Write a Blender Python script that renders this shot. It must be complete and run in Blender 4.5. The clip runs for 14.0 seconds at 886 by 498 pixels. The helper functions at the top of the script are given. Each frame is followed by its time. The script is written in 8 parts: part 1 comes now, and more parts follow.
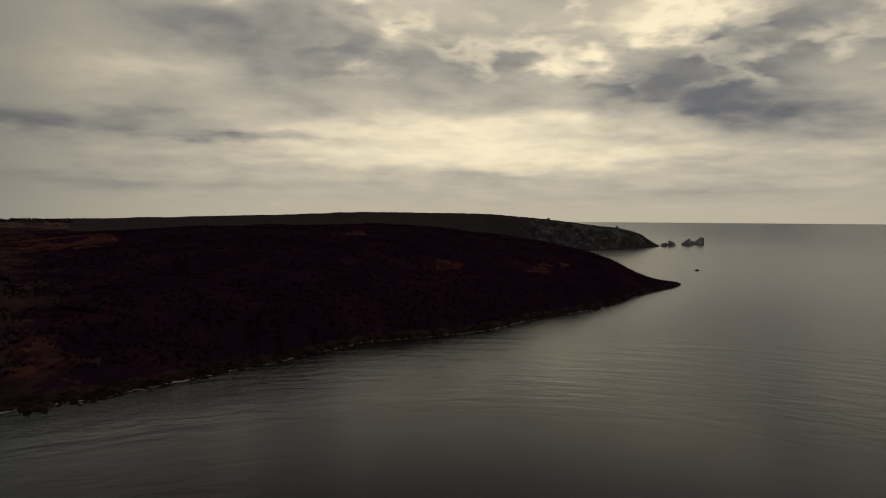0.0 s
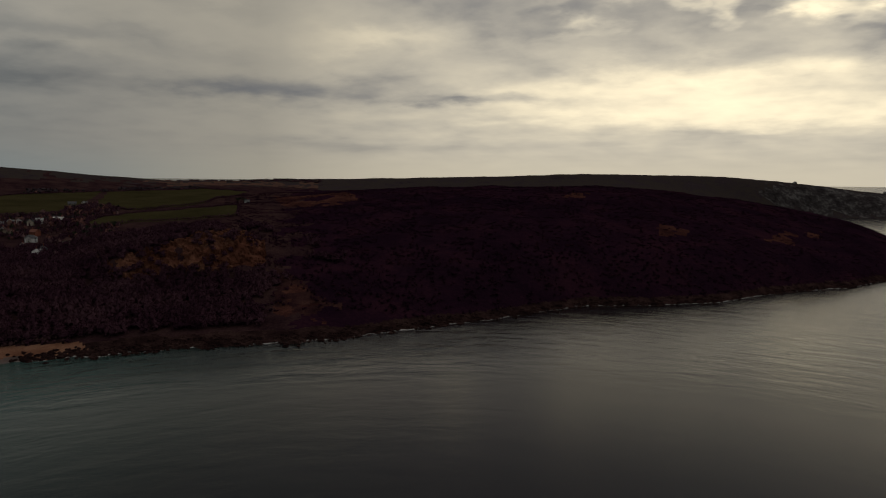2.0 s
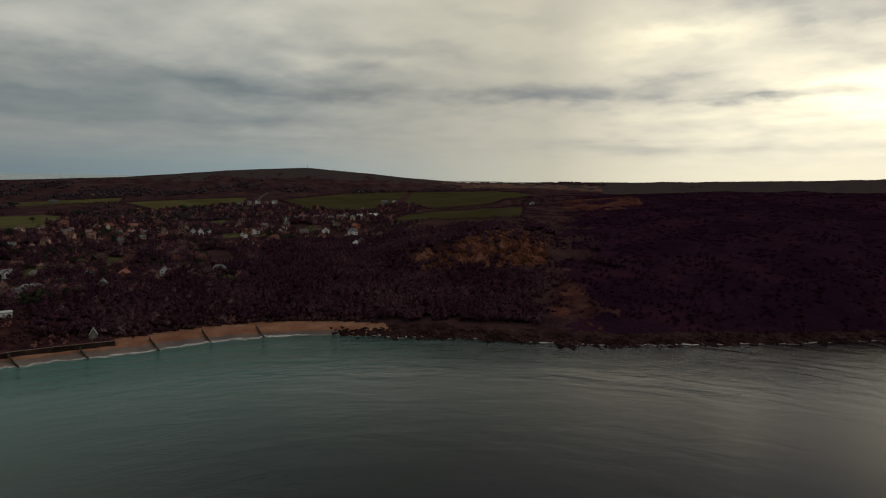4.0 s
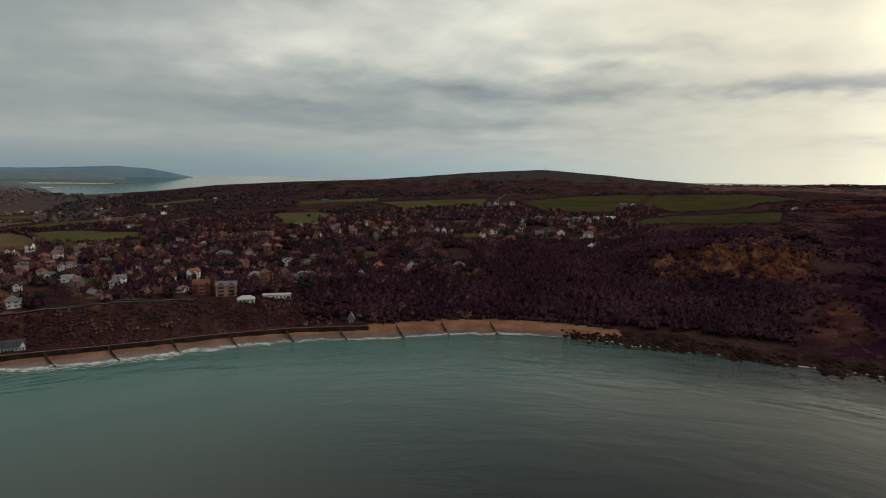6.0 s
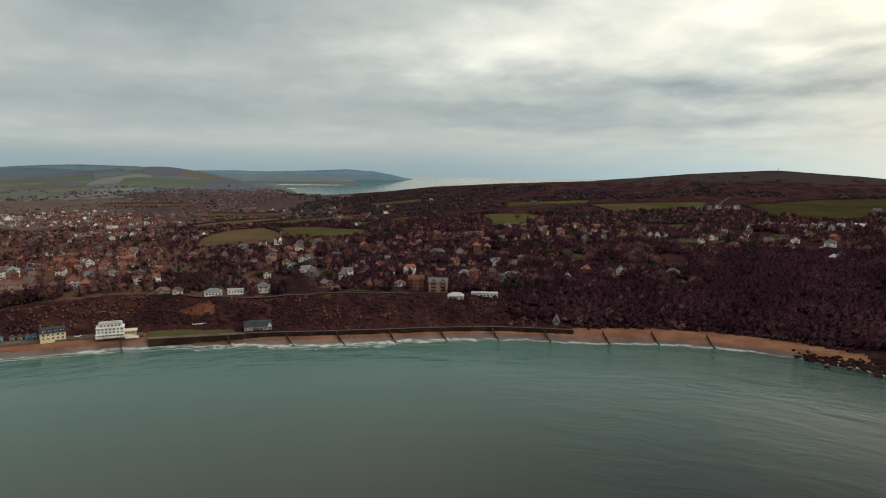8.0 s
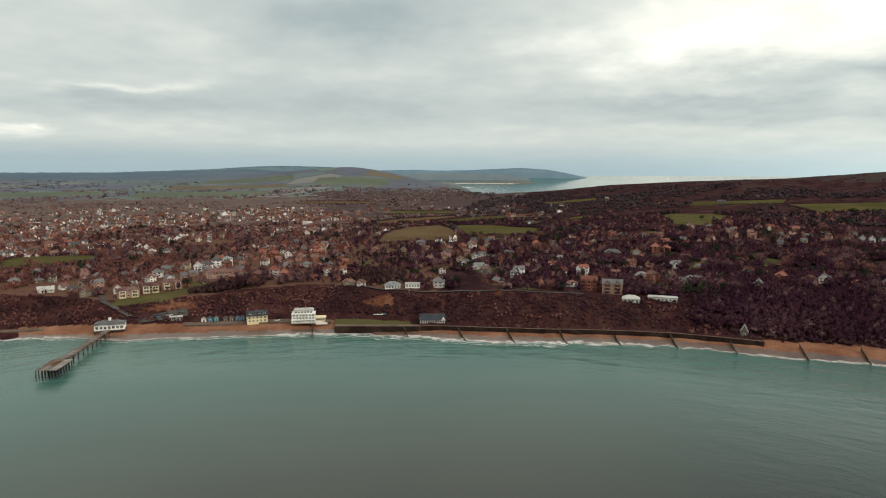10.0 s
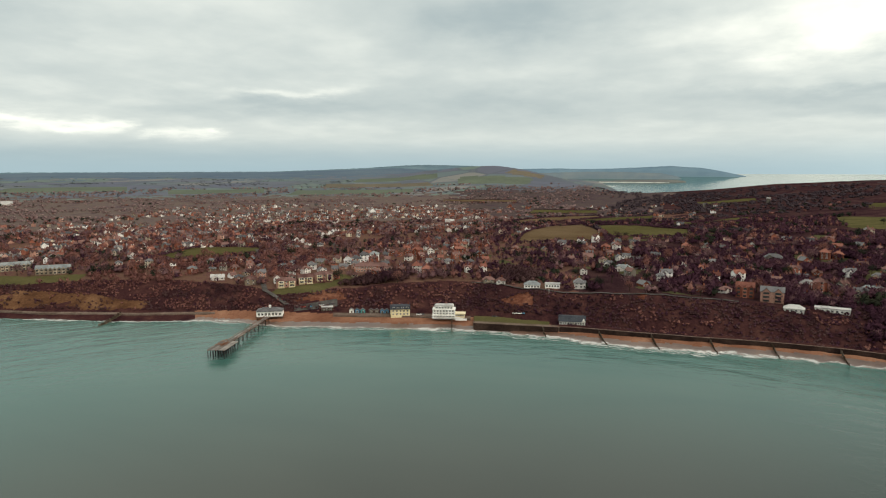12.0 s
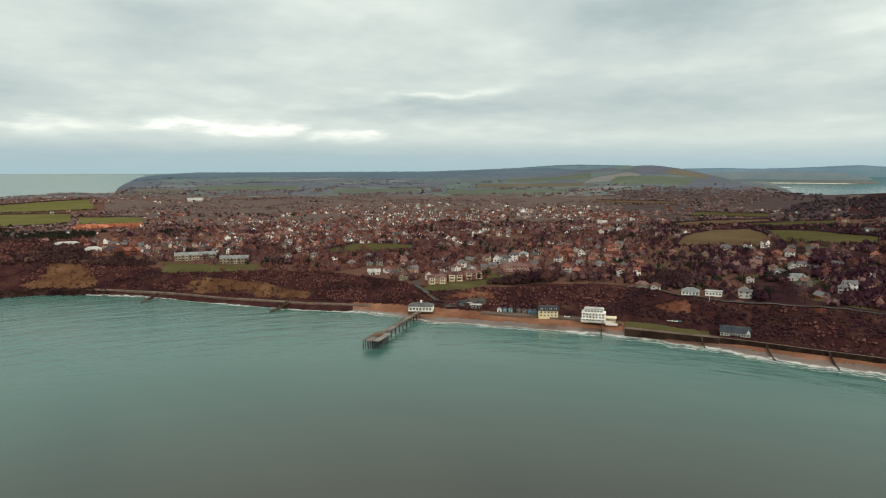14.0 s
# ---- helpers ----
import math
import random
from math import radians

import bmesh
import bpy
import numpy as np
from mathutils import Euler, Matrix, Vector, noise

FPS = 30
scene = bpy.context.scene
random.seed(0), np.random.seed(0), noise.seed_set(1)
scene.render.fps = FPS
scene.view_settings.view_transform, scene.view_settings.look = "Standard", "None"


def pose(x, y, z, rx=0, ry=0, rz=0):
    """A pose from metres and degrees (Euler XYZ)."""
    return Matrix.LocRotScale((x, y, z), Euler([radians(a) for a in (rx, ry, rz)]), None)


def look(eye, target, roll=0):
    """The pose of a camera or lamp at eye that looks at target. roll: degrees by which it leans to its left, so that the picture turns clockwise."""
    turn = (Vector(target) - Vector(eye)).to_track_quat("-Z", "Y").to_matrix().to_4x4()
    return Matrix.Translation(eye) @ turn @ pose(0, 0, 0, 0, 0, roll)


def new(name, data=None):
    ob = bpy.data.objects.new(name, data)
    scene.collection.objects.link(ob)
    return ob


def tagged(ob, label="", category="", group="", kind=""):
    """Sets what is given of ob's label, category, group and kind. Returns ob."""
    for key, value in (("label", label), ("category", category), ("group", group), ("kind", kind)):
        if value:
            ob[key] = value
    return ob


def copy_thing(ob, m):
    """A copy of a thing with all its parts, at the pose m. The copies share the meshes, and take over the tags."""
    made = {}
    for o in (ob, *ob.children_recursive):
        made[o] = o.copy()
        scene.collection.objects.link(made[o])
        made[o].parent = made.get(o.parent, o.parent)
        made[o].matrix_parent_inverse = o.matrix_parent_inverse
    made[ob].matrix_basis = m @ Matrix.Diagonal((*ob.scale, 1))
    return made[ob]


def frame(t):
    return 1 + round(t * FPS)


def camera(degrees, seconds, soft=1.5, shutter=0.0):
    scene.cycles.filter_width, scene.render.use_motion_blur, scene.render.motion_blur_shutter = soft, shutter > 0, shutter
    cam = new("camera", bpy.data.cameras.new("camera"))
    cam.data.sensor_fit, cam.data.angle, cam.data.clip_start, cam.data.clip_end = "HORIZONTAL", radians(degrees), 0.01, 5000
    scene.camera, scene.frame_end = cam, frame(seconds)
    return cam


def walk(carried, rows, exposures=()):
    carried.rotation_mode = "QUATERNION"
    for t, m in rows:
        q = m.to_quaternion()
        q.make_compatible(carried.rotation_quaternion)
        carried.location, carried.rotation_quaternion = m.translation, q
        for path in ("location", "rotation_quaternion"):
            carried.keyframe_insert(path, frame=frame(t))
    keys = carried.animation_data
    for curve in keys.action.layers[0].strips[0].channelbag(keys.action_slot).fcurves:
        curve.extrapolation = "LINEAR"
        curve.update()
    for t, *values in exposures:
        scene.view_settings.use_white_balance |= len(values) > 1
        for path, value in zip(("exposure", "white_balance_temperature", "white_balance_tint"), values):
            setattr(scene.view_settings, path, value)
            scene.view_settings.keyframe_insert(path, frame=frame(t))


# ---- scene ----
# The drone hovers 120 m over the sea and turns to its left.
cam = camera(69.15, 14.0, soft=1.1)
PATH = [
    (0.0, pose(0, 0, 120, 87.22, -0.33, 0.00)),
    (0.5, pose(0, 0, 120, 86.20, -0.42, 3.37)),
    (1.0, pose(0, 0, 120, 85.09, -0.53, 7.81)),
    (1.5, pose(0, 0, 120, 83.95, -0.60, 13.21)),
    (2.0, pose(0, 0, 120, 83.69, -0.67, 19.28)),
    (2.5, pose(0, 0, 120, 83.69, -0.66, 24.80)),
    (3.0, pose(0, 0, 120, 83.69, -0.74, 29.99)),
    (3.2, pose(0, 0, 120, 83.68, -0.77, 32.00)),
    (3.3, pose(0, 0, 120, 83.67, -0.83, 35.60)),
    (3.5, pose(0, 0, 120, 83.66, -0.86, 37.97)),
    (4.0, pose(0, 0, 120, 83.62, -0.98, 44.07)),
    (6.5, pose(0, 0, 120, 83.48, -0.79, 69.25)),
    (7.0, pose(0, 0, 120, 83.50, -0.75, 74.03)),
    (7.5, pose(0, 0, 120, 83.44, -0.71, 78.71)),
    (8.0, pose(0, 0, 120, 83.38, -0.64, 83.27)),
    (8.5, pose(0, 0, 120, 83.32, -0.58, 87.60)),
    (11.0, pose(0, 0, 120, 83.05, -0.06, 104.78)),
    (11.5, pose(0, 0, 120, 83.01, -0.10, 107.80)),
    (12.0, pose(0, 0, 120, 83.00, -0.04, 111.11)),
    (12.5, pose(0, 0, 120, 82.98, 0.01, 114.50)),
    (13.0, pose(0, 0, 120, 82.97, -0.02, 117.88)),
    (13.5, pose(0, 0, 120, 82.98, 0.06, 121.27)),
    (14.0, pose(0, 0, 120, 82.98, 0.00, 124.46)),
]
# The camera opens up as it turns away from the bright sky over the sea.
EXPOSURES = [(0.0, -2.55, 6500, 17), (2.0, -2.28, 6500, 17), (4.0, -1.52, 6500, 13), (6.5, -0.88, 6500, 12),
             (8.5, -0.43, 6620, 12), (11.0, -0.07, 6680, 12), (14.0, -0.05, 6570, 9)]
walk(cam, PATH, EXPOSURES)

# ---- sky and light: high broken cloud, the sun hidden behind it over the western sea ----
SUN_AZ, SUN_EL = -26.0, 50.0         # bearing (left of north positive) and height, degrees
GLOW_AZ = -8.0                       # where the cloud over the sea lets most light through


def bearing(az, r, z=0.0):
    """A place from the bearing in degrees and the distance from the drone's mooring."""
    a = radians(az)
    return Vector((-math.sin(a) * r, math.cos(a) * r, z))


class Nodes:
    """A small writer of shader nodes."""

    def __init__(self, tree):
        self.tree = tree
        tree.nodes.clear()

    def add(self, kind, **values):
        n = self.tree.nodes.new(kind)
        for key, v in values.items():
            setattr(n, key, v)
        return n

    def put(self, v, socket):
        if isinstance(v, bpy.types.NodeSocket):
            self.tree.links.new(v, socket)
        elif v is not None:
            socket.default_value = v

    def math(self, op, a, b=None, c=None, clamp=False):
        n = self.add("ShaderNodeMath", operation=op, use_clamp=clamp)
        for v, s in zip((a, b, c), n.inputs):
            self.put(v, s)
        return n.outputs[0]

    def vmath(self, op, a, b=None, scale=None):
        n = self.add("ShaderNodeVectorMath", operation=op)
        self.put(a, n.inputs[0])
        self.put(b, n.inputs[1])
        self.put(scale, n.inputs[3] if scale is not None else None)
        return n.outputs["Value"] if op in ("DOT_PRODUCT", "LENGTH", "DISTANCE") else n.outputs[0]

    def noise(self, vector, scale, detail=4.0, rough=0.55, distortion=0.0):
        n = self.add("ShaderNodeTexNoise")
        self.put(vector, n.inputs["Vector"])
        n.inputs["Scale"].default_value = scale
        n.inputs["Detail"].default_value = detail
        n.inputs["Roughness"].default_value = rough
        n.inputs["Distortion"].default_value = distortion
        return n.outputs["Fac"]

    def ramp(self, fac, *stops):
        n = self.add("ShaderNodeValToRGB")
        el = n.color_ramp.elements
        while len(el) < len(stops):
            el.new(0.5)
        for e, (p, c) in zip(el, stops):
            e.position, e.color = p, (*c, 1.0)
        self.put(fac, n.inputs["Fac"])
        return n.outputs["Color"]

    def step(self, v, lo, hi):
        n = self.add("ShaderNodeMapRange", interpolation_type="SMOOTHSTEP")
        self.put(v, n.inputs[0])
        n.inputs[1].default_value, n.inputs[2].default_value = lo, hi
        return n.outputs[0]

    def mix(self, fac, a, b, blend="MIX"):
        n = self.add("ShaderNodeMix", data_type="RGBA", blend_type=blend)
        self.put(fac, n.inputs["Factor"])
        for v, s in ((a, n.inputs["A"]), (b, n.inputs["B"])):
            s = [q for q in n.inputs if q.name == s.name and q.type == "RGBA"][0]
            self.put((*v, 1.0) if isinstance(v, tuple) else v, s)
        return [q for q in n.outputs if q.type == "RGBA"][0]


CLOUD_BANKS = []


def bank(az, el, width, height, dark):
    """A bank of cloud (dark > 0) or a bright gap (dark < 0) about a bearing and height, degrees."""
    CLOUD_BANKS.append((az, el, width, height, dark))


# over the western sea: heavy broken banks with bright rents
bank(22, 16, 12, 3.6, 0.50)
bank(3, 13.5, 14, 3.2, 0.42)
bank(-18, 11.8, 6.0, 3.0, 0.65)
bank(-25, 9.2, 6, 1.5, 0.75)
bank(-28, 13.5, 8, 2.4, 0.55)
bank(-31, 7.2, 7, 1.5, 0.35)
bank(31, 7.4, 11, 1.4, 0.48)
bank(17, 6.8, 6, 0.45, 0.45)
bank(27, 2.7, 9, 0.6, 0.22)
bank(-4, 3.6, 5, 0.4, 0.28)
bank(-24, 4.6, 4, 0.6, 0.30)
bank(-22, 2.2, 8, 0.7, 0.25)
bank(18.5, 19.4, 2.4, 1.3, -1.0)
bank(9, 19.3, 2.2, 1.0, -0.9)
bank(-13.4, 14.2, 1.6, 0.8, -0.9)
bank(-18.6, 16.6, 4.5, 0.9, -0.8)
bank(-23.5, 19.2, 3.2, 1.4, -0.7)
bank(-8.2, 12.9, 1.6, 0.7, -0.7)
bank(4.5, 16, 1.3, 0.7, -0.5)
bank(8.5, 13.2, 1.8, 0.6, -0.5)
bank(-3, 7.4, 17, 1.7, -0.75)
bank(27, 11.0, 7, 0.9, -0.40)
bank(-6, 5.2, 22, 1.2, -0.62)
# over the downs
bank(60, 7.3, 14, 0.9, 0.42)
bank(39, 6.9, 6, 0.6, 0.18)
bank(72, 4.6, 16, 0.6, 0.30)
bank(49, 9.3, 9, 0.6, -0.35)
bank(63, 5.6, 12, 0.5, -0.18)
bank(50, 13.6, 18, 3.4, -0.42)
bank(43, 10.4, 7, 0.5, 0.25)
bank(38, 13.4, 5, 0.6, 0.30)
bank(43, 16, 15, 5, -0.40)
# over the town: a pale even sheet
bank(77, 5.6, 14, 0.6, 0.40)
bank(104, 14, 9, 3.0, 0.40)
bank(75, 11.5, 13, 3.0, -0.35)
bank(108, 5.6, 12, 1.6, 0.30)
bank(107, 12, 8, 2.0, 0.22)
bank(147, 11, 5, 2.0, 0.35)
bank(126, 5.4, 8, 0.9, 0.36)
bank(161, 5.6, 9, 1.6, 0.30)
bank(150, 1.2, 40, 0.9, 0.35)
for a, e, w in ((131.5, 3.1, 0.9), (133.6, 2.9, 1.1), (137.6, 3.5, 0.9), (139.2, 3.6, 0.8), (140.8, 3.4, 0.9), (143.2, 3.6, 1.6), (146, 3.9, 2.0), (149, 3.6, 1.6), (156, 3.4, 2.4)):
    bank(a, e, 1.3 * w, 0.5, -0.30)
bank(124, 6.6, 5, 0.5, -0.3)
bank(80, 10, 9, 2.0, -0.25)


def make_sky():
    world = bpy.data.worlds.new("sky")
    scene.world = world
    world.use_nodes = True
    g = Nodes(world.node_tree)
    d = g.add("ShaderNodeTexCoord").outputs["Generated"]
    xyz = g.add("ShaderNodeSeparateXYZ")
    g.put(d, xyz.inputs[0])
    x, y, z = xyz.outputs
    up = g.math("MAXIMUM", z, 0.0)
    az = g.math("MULTIPLY", g.math("ARCTAN2", g.math("MULTIPLY", x, -1.0), y), 57.29578)
    el = g.math("MULTIPLY", g.math("ARCSINE", z), 57.29578)
    # the cloud sheet lies flat overhead, so it draws together towards the horizon
    streaky = g.vmath("MULTIPLY", g.vmath("SCALE", d, scale=g.math("DIVIDE", 1.0, g.math("ADD", up, 0.09))), (1.0, 1.0, 0.0))
    flat = g.vmath("SCALE", d, scale=g.math("DIVIDE", 1.0, g.math("ADD", up, 0.19)))
    flat = g.vmath("MULTIPLY", flat, (1.0, 1.0, 0.0))
    broad = g.noise(g.vmath("ADD", flat, (3.1, 7.7, 0.0)), 1.0, 3.0, 0.5, 0.3)
    lumps = g.noise(g.vmath("ADD", flat, (1.3, 2.9, 0.0)), 3.6, 6.0, 0.50, 0.15)
    wisps = g.noise(g.vmath("ADD", streaky, (8.3, 4.4, 0.0)), 1.7, 5.0, 0.52, 0.15)
    # ragged edges: banks are looked up at a wandering place
    ragged = g.math("SUBTRACT", g.noise(g.vmath("ADD", flat, (5.5, 1.2, 0.0)), 1.9, 6.0, 0.58), 0.5)
    ragged2 = g.math("SUBTRACT", g.noise(g.vmath("ADD", flat, (2.2, 9.1, 0.0)), 2.4, 6.0, 0.58), 0.5)
    reach = g.math("ADD", g.math("MULTIPLY", g.math("MAXIMUM", el, 0.0), 0.55), 0.7)
    el2 = g.math("ADD", el, g.math("MULTIPLY", ragged, reach))
    az2 = g.math("ADD", az, g.math("MULTIPLY", ragged2, 12.0))
    total = 0.40
    for a0, e0, w, h, k in CLOUD_BANKS:
        u = g.math("MULTIPLY", g.math("SUBTRACT", az2, float(a0)), 1.0 / w)
        v = g.math("MULTIPLY", g.math("SUBTRACT", el2, float(e0)), 1.0 / h)
        q = g.math("ADD", g.math("MULTIPLY", u, u), g.math("MULTIPLY", v, v))
        total = g.math("MULTIPLY_ADD", g.math("EXPONENT", g.math("MULTIPLY", q, -1.0)), float(k), total)
    texture = g.math("ADD", g.math("MULTIPLY", g.math("SUBTRACT", lumps, 0.5), 0.95), g.math("MULTIPLY", g.math("SUBTRACT", wisps, 0.5), 0.70))
    cell = g.add("ShaderNodeTexVoronoi", feature="DISTANCE_TO_EDGE")
    cell.inputs["Scale"].default_value = 2.3
    bent = g.add("ShaderNodeTexNoise")
    bent.inputs["Scale"].default_value, bent.inputs["Detail"].default_value = 2.2, 5.0
    g.put(flat, bent.inputs["Vector"])
    g.put(g.vmath("ADD", flat, g.vmath("SCALE", g.vmath("SUBTRACT", bent.outputs["Color"], (0.5, 0.5, 0.5)), scale=0.9)), cell.inputs["Vector"])
    crack = g.math("MULTIPLY", g.step(cell.outputs["Distance"], 0.16, 0.0), g.step(lumps, 0.38, 0.62))
    texture = g.math("ADD", texture, g.math("MULTIPLY", g.math("SUBTRACT", broad, 0.5), 0.6))
    low = bearing(GLOW_AZ, 0.99, 0.10)
    side = g.step(g.vmath("DOT_PRODUCT", d, tuple(low)), -0.15, 1.0)
    # unseen overhead cloud: added sunward to darken the water, thinned landward to brighten the town
    high = g.math("SUBTRACT", g.math("MULTIPLY", side, 2.1), 0.35)
    total = g.math("ADD", total, g.math("MULTIPLY", g.step(el, 18.0, 27.0), high))
    rough = g.math("ADD", g.math("MULTIPLY", side, 0.52), 0.40)
    rough = g.math("MULTIPLY", rough, g.math("ADD", g.math("MULTIPLY", g.step(el, 0.5, 6.0), 0.65), 0.35))
    cover = g.math("ADD", total, g.math("MULTIPLY", texture, rough))
    rent = g.math("MULTIPLY", g.math("MULTIPLY", crack, g.step(az, 22.0, -8.0)), g.math("MULTIPLY", g.step(el, 9.0, 12.5), g.step(el, 23.0, 19.0)))
    rent = g.math("MULTIPLY", rent, g.step(side, 0.7, 0.95))
    cover = g.math("SUBTRACT", cover, g.math("MULTIPLY", rent, 0.75))
    thin = g.ramp(side, (0.0, (0.390, 0.388, 0.338)), (0.45, (0.435, 0.424, 0.350)), (0.70, (0.36, 0.348, 0.276)), (0.88, (0.41, 0.39, 0.30)), (1.0, (1.2, 1.08, 0.72)))
    grey = g.ramp(side, (0.0, (0.138, 0.155, 0.150)), (0.45, (0.168, 0.186, 0.176)), (0.68, (0.235, 0.237, 0.205)), (0.86, (0.315, 0.305, 0.245)), (1.0, (0.56, 0.53, 0.41)))
    thick = g.ramp(side, (0.0, (0.072, 0.094, 0.101)), (0.45, (0.064, 0.085, 0.095)), (0.68, (0.085, 0.097, 0.102)), (1.0, (0.165, 0.176, 0.183)))
    cloud = g.mix(g.step(cover, -0.65, 0.55), thin, grey)
    cloud = g.mix(g.step(cover, 0.32, 1.25), cloud, thick)
    haze = g.ramp(side, (0.0, (0.074, 0.110, 0.126)), (0.45, (0.142, 0.190, 0.198)), (0.68, (0.220, 0.243, 0.218)), (0.86, (0.34, 0.33, 0.255)), (1.0, (0.60, 0.56, 0.41)))
    cloud = g.mix(g.math("MULTIPLY", g.step(el, 3.2, -0.2), 0.8), cloud, haze)
    blue = g.add("ShaderNodeTexSky", sky_type="NISHITA", sun_disc=False, sun_elevation=radians(SUN_EL), sun_rotation=radians(-SUN_AZ))
    a = g.add("ShaderNodeBackground")
    g.put(cloud, a.inputs["Color"])
    a.inputs["Strength"].default_value = 5.0
    b = g.add("ShaderNodeBackground")
    g.put(blue.outputs["Color"], b.inputs["Color"])
    b.inputs["Strength"].default_value = 0.05
    both = g.add("ShaderNodeMixShader")
    both.inputs["Fac"].default_value = 0.94
    out = g.add("ShaderNodeOutputWorld")
    g.put(b.outputs[0], both.inputs[1])
    g.put(a.outputs[0], both.inputs[2])
    g.put(both.outputs[0], out.inputs["Surface"])


make_sky()
lamp = bpy.data.lights.new("sun", "SUN")
lamp.energy, lamp.angle, lamp.color = 1.85, radians(38), (1.0, 0.90, 0.78)
new("sun", lamp).matrix_world = look(bearing(SUN_AZ, 300, 300 * math.tan(radians(SUN_EL))), (0, 0, 0))

# ---- materials ----
def surface(name, colours, scale=0.05, fine=0.8, rough=0.9, bump=0.3, spread=0.12, spec=0.0, island=0.0, piece=False, thin_leaf=False):
    """A rough natural or built surface: colours mixed by broad and fine noise in real size, with fine relief."""
    m = bpy.data.materials.new(name)
    m.use_nodes = True
    g = Nodes(m.node_tree)
    at = g.add("ShaderNodeNewGeometry")
    pos = at.outputs["Position"]
    wide = g.noise(pos, scale, 5.0, 0.6, 0.3)
    thin = g.noise(pos, fine, 4.0, 0.6)
    f = g.math("ADD", g.math("MULTIPLY", wide, 0.62), g.math("MULTIPLY", thin, 0.38))
    if island > 0:
        f = g.math("ADD", f, g.math("MULTIPLY", g.math("SUBTRACT", at.outputs["Random Per Island"], 0.5), island))
    if piece:
        r = g.add("ShaderNodeObjectInfo").outputs["Random"]
        f = g.math("ADD", f, g.math("MULTIPLY", g.math("SUBTRACT", r, 0.5), 0.3))
    n = len(colours)
    lo, hi = 0.5 - spread, 0.5 + spread
    stops = [(lo + (hi - lo) * i / max(1, n - 1), c) for i, c in enumerate(colours)]
    col = g.ramp(f, *stops)
    p = g.add("ShaderNodeBsdfPrincipled")
    g.put(col, p.inputs["Base Color"])
    p.inputs["Roughness"].default_value = rough
    p.inputs["Specular IOR Level"].default_value = spec
    if bump:
        b = g.add("ShaderNodeBump")
        b.inputs["Strength"].default_value = bump
        b.inputs["Distance"].default_value = 0.4 / fine
        g.put(thin, b.inputs["Height"])
        g.put(b.outputs[0], p.inputs["Normal"])
    out = g.add("ShaderNodeOutputMaterial")
    if thin_leaf:                                    # open twigs let light through
        t = g.add("ShaderNodeBsdfTranslucent")
        g.put(col, t.inputs["Color"])
        both = g.add("ShaderNodeMixShader")
        both.inputs["Fac"].default_value = 0.3
        g.put(p.outputs[0], both.inputs[1])
        g.put(t.outputs[0], both.inputs[2])
        g.put(both.outputs[0], out.inputs["Surface"])
    else:
        g.put(p.outputs[0], out.inputs["Surface"])
    return m


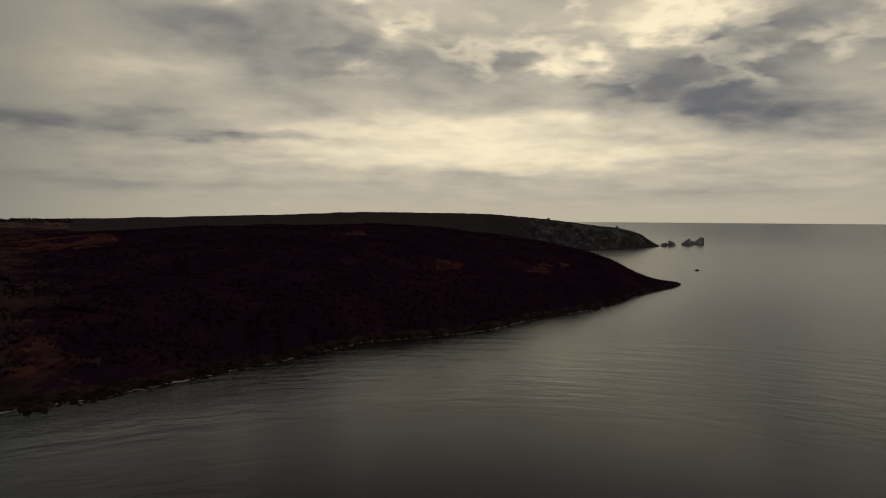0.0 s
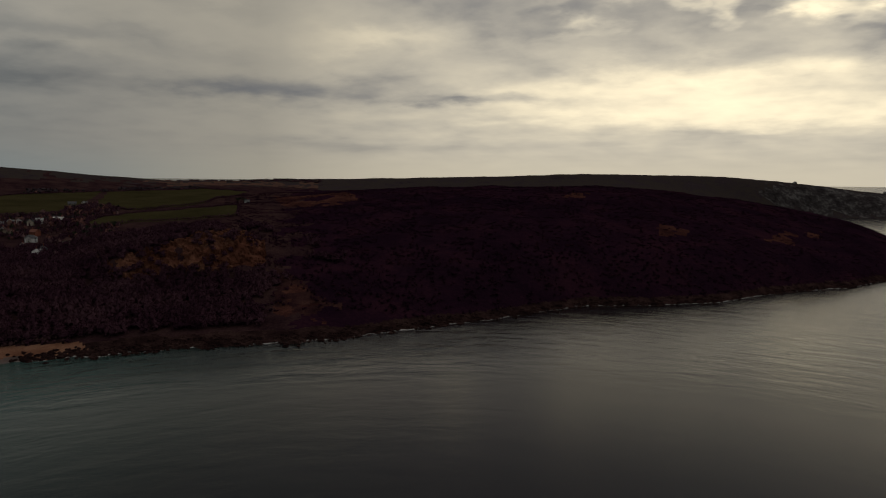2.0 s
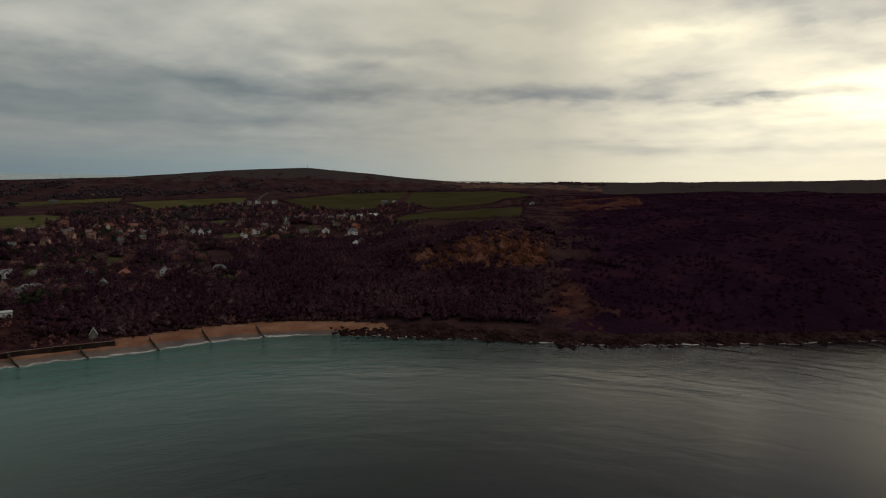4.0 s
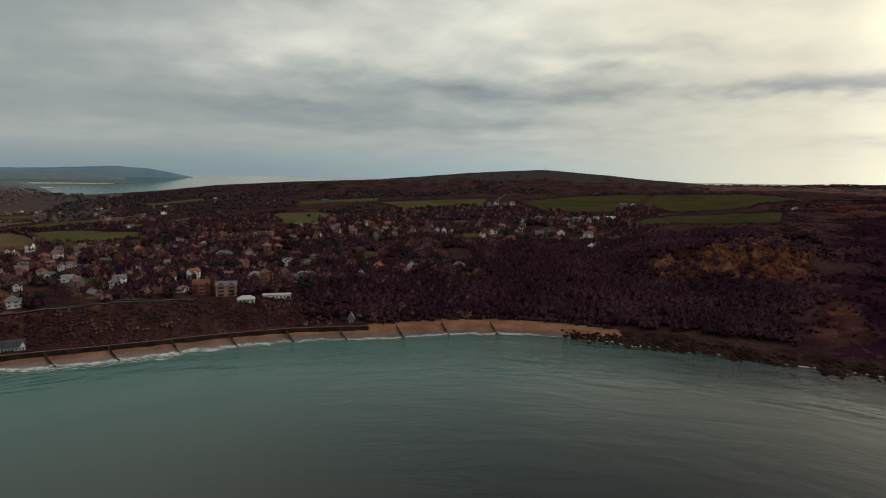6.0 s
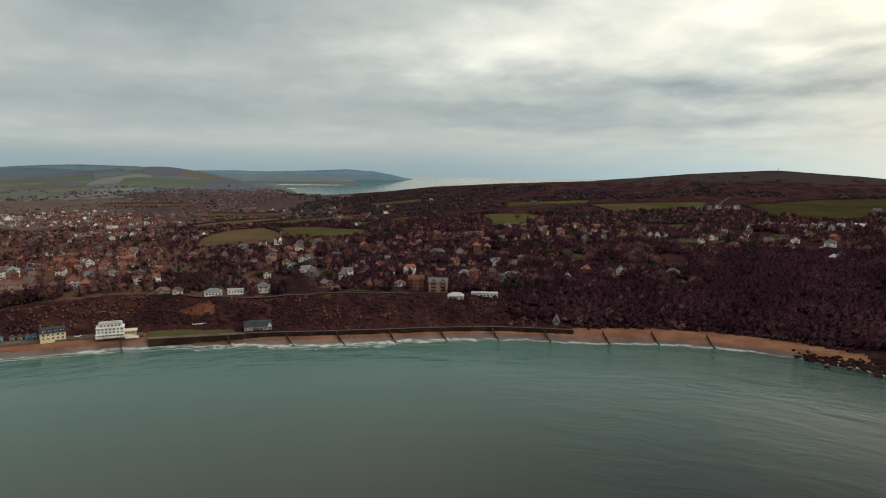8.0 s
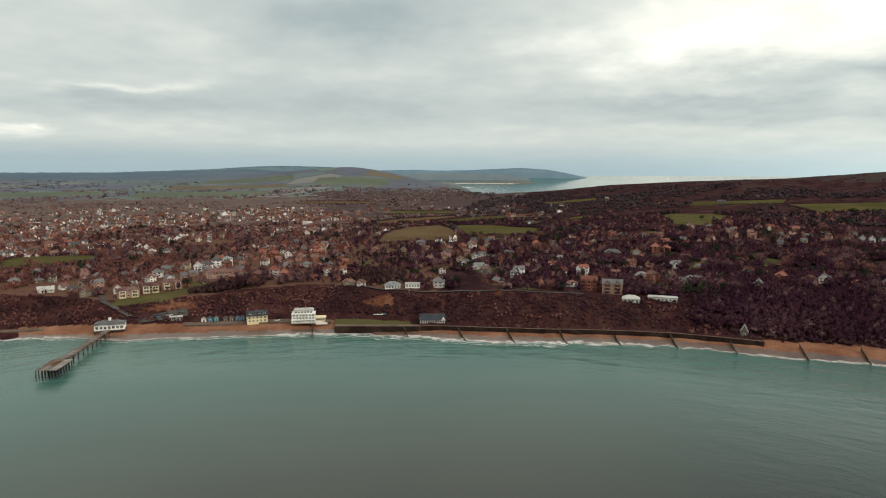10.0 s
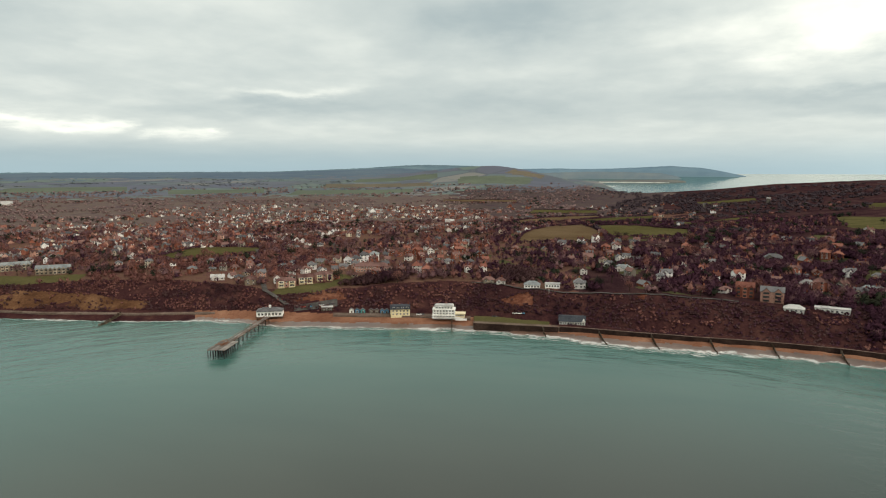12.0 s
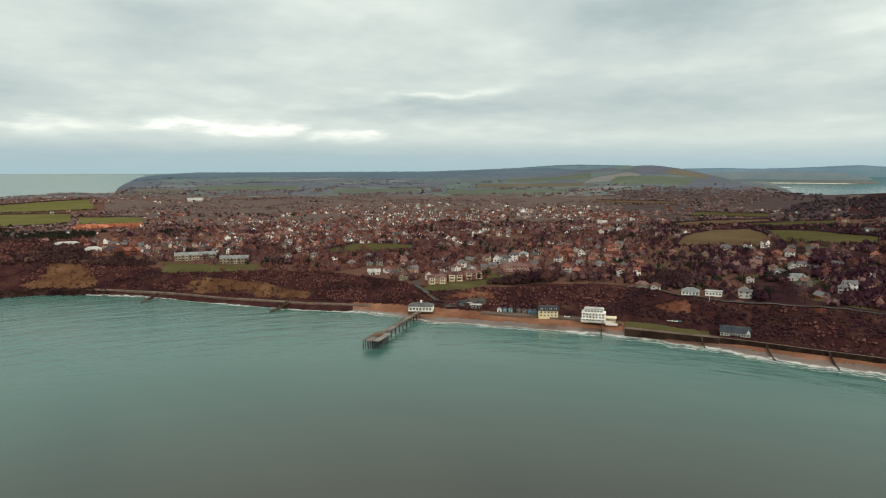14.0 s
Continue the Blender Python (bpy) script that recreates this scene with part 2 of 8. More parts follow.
def sea_water():
    m = bpy.data.materials.new("sea_water")
    m.use_nodes = True
    g = Nodes(m.node_tree)
    pos = g.add("ShaderNodeNewGeometry").outputs["Position"]
    turn = g.add("ShaderNodeMapping")
    turn.inputs["Rotation"].default_value = (0, 0, radians(35))
    turn.inputs["Scale"].default_value = (1.0, 0.28, 1.0)
    g.put(pos, turn.inputs["Vector"])
    # swell bends round the bay, its crests along the beach
    flat = g.add("ShaderNodeSeparateXYZ")
    g.put(pos, flat.inputs[0])
    away = g.vmath("LENGTH", pos)
    round_bay = g.math("ARCTAN2", flat.outputs[0], flat.outputs[1])
    crest = g.add("ShaderNodeCombineXYZ")
    g.put(g.math("MULTIPLY", away, 0.075), crest.inputs[0])
    g.put(g.math("MULTIPLY", round_bay, 9.0), crest.inputs[1])
    swell = g.noise(crest.outputs[0], 1.0, 4.0, 0.55, 0.35)
    chop = g.noise(pos, 0.5, 4.0, 0.6)
    silt = g.noise(turn.outputs[0], 0.006, 4.0, 0.55, 0.6)
    shallow = g.ramp(silt, (0.35, (0.034, 0.110, 0.096)), (0.65, (0.055, 0.120, 0.100)))
    mid = g.ramp(silt, (0.35, (0.034, 0.042, 0.037)), (0.65, (0.047, 0.050, 0.042)))
    out_from = g.math("ADD", g.vmath("LENGTH", pos), g.math("MULTIPLY", silt, 90.0))
    bay = g.mix(g.step(out_from, 230.0, 510.0), mid, shallow)
    deep = g.ramp(silt, (0.35, (0.007, 0.006, 0.006)), (0.65, (0.014, 0.010, 0.010)))
    # the green water of the bay gives way to the grey of the open sea in the west
    where = g.add("ShaderNodeSeparateXYZ")
    g.put(pos, where.inputs[0])
    west = g.math("ADD", g.math("ADD", g.math("MULTIPLY", where.outputs[1], 0.9), where.outputs[0]), g.math("MULTIPLY", silt, 160.0))
    col = g.mix(g.step(west, -330.0, 260.0), bay, deep)
    p = g.add("ShaderNodeBsdfPrincipled")
    g.put(col, p.inputs["Base Color"])
    calm = g.math("MULTIPLY", g.step(away, 700.0, 2400.0), g.math("SUBTRACT", 0.14, g.math("MULTIPLY", g.step(west, -330.0, 260.0), 0.14)))
    calm = g.math("MULTIPLY", calm, g.step(round_bay, -2.55, -2.2))     # the northern sea lies open to the wind
    calm = g.math("ADD", calm, g.math("MULTIPLY", g.math("MULTIPLY", g.step(away, 370.0, 450.0), g.step(away, 700.0, 500.0)), 0.05))
    lee = g.math("MULTIPLY", g.step(round_bay, -1.60, -1.25), g.step(round_bay, -0.10, -0.45))
    calm = g.math("ADD", calm, g.math("MULTIPLY", g.math("MULTIPLY", lee, 0.085), g.math("MULTIPLY", g.step(away, 350.0, 430.0), g.step(away, 700.0, 500.0))))
    g.put(g.math("SUBTRACT", 0.20, calm), p.inputs["Roughness"])     # sheltered, smoother water far out and under the cliff
    p.inputs["IOR"].default_value = 1.33
    p.inputs["Specular IOR Level"].default_value = 0.42
    shoal = g.math("ADD", g.math("MULTIPLY", g.step(away, 360.0, 460.0), 0.92), 0.08)   # waves rise in the shallows
    shoal = g.math("MULTIPLY", shoal, g.math("SUBTRACT", 1.0, g.math("MULTIPLY", g.step(west, -330.0, 200.0), 0.45)))     # and lie flatter in the open west
    shoal = g.math("MULTIPLY", shoal, g.math("SUBTRACT", 1.0, g.math("MULTIPLY", g.step(away, 620.0, 900.0), 0.85)))
    shoal = g.math("MULTIPLY", shoal, g.math("ADD", 1.0, g.math("MULTIPLY", lee, 3.0)))     # steeper where the beach turns
    h = g.math("MULTIPLY", g.math("ADD", g.math("MULTIPLY", swell, 0.86), g.math("MULTIPLY", chop, 0.14)), shoal)
    b = g.add("ShaderNodeBump")
    b.inputs["Strength"].default_value = 0.52
    b.inputs["Distance"].default_value = 2.4
    g.put(h, b.inputs["Height"])
    g.put(b.outputs[0], p.inputs["Normal"])
    out = g.add("ShaderNodeOutputMaterial")
    g.put(p.outputs[0], out.inputs["Surface"])
    return m


SEA = sea_water()
SCRUB = surface("winter_scrub", [(0.055, 0.0259, 0.0285), (0.104, 0.0505, 0.0467), (0.116, 0.07, 0.0454), (0.101, 0.0467, 0.0442), (0.192, 0.104, 0.0805)], 0.045, 0.5, bump=0.8, spread=0.16)
# Nearly black: the dark of the backlit hill is put into this colour.
BACKLIT_HEATH = surface("heather", [(0.013, 0.0052, 0.0115), (0.021, 0.0078, 0.016), (0.036, 0.0125, 0.0205)], 0.015, 0.35, bump=0.7)
DOWN = surface("downland_turf", [(0.0255, 0.0174, 0.023), (0.0431, 0.0313, 0.0365), (0.0529, 0.0418, 0.0346), (0.0412, 0.0296, 0.0365), (0.0686, 0.0505, 0.0499)], 0.012, 0.12, bump=0.4, spread=0.17)
SAND = surface("shingle_sand", [(0.135, 0.0594, 0.0365), (0.2, 0.0954, 0.0595), (0.26, 0.14, 0.0892)], 0.05, 0.9, bump=0.3)
CLAY = surface("slipped_clay", [(0.0596, 0.0216, 0.0145), (0.105, 0.0402, 0.0254), (0.18, 0.0834, 0.0536)], 0.05, 0.35, bump=1.0)
CHALK = surface("chalk_cliff", [(0.026, 0.021, 0.022), (0.050, 0.043, 0.043), (0.14, 0.128, 0.124)], 0.02, 0.10, bump=1.0)
ROCK = surface("weedy_rock", [(0.0144, 0.0076, 0.00792), (0.0306, 0.016, 0.015), (0.0585, 0.0319, 0.0282)], 0.08, 0.7, bump=1.0)

BRACKEN = surface("dead_bracken", [(0.032, 0.012, 0.012), (0.064, 0.024, 0.020), (0.105, 0.043, 0.031)], 0.03, 0.4, bump=0.6)
ROUGH_GRASS = surface("ochre_grass", [(0.0608, 0.0289, 0.0165), (0.106, 0.0536, 0.0285), (0.162, 0.0884, 0.048)], 0.04, 0.5, bump=0.6)
PASTURE = surface("winter_pasture", [(0.052, 0.046, 0.02), (0.07, 0.062, 0.025), (0.086, 0.076, 0.034)], 0.012, 0.25, bump=0.2)
STUBBLE = surface("olive_field", [(0.08, 0.054, 0.031), (0.102, 0.069, 0.039), (0.122, 0.085, 0.05)], 0.012, 0.3, bump=0.2)
LAWN = surface("mown_lawn", [(0.056, 0.052, 0.023), (0.075, 0.068, 0.029), (0.095, 0.083, 0.037)], 0.04, 0.6, bump=0.15)
TWIGS = surface("bare_twigs", [(0.0821, 0.0439, 0.0505), (0.143, 0.0776, 0.0837), (0.225, 0.133, 0.131)], 0.022, 0.3, bump=0.0, island=0.07, thin_leaf=True)
RUSSET = surface("russet_scrub", [(0.115, 0.0494, 0.0475), (0.189, 0.085, 0.0741), (0.27, 0.136, 0.109)], 0.055, 0.3, bump=0.0, island=0.07, thin_leaf=True)
# Twigs of the same hill, darkened in colour for its backlit side.
BACKLIT_HEATH_TWIGS = surface("backlit_heath_thorn", [(0.02, 0.0075, 0.0165), (0.03, 0.0112, 0.0225), (0.05, 0.0172, 0.028)], 0.02, 0.3, bump=0.0, island=0.07, thin_leaf=True)
# Darker copy of the bare twigs, with shade put into the colour.
DARK_TWIGS = surface("shade_toned_twigs", [(0.0382, 0.0162, 0.0273), (0.0636, 0.0279, 0.0423), (0.0996, 0.0486, 0.062)], 0.022, 0.3, bump=0.0, island=0.07, thin_leaf=True)
BANK_THORN = surface("brown_bank_thorn", [(0.0475, 0.0251, 0.0288), (0.0757, 0.0407, 0.0423), (0.114, 0.0665, 0.0639)], 0.022, 0.3, bump=0.0, island=0.07, thin_leaf=True)
EVERGREEN = surface("evergreen_leaves", [(0.017, 0.02, 0.016), (0.028, 0.032, 0.023), (0.044, 0.047, 0.03)], 0.055, 0.3, bump=0.0, island=0.07, thin_leaf=True)
BARK = surface("bark", [(0.03, 0.022, 0.016), (0.055, 0.042, 0.03)], 0.3, 2.0, bump=0.5)
WHITE = surface("white_render", [(0.58, 0.57, 0.53), (0.74, 0.73, 0.70), (0.80, 0.80, 0.77)], 0.12, 0.7, 0.7, bump=0.1, piece=True)
CREAM = surface("cream_render", [(0.50, 0.42, 0.26), (0.62, 0.53, 0.34), (0.68, 0.60, 0.42)], 0.12, 0.7, 0.75, bump=0.1, piece=True)
YELLOW = surface("yellow_render", [(0.6, 0.52, 0.31), (0.68, 0.6, 0.37), (0.73, 0.66, 0.44)], 0.12, 0.7, 0.7, bump=0.1)
WEATHERED = surface("weathered_render", [(0.55, 0.52, 0.49), (0.80, 0.78, 0.75), (0.88, 0.87, 0.85)], 0.12, 0.7, 0.75, bump=0.1, island=0.4, piece=True)
DULL_CREAM = surface("dull_cream_render", [(0.2, 0.16, 0.12), (0.36, 0.3, 0.225), (0.58, 0.5, 0.39)], 0.12, 0.7, 0.75, bump=0.1, island=0.4, piece=True)
BRICK = surface("red_brick", [(0.154, 0.0527, 0.0348), (0.25, 0.0875, 0.058), (0.332, 0.134, 0.0918)], 0.15, 1.5, 0.85, bump=0.2, piece=True, island=0.4)
PINK = surface("pale_brick", [(0.303, 0.168, 0.13), (0.432, 0.248, 0.193), (0.559, 0.357, 0.288)], 0.15, 1.5, 0.85, bump=0.2, piece=True, island=0.4)
STONE = surface("grey_stone", [(0.14, 0.125, 0.105), (0.22, 0.20, 0.17), (0.30, 0.27, 0.23)], 0.2, 1.2, 0.85, bump=0.3, piece=True, island=0.4)
TILE_RED = surface("red_roof_tiles", [(0.104, 0.0431, 0.0351), (0.17, 0.0709, 0.0543), (0.256, 0.111, 0.0835)], 0.15, 1.2, 0.8, bump=0.3, piece=True, island=0.4)
TILE_ORANGE = surface("orange_roof_tiles", [(0.24, 0.085, 0.05), (0.36, 0.13, 0.075), (0.46, 0.18, 0.11)], 0.15, 1.2, 0.8, bump=0.3, piece=True, island=0.4)
TILE_BROWN = surface("brown_roof_tiles", [(0.0713, 0.0391, 0.036), (0.119, 0.0673, 0.0603), (0.194, 0.114, 0.101)], 0.15, 1.2, 0.8, bump=0.3, piece=True, island=0.4)
SLATE = surface("slate_roof", [(0.048, 0.046, 0.05), (0.078, 0.075, 0.079), (0.125, 0.12, 0.123)], 0.15, 1.2, 0.55, bump=0.25, spec=0.4, piece=True, island=0.4)
LEAD = surface("pale_flat_roof", [(0.22, 0.215, 0.21), (0.33, 0.325, 0.315), (0.45, 0.445, 0.43)], 0.15, 1.0, 0.6, bump=0.1, piece=True, island=0.4)
COPPER = surface("blue_green_roof", [(0.15, 0.165, 0.168), (0.21, 0.228, 0.23), (0.265, 0.285, 0.285)], 0.15, 1.0, 0.6, bump=0.1)
PANE = surface("window_glass", [(0.018, 0.020, 0.022), (0.032, 0.035, 0.038)], 0.5, 1.0, 0.12, bump=0.0, spec=0.5)
CONCRETE = surface("old_concrete", [(0.085, 0.06, 0.047), (0.125, 0.092, 0.074), (0.17, 0.13, 0.108)], 0.12, 0.8, 0.9, bump=0.4)
WALL_DARK = surface("stained_sea_wall", [(0.016, 0.01, 0.009), (0.03, 0.019, 0.016), (0.052, 0.034, 0.027)], 0.10, 0.8, 0.8, bump=0.5)
TIMBER = surface("weathered_timber", [(0.045, 0.032, 0.024), (0.085, 0.065, 0.050), (0.13, 0.105, 0.085)], 0.3, 2.0, 0.85, bump=0.5, piece=True)
DECK = surface("silvered_decking", [(0.12, 0.105, 0.095), (0.19, 0.17, 0.155), (0.27, 0.245, 0.225)], 0.2, 1.5, 0.85, bump=0.4, piece=True)
RUST = surface("rusty_iron", [(0.075, 0.030, 0.018), (0.14, 0.060, 0.035), (0.20, 0.10, 0.06)], 0.4, 2.0, 0.75, bump=0.4, piece=True)
ASPHALT = surface("worn_asphalt", [(0.050, 0.046, 0.043), (0.075, 0.070, 0.065), (0.11, 0.10, 0.095)], 0.1, 1.0, 0.85, bump=0.2)
BLUE_PAINT = surface("blue_painted_boards", [(0.06, 0.16, 0.26), (0.09, 0.22, 0.33)], 0.3, 2.0, 0.6, bump=0.1)
TEAL_PAINT = surface("teal_painted_boards", [(0.06, 0.24, 0.25), (0.10, 0.32, 0.32)], 0.3, 2.0, 0.6, bump=0.1)
BLACK_PAINT = surface("tarred_iron", [(0.012, 0.012, 0.013), (0.03, 0.028, 0.028)], 0.3, 2.0, 0.5, bump=0.1)
RUBBER = surface("tyre_rubber", [(0.012, 0.012, 0.012), (0.025, 0.025, 0.025)], 1.0, 5.0, 0.9, bump=0.1)
RED_PAINT = surface("red_painted_metal", [(0.30, 0.03, 0.02), (0.36, 0.05, 0.03)], 0.3, 2.0, 0.35, bump=0.0, spec=0.5)
# Far ridges: the blue of distance haze is mixed into their base colours.
FAR_BLUE = surface("haze_blue_downs", [(0.103, 0.156, 0.189), (0.121, 0.177, 0.207), (0.143, 0.198, 0.226)], 0.002, 0.01, bump=0.0)
FAR_PALE = surface("haze_blue_headland", [(0.107, 0.17, 0.225), (0.125, 0.192, 0.246), (0.142, 0.212, 0.263)], 0.002, 0.01, bump=0.0)
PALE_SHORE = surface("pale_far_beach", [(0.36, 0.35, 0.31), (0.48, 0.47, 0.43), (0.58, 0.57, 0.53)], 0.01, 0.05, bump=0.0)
FAR_MID = surface("haze_blue_farmland", [(0.115, 0.154, 0.185), (0.133, 0.17, 0.193), (0.155, 0.185, 0.198)], 0.003, 0.012, bump=0.0)
FAR_BROWN = surface("haze_grey_cliffs", [(0.105, 0.108, 0.110), (0.130, 0.128, 0.124), (0.160, 0.152, 0.138)], 0.003, 0.015, bump=0.0)


def foam_water():
    m = bpy.data.materials.new("sea_foam")
    m.use_nodes = True
    g = Nodes(m.node_tree)
    pos = g.add("ShaderNodeNewGeometry").outputs["Position"]
    lace = g.noise(pos, 0.16, 5.0, 0.62, 0.4)
    body = g.add("ShaderNodeAttribute", attribute_name="foam").outputs["Fac"]
    p = g.add("ShaderNodeBsdfPrincipled")
    p.inputs["Base Color"].default_value = (0.74, 0.74, 0.71, 1)
    p.inputs["Roughness"].default_value = 0.8
    clear = g.add("ShaderNodeBsdfTransparent")
    both = g.add("ShaderNodeMixShader")
    g.put(g.math("MULTIPLY", g.math("MULTIPLY", g.step(g.math("ADD", lace, g.math("MULTIPLY", body, 0.22)), 0.42, 0.82), body), 0.55), both.inputs["Fac"])
    g.put(clear.outputs[0], both.inputs[1])
    g.put(p.outputs[0], both.inputs[2])
    out = g.add("ShaderNodeOutputMaterial")
    g.put(both.outputs[0], out.inputs["Surface"])
    return m


FOAM = foam_water()


STACK_CHALK = surface("sea_stack_chalk", [(0.19, 0.18, 0.17), (0.33, 0.32, 0.31), (0.48, 0.47, 0.45)], 0.03, 0.15, bump=0.8)
NAVY_SLATE = surface("dark_blue_slate", [(0.022, 0.026, 0.034), (0.036, 0.042, 0.052), (0.055, 0.06, 0.07)], 0.15, 1.2, 0.6, bump=0.2, spec=0.1)
# Paler, greyer copy of the near twigs: aerial haze put into the colour.
FAR_HAZE_TWIGS = surface("haze_paled_twigs", [(0.127, 0.0848, 0.0865), (0.187, 0.127, 0.124), (0.254, 0.177, 0.164)], 0.03, 0.2, bump=0.0, island=0.07)
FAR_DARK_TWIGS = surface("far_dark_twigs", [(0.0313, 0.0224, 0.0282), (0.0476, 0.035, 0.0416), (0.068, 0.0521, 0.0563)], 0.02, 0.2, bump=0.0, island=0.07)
# Hedge colour paled and blued: distance haze is in the tint.
HAZY_TWIGS = surface("haze_tinted_hedges", [(0.0804, 0.0915, 0.106), (0.098, 0.108, 0.12), (0.118, 0.127, 0.134)], 0.02, 0.3, bump=0.0, island=0.07)


def patchwork():
    """Distant farmland: fields in strips and blocks, with blue distance haze mixed into their colours."""
    m = bpy.data.materials.new("haze_tinted_fields")
    m.use_nodes = True
    g = Nodes(m.node_tree)
    pos = g.add("ShaderNodeNewGeometry").outputs["Position"]
    bend = g.add("ShaderNodeMapping")
    bend.inputs["Rotation"].default_value = (0, 0, 0.6)
    bend.inputs["Scale"].default_value = (1.0, 1.6, 0.0)
    g.put(pos, bend.inputs["Vector"])
    cell = g.add("ShaderNodeTexVoronoi")
    cell.inputs["Scale"].default_value = 0.0042
    g.put(bend.outputs[0], cell.inputs["Vector"])
    edge = g.add("ShaderNodeTexVoronoi", feature="DISTANCE_TO_EDGE")
    edge.inputs["Scale"].default_value = 0.0042
    g.put(bend.outputs[0], edge.inputs["Vector"])
    parts = g.add("ShaderNodeSeparateXYZ")
    g.put(cell.outputs["Color"], parts.inputs[0])
    n = g.noise(pos, 0.012, 4.0, 0.6)
    v = g.math("ADD", g.math("MULTIPLY", parts.outputs[0], 0.85), g.math("MULTIPLY", n, 0.15))
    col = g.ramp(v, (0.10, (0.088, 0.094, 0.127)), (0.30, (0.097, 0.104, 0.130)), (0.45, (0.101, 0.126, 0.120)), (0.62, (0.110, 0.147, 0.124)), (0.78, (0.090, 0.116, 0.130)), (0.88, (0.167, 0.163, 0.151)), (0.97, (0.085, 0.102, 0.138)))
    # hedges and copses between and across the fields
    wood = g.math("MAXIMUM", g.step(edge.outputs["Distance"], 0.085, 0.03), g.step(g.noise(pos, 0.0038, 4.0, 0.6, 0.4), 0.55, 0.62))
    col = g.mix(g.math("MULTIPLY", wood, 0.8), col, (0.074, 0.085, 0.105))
    p = g.add("ShaderNodeBsdfPrincipled")
    g.put(col, p.inputs["Base Color"])
    p.inputs["Roughness"].default_value = 0.95
    p.inputs["Specular IOR Level"].default_value = 0.1
    out = g.add("ShaderNodeOutputMaterial")
    g.put(p.outputs[0], out.inputs["Surface"])
    return m


FAR = patchwork()

# Pasture and tilth greyed by distance haze put into the colour.
HAZY_GREEN = surface("haze_tinted_pasture", [(0.0893, 0.106, 0.0824), (0.103, 0.121, 0.0913), (0.116, 0.136, 0.1)], 0.006, 0.05, bump=0.0)
HAZY_TAN = surface("haze_tinted_tilth", [(0.105, 0.092, 0.070), (0.125, 0.108, 0.080), (0.150, 0.126, 0.092)], 0.006, 0.05, bump=0.0)

BANK_EARTH = surface("russet_bank", [(0.0173, 0.00764, 0.0103), (0.0288, 0.0123, 0.0142), (0.0432, 0.0182, 0.0182), (0.059, 0.0265, 0.0233), (0.0861, 0.0412, 0.0324)], 0.07, 0.6, bump=1.0, spread=0.17)
WET_SAND = surface("wet_sand", [(0.055, 0.03, 0.022), (0.09, 0.05, 0.035), (0.13, 0.075, 0.052)], 0.05, 0.5, 0.35, bump=0.1, spec=0.5)
DULL_PASTURE = surface("dull_pasture", [(0.034, 0.029, 0.013), (0.046, 0.039, 0.017), (0.059, 0.049, 0.023)], 0.012, 0.25, bump=0.2)
# Blue-grey of distance haze, put into the colour of the farthest land.
FAR_HAZE_BLUE = surface("far_land_haze_blue", [(0.0804, 0.113, 0.152), (0.096, 0.129, 0.165), (0.112, 0.145, 0.173)], 0.004, 0.03, bump=0.0)
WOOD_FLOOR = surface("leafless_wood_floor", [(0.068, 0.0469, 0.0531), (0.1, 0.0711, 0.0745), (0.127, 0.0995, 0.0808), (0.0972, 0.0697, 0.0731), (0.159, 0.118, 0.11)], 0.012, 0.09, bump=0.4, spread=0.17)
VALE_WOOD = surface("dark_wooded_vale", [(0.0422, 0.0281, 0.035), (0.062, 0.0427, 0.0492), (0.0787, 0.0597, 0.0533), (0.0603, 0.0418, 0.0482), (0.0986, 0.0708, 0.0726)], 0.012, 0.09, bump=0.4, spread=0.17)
GARDEN = surface("garden_grass", [(0.044, 0.036, 0.022), (0.062, 0.060, 0.028), (0.086, 0.080, 0.038)], 0.04, 0.4, bump=0.3)
BRIGHT_PASTURE = surface("bright_pasture", [(0.0891, 0.088, 0.0326), (0.113, 0.108, 0.0388), (0.136, 0.122, 0.049)], 0.012, 0.25, bump=0.2)
# Darker copy of the scrub ground, with shade put into the colour.
DARK_SCRUB = surface("shade_toned_scrub", [(0.0212, 0.0099, 0.0132), (0.0403, 0.0198, 0.0216), (0.0636, 0.0342, 0.031)], 0.03, 0.5, bump=0.8)

# ---- the land: cross-sections by bearing, each from the waterline inland as (distance, height) ----
SECTIONS = []


def section(az, *nodes):
    SECTIONS.append((az, nodes))


section(-24.0, (1300, -9), (1310, -9), (1320, -9), (1330, -9), (1340, -9), (1350, -9), (1400, -9), (1900, -9), (2900, -9), (2950, -9), (3000, -9), (3300, -9), (3800, -9), (4800, -9), (4900, -9))
section(-20.6, (1225, -4), (1235, -3), (1245, -3), (1255, -3), (1265, -3), (1280, -4), (1400, -9), (1900, -9), (2900, -9), (2950, -9), (3000, -9), (3300, -9), (3800, -9), (4800, -9), (4900, -9))
section(-20.1, (1208, 0), (1215, 2), (1225, 4), (1235, 5), (1245, 6), (1262, 5), (1300, -6), (1900, -9), (2900, -9), (2950, -9), (3000, -9), (3300, -9), (3800, -9), (4800, -9), (4900, -9))
section(-19.1, (1150, 0), (1165, 3), (1180, 5), (1200, 7), (1225, 9), (1250, 9), (1300, -6), (1900, -9), (2950, -9), (2980, -9), (3000, -9), (3300, -9), (3800, -9), (4800, -9), (4900, -9))
section(-18.6, (1120, 0), (1135, 3), (1160, 6), (1190, 9), (1220, 11), (1250, 11), (1300, -6), (1900, -9), (2955, -2), (2975, 3), (2995, 4), (3060, -9), (3800, -9), (4800, -9), (4900, -9))
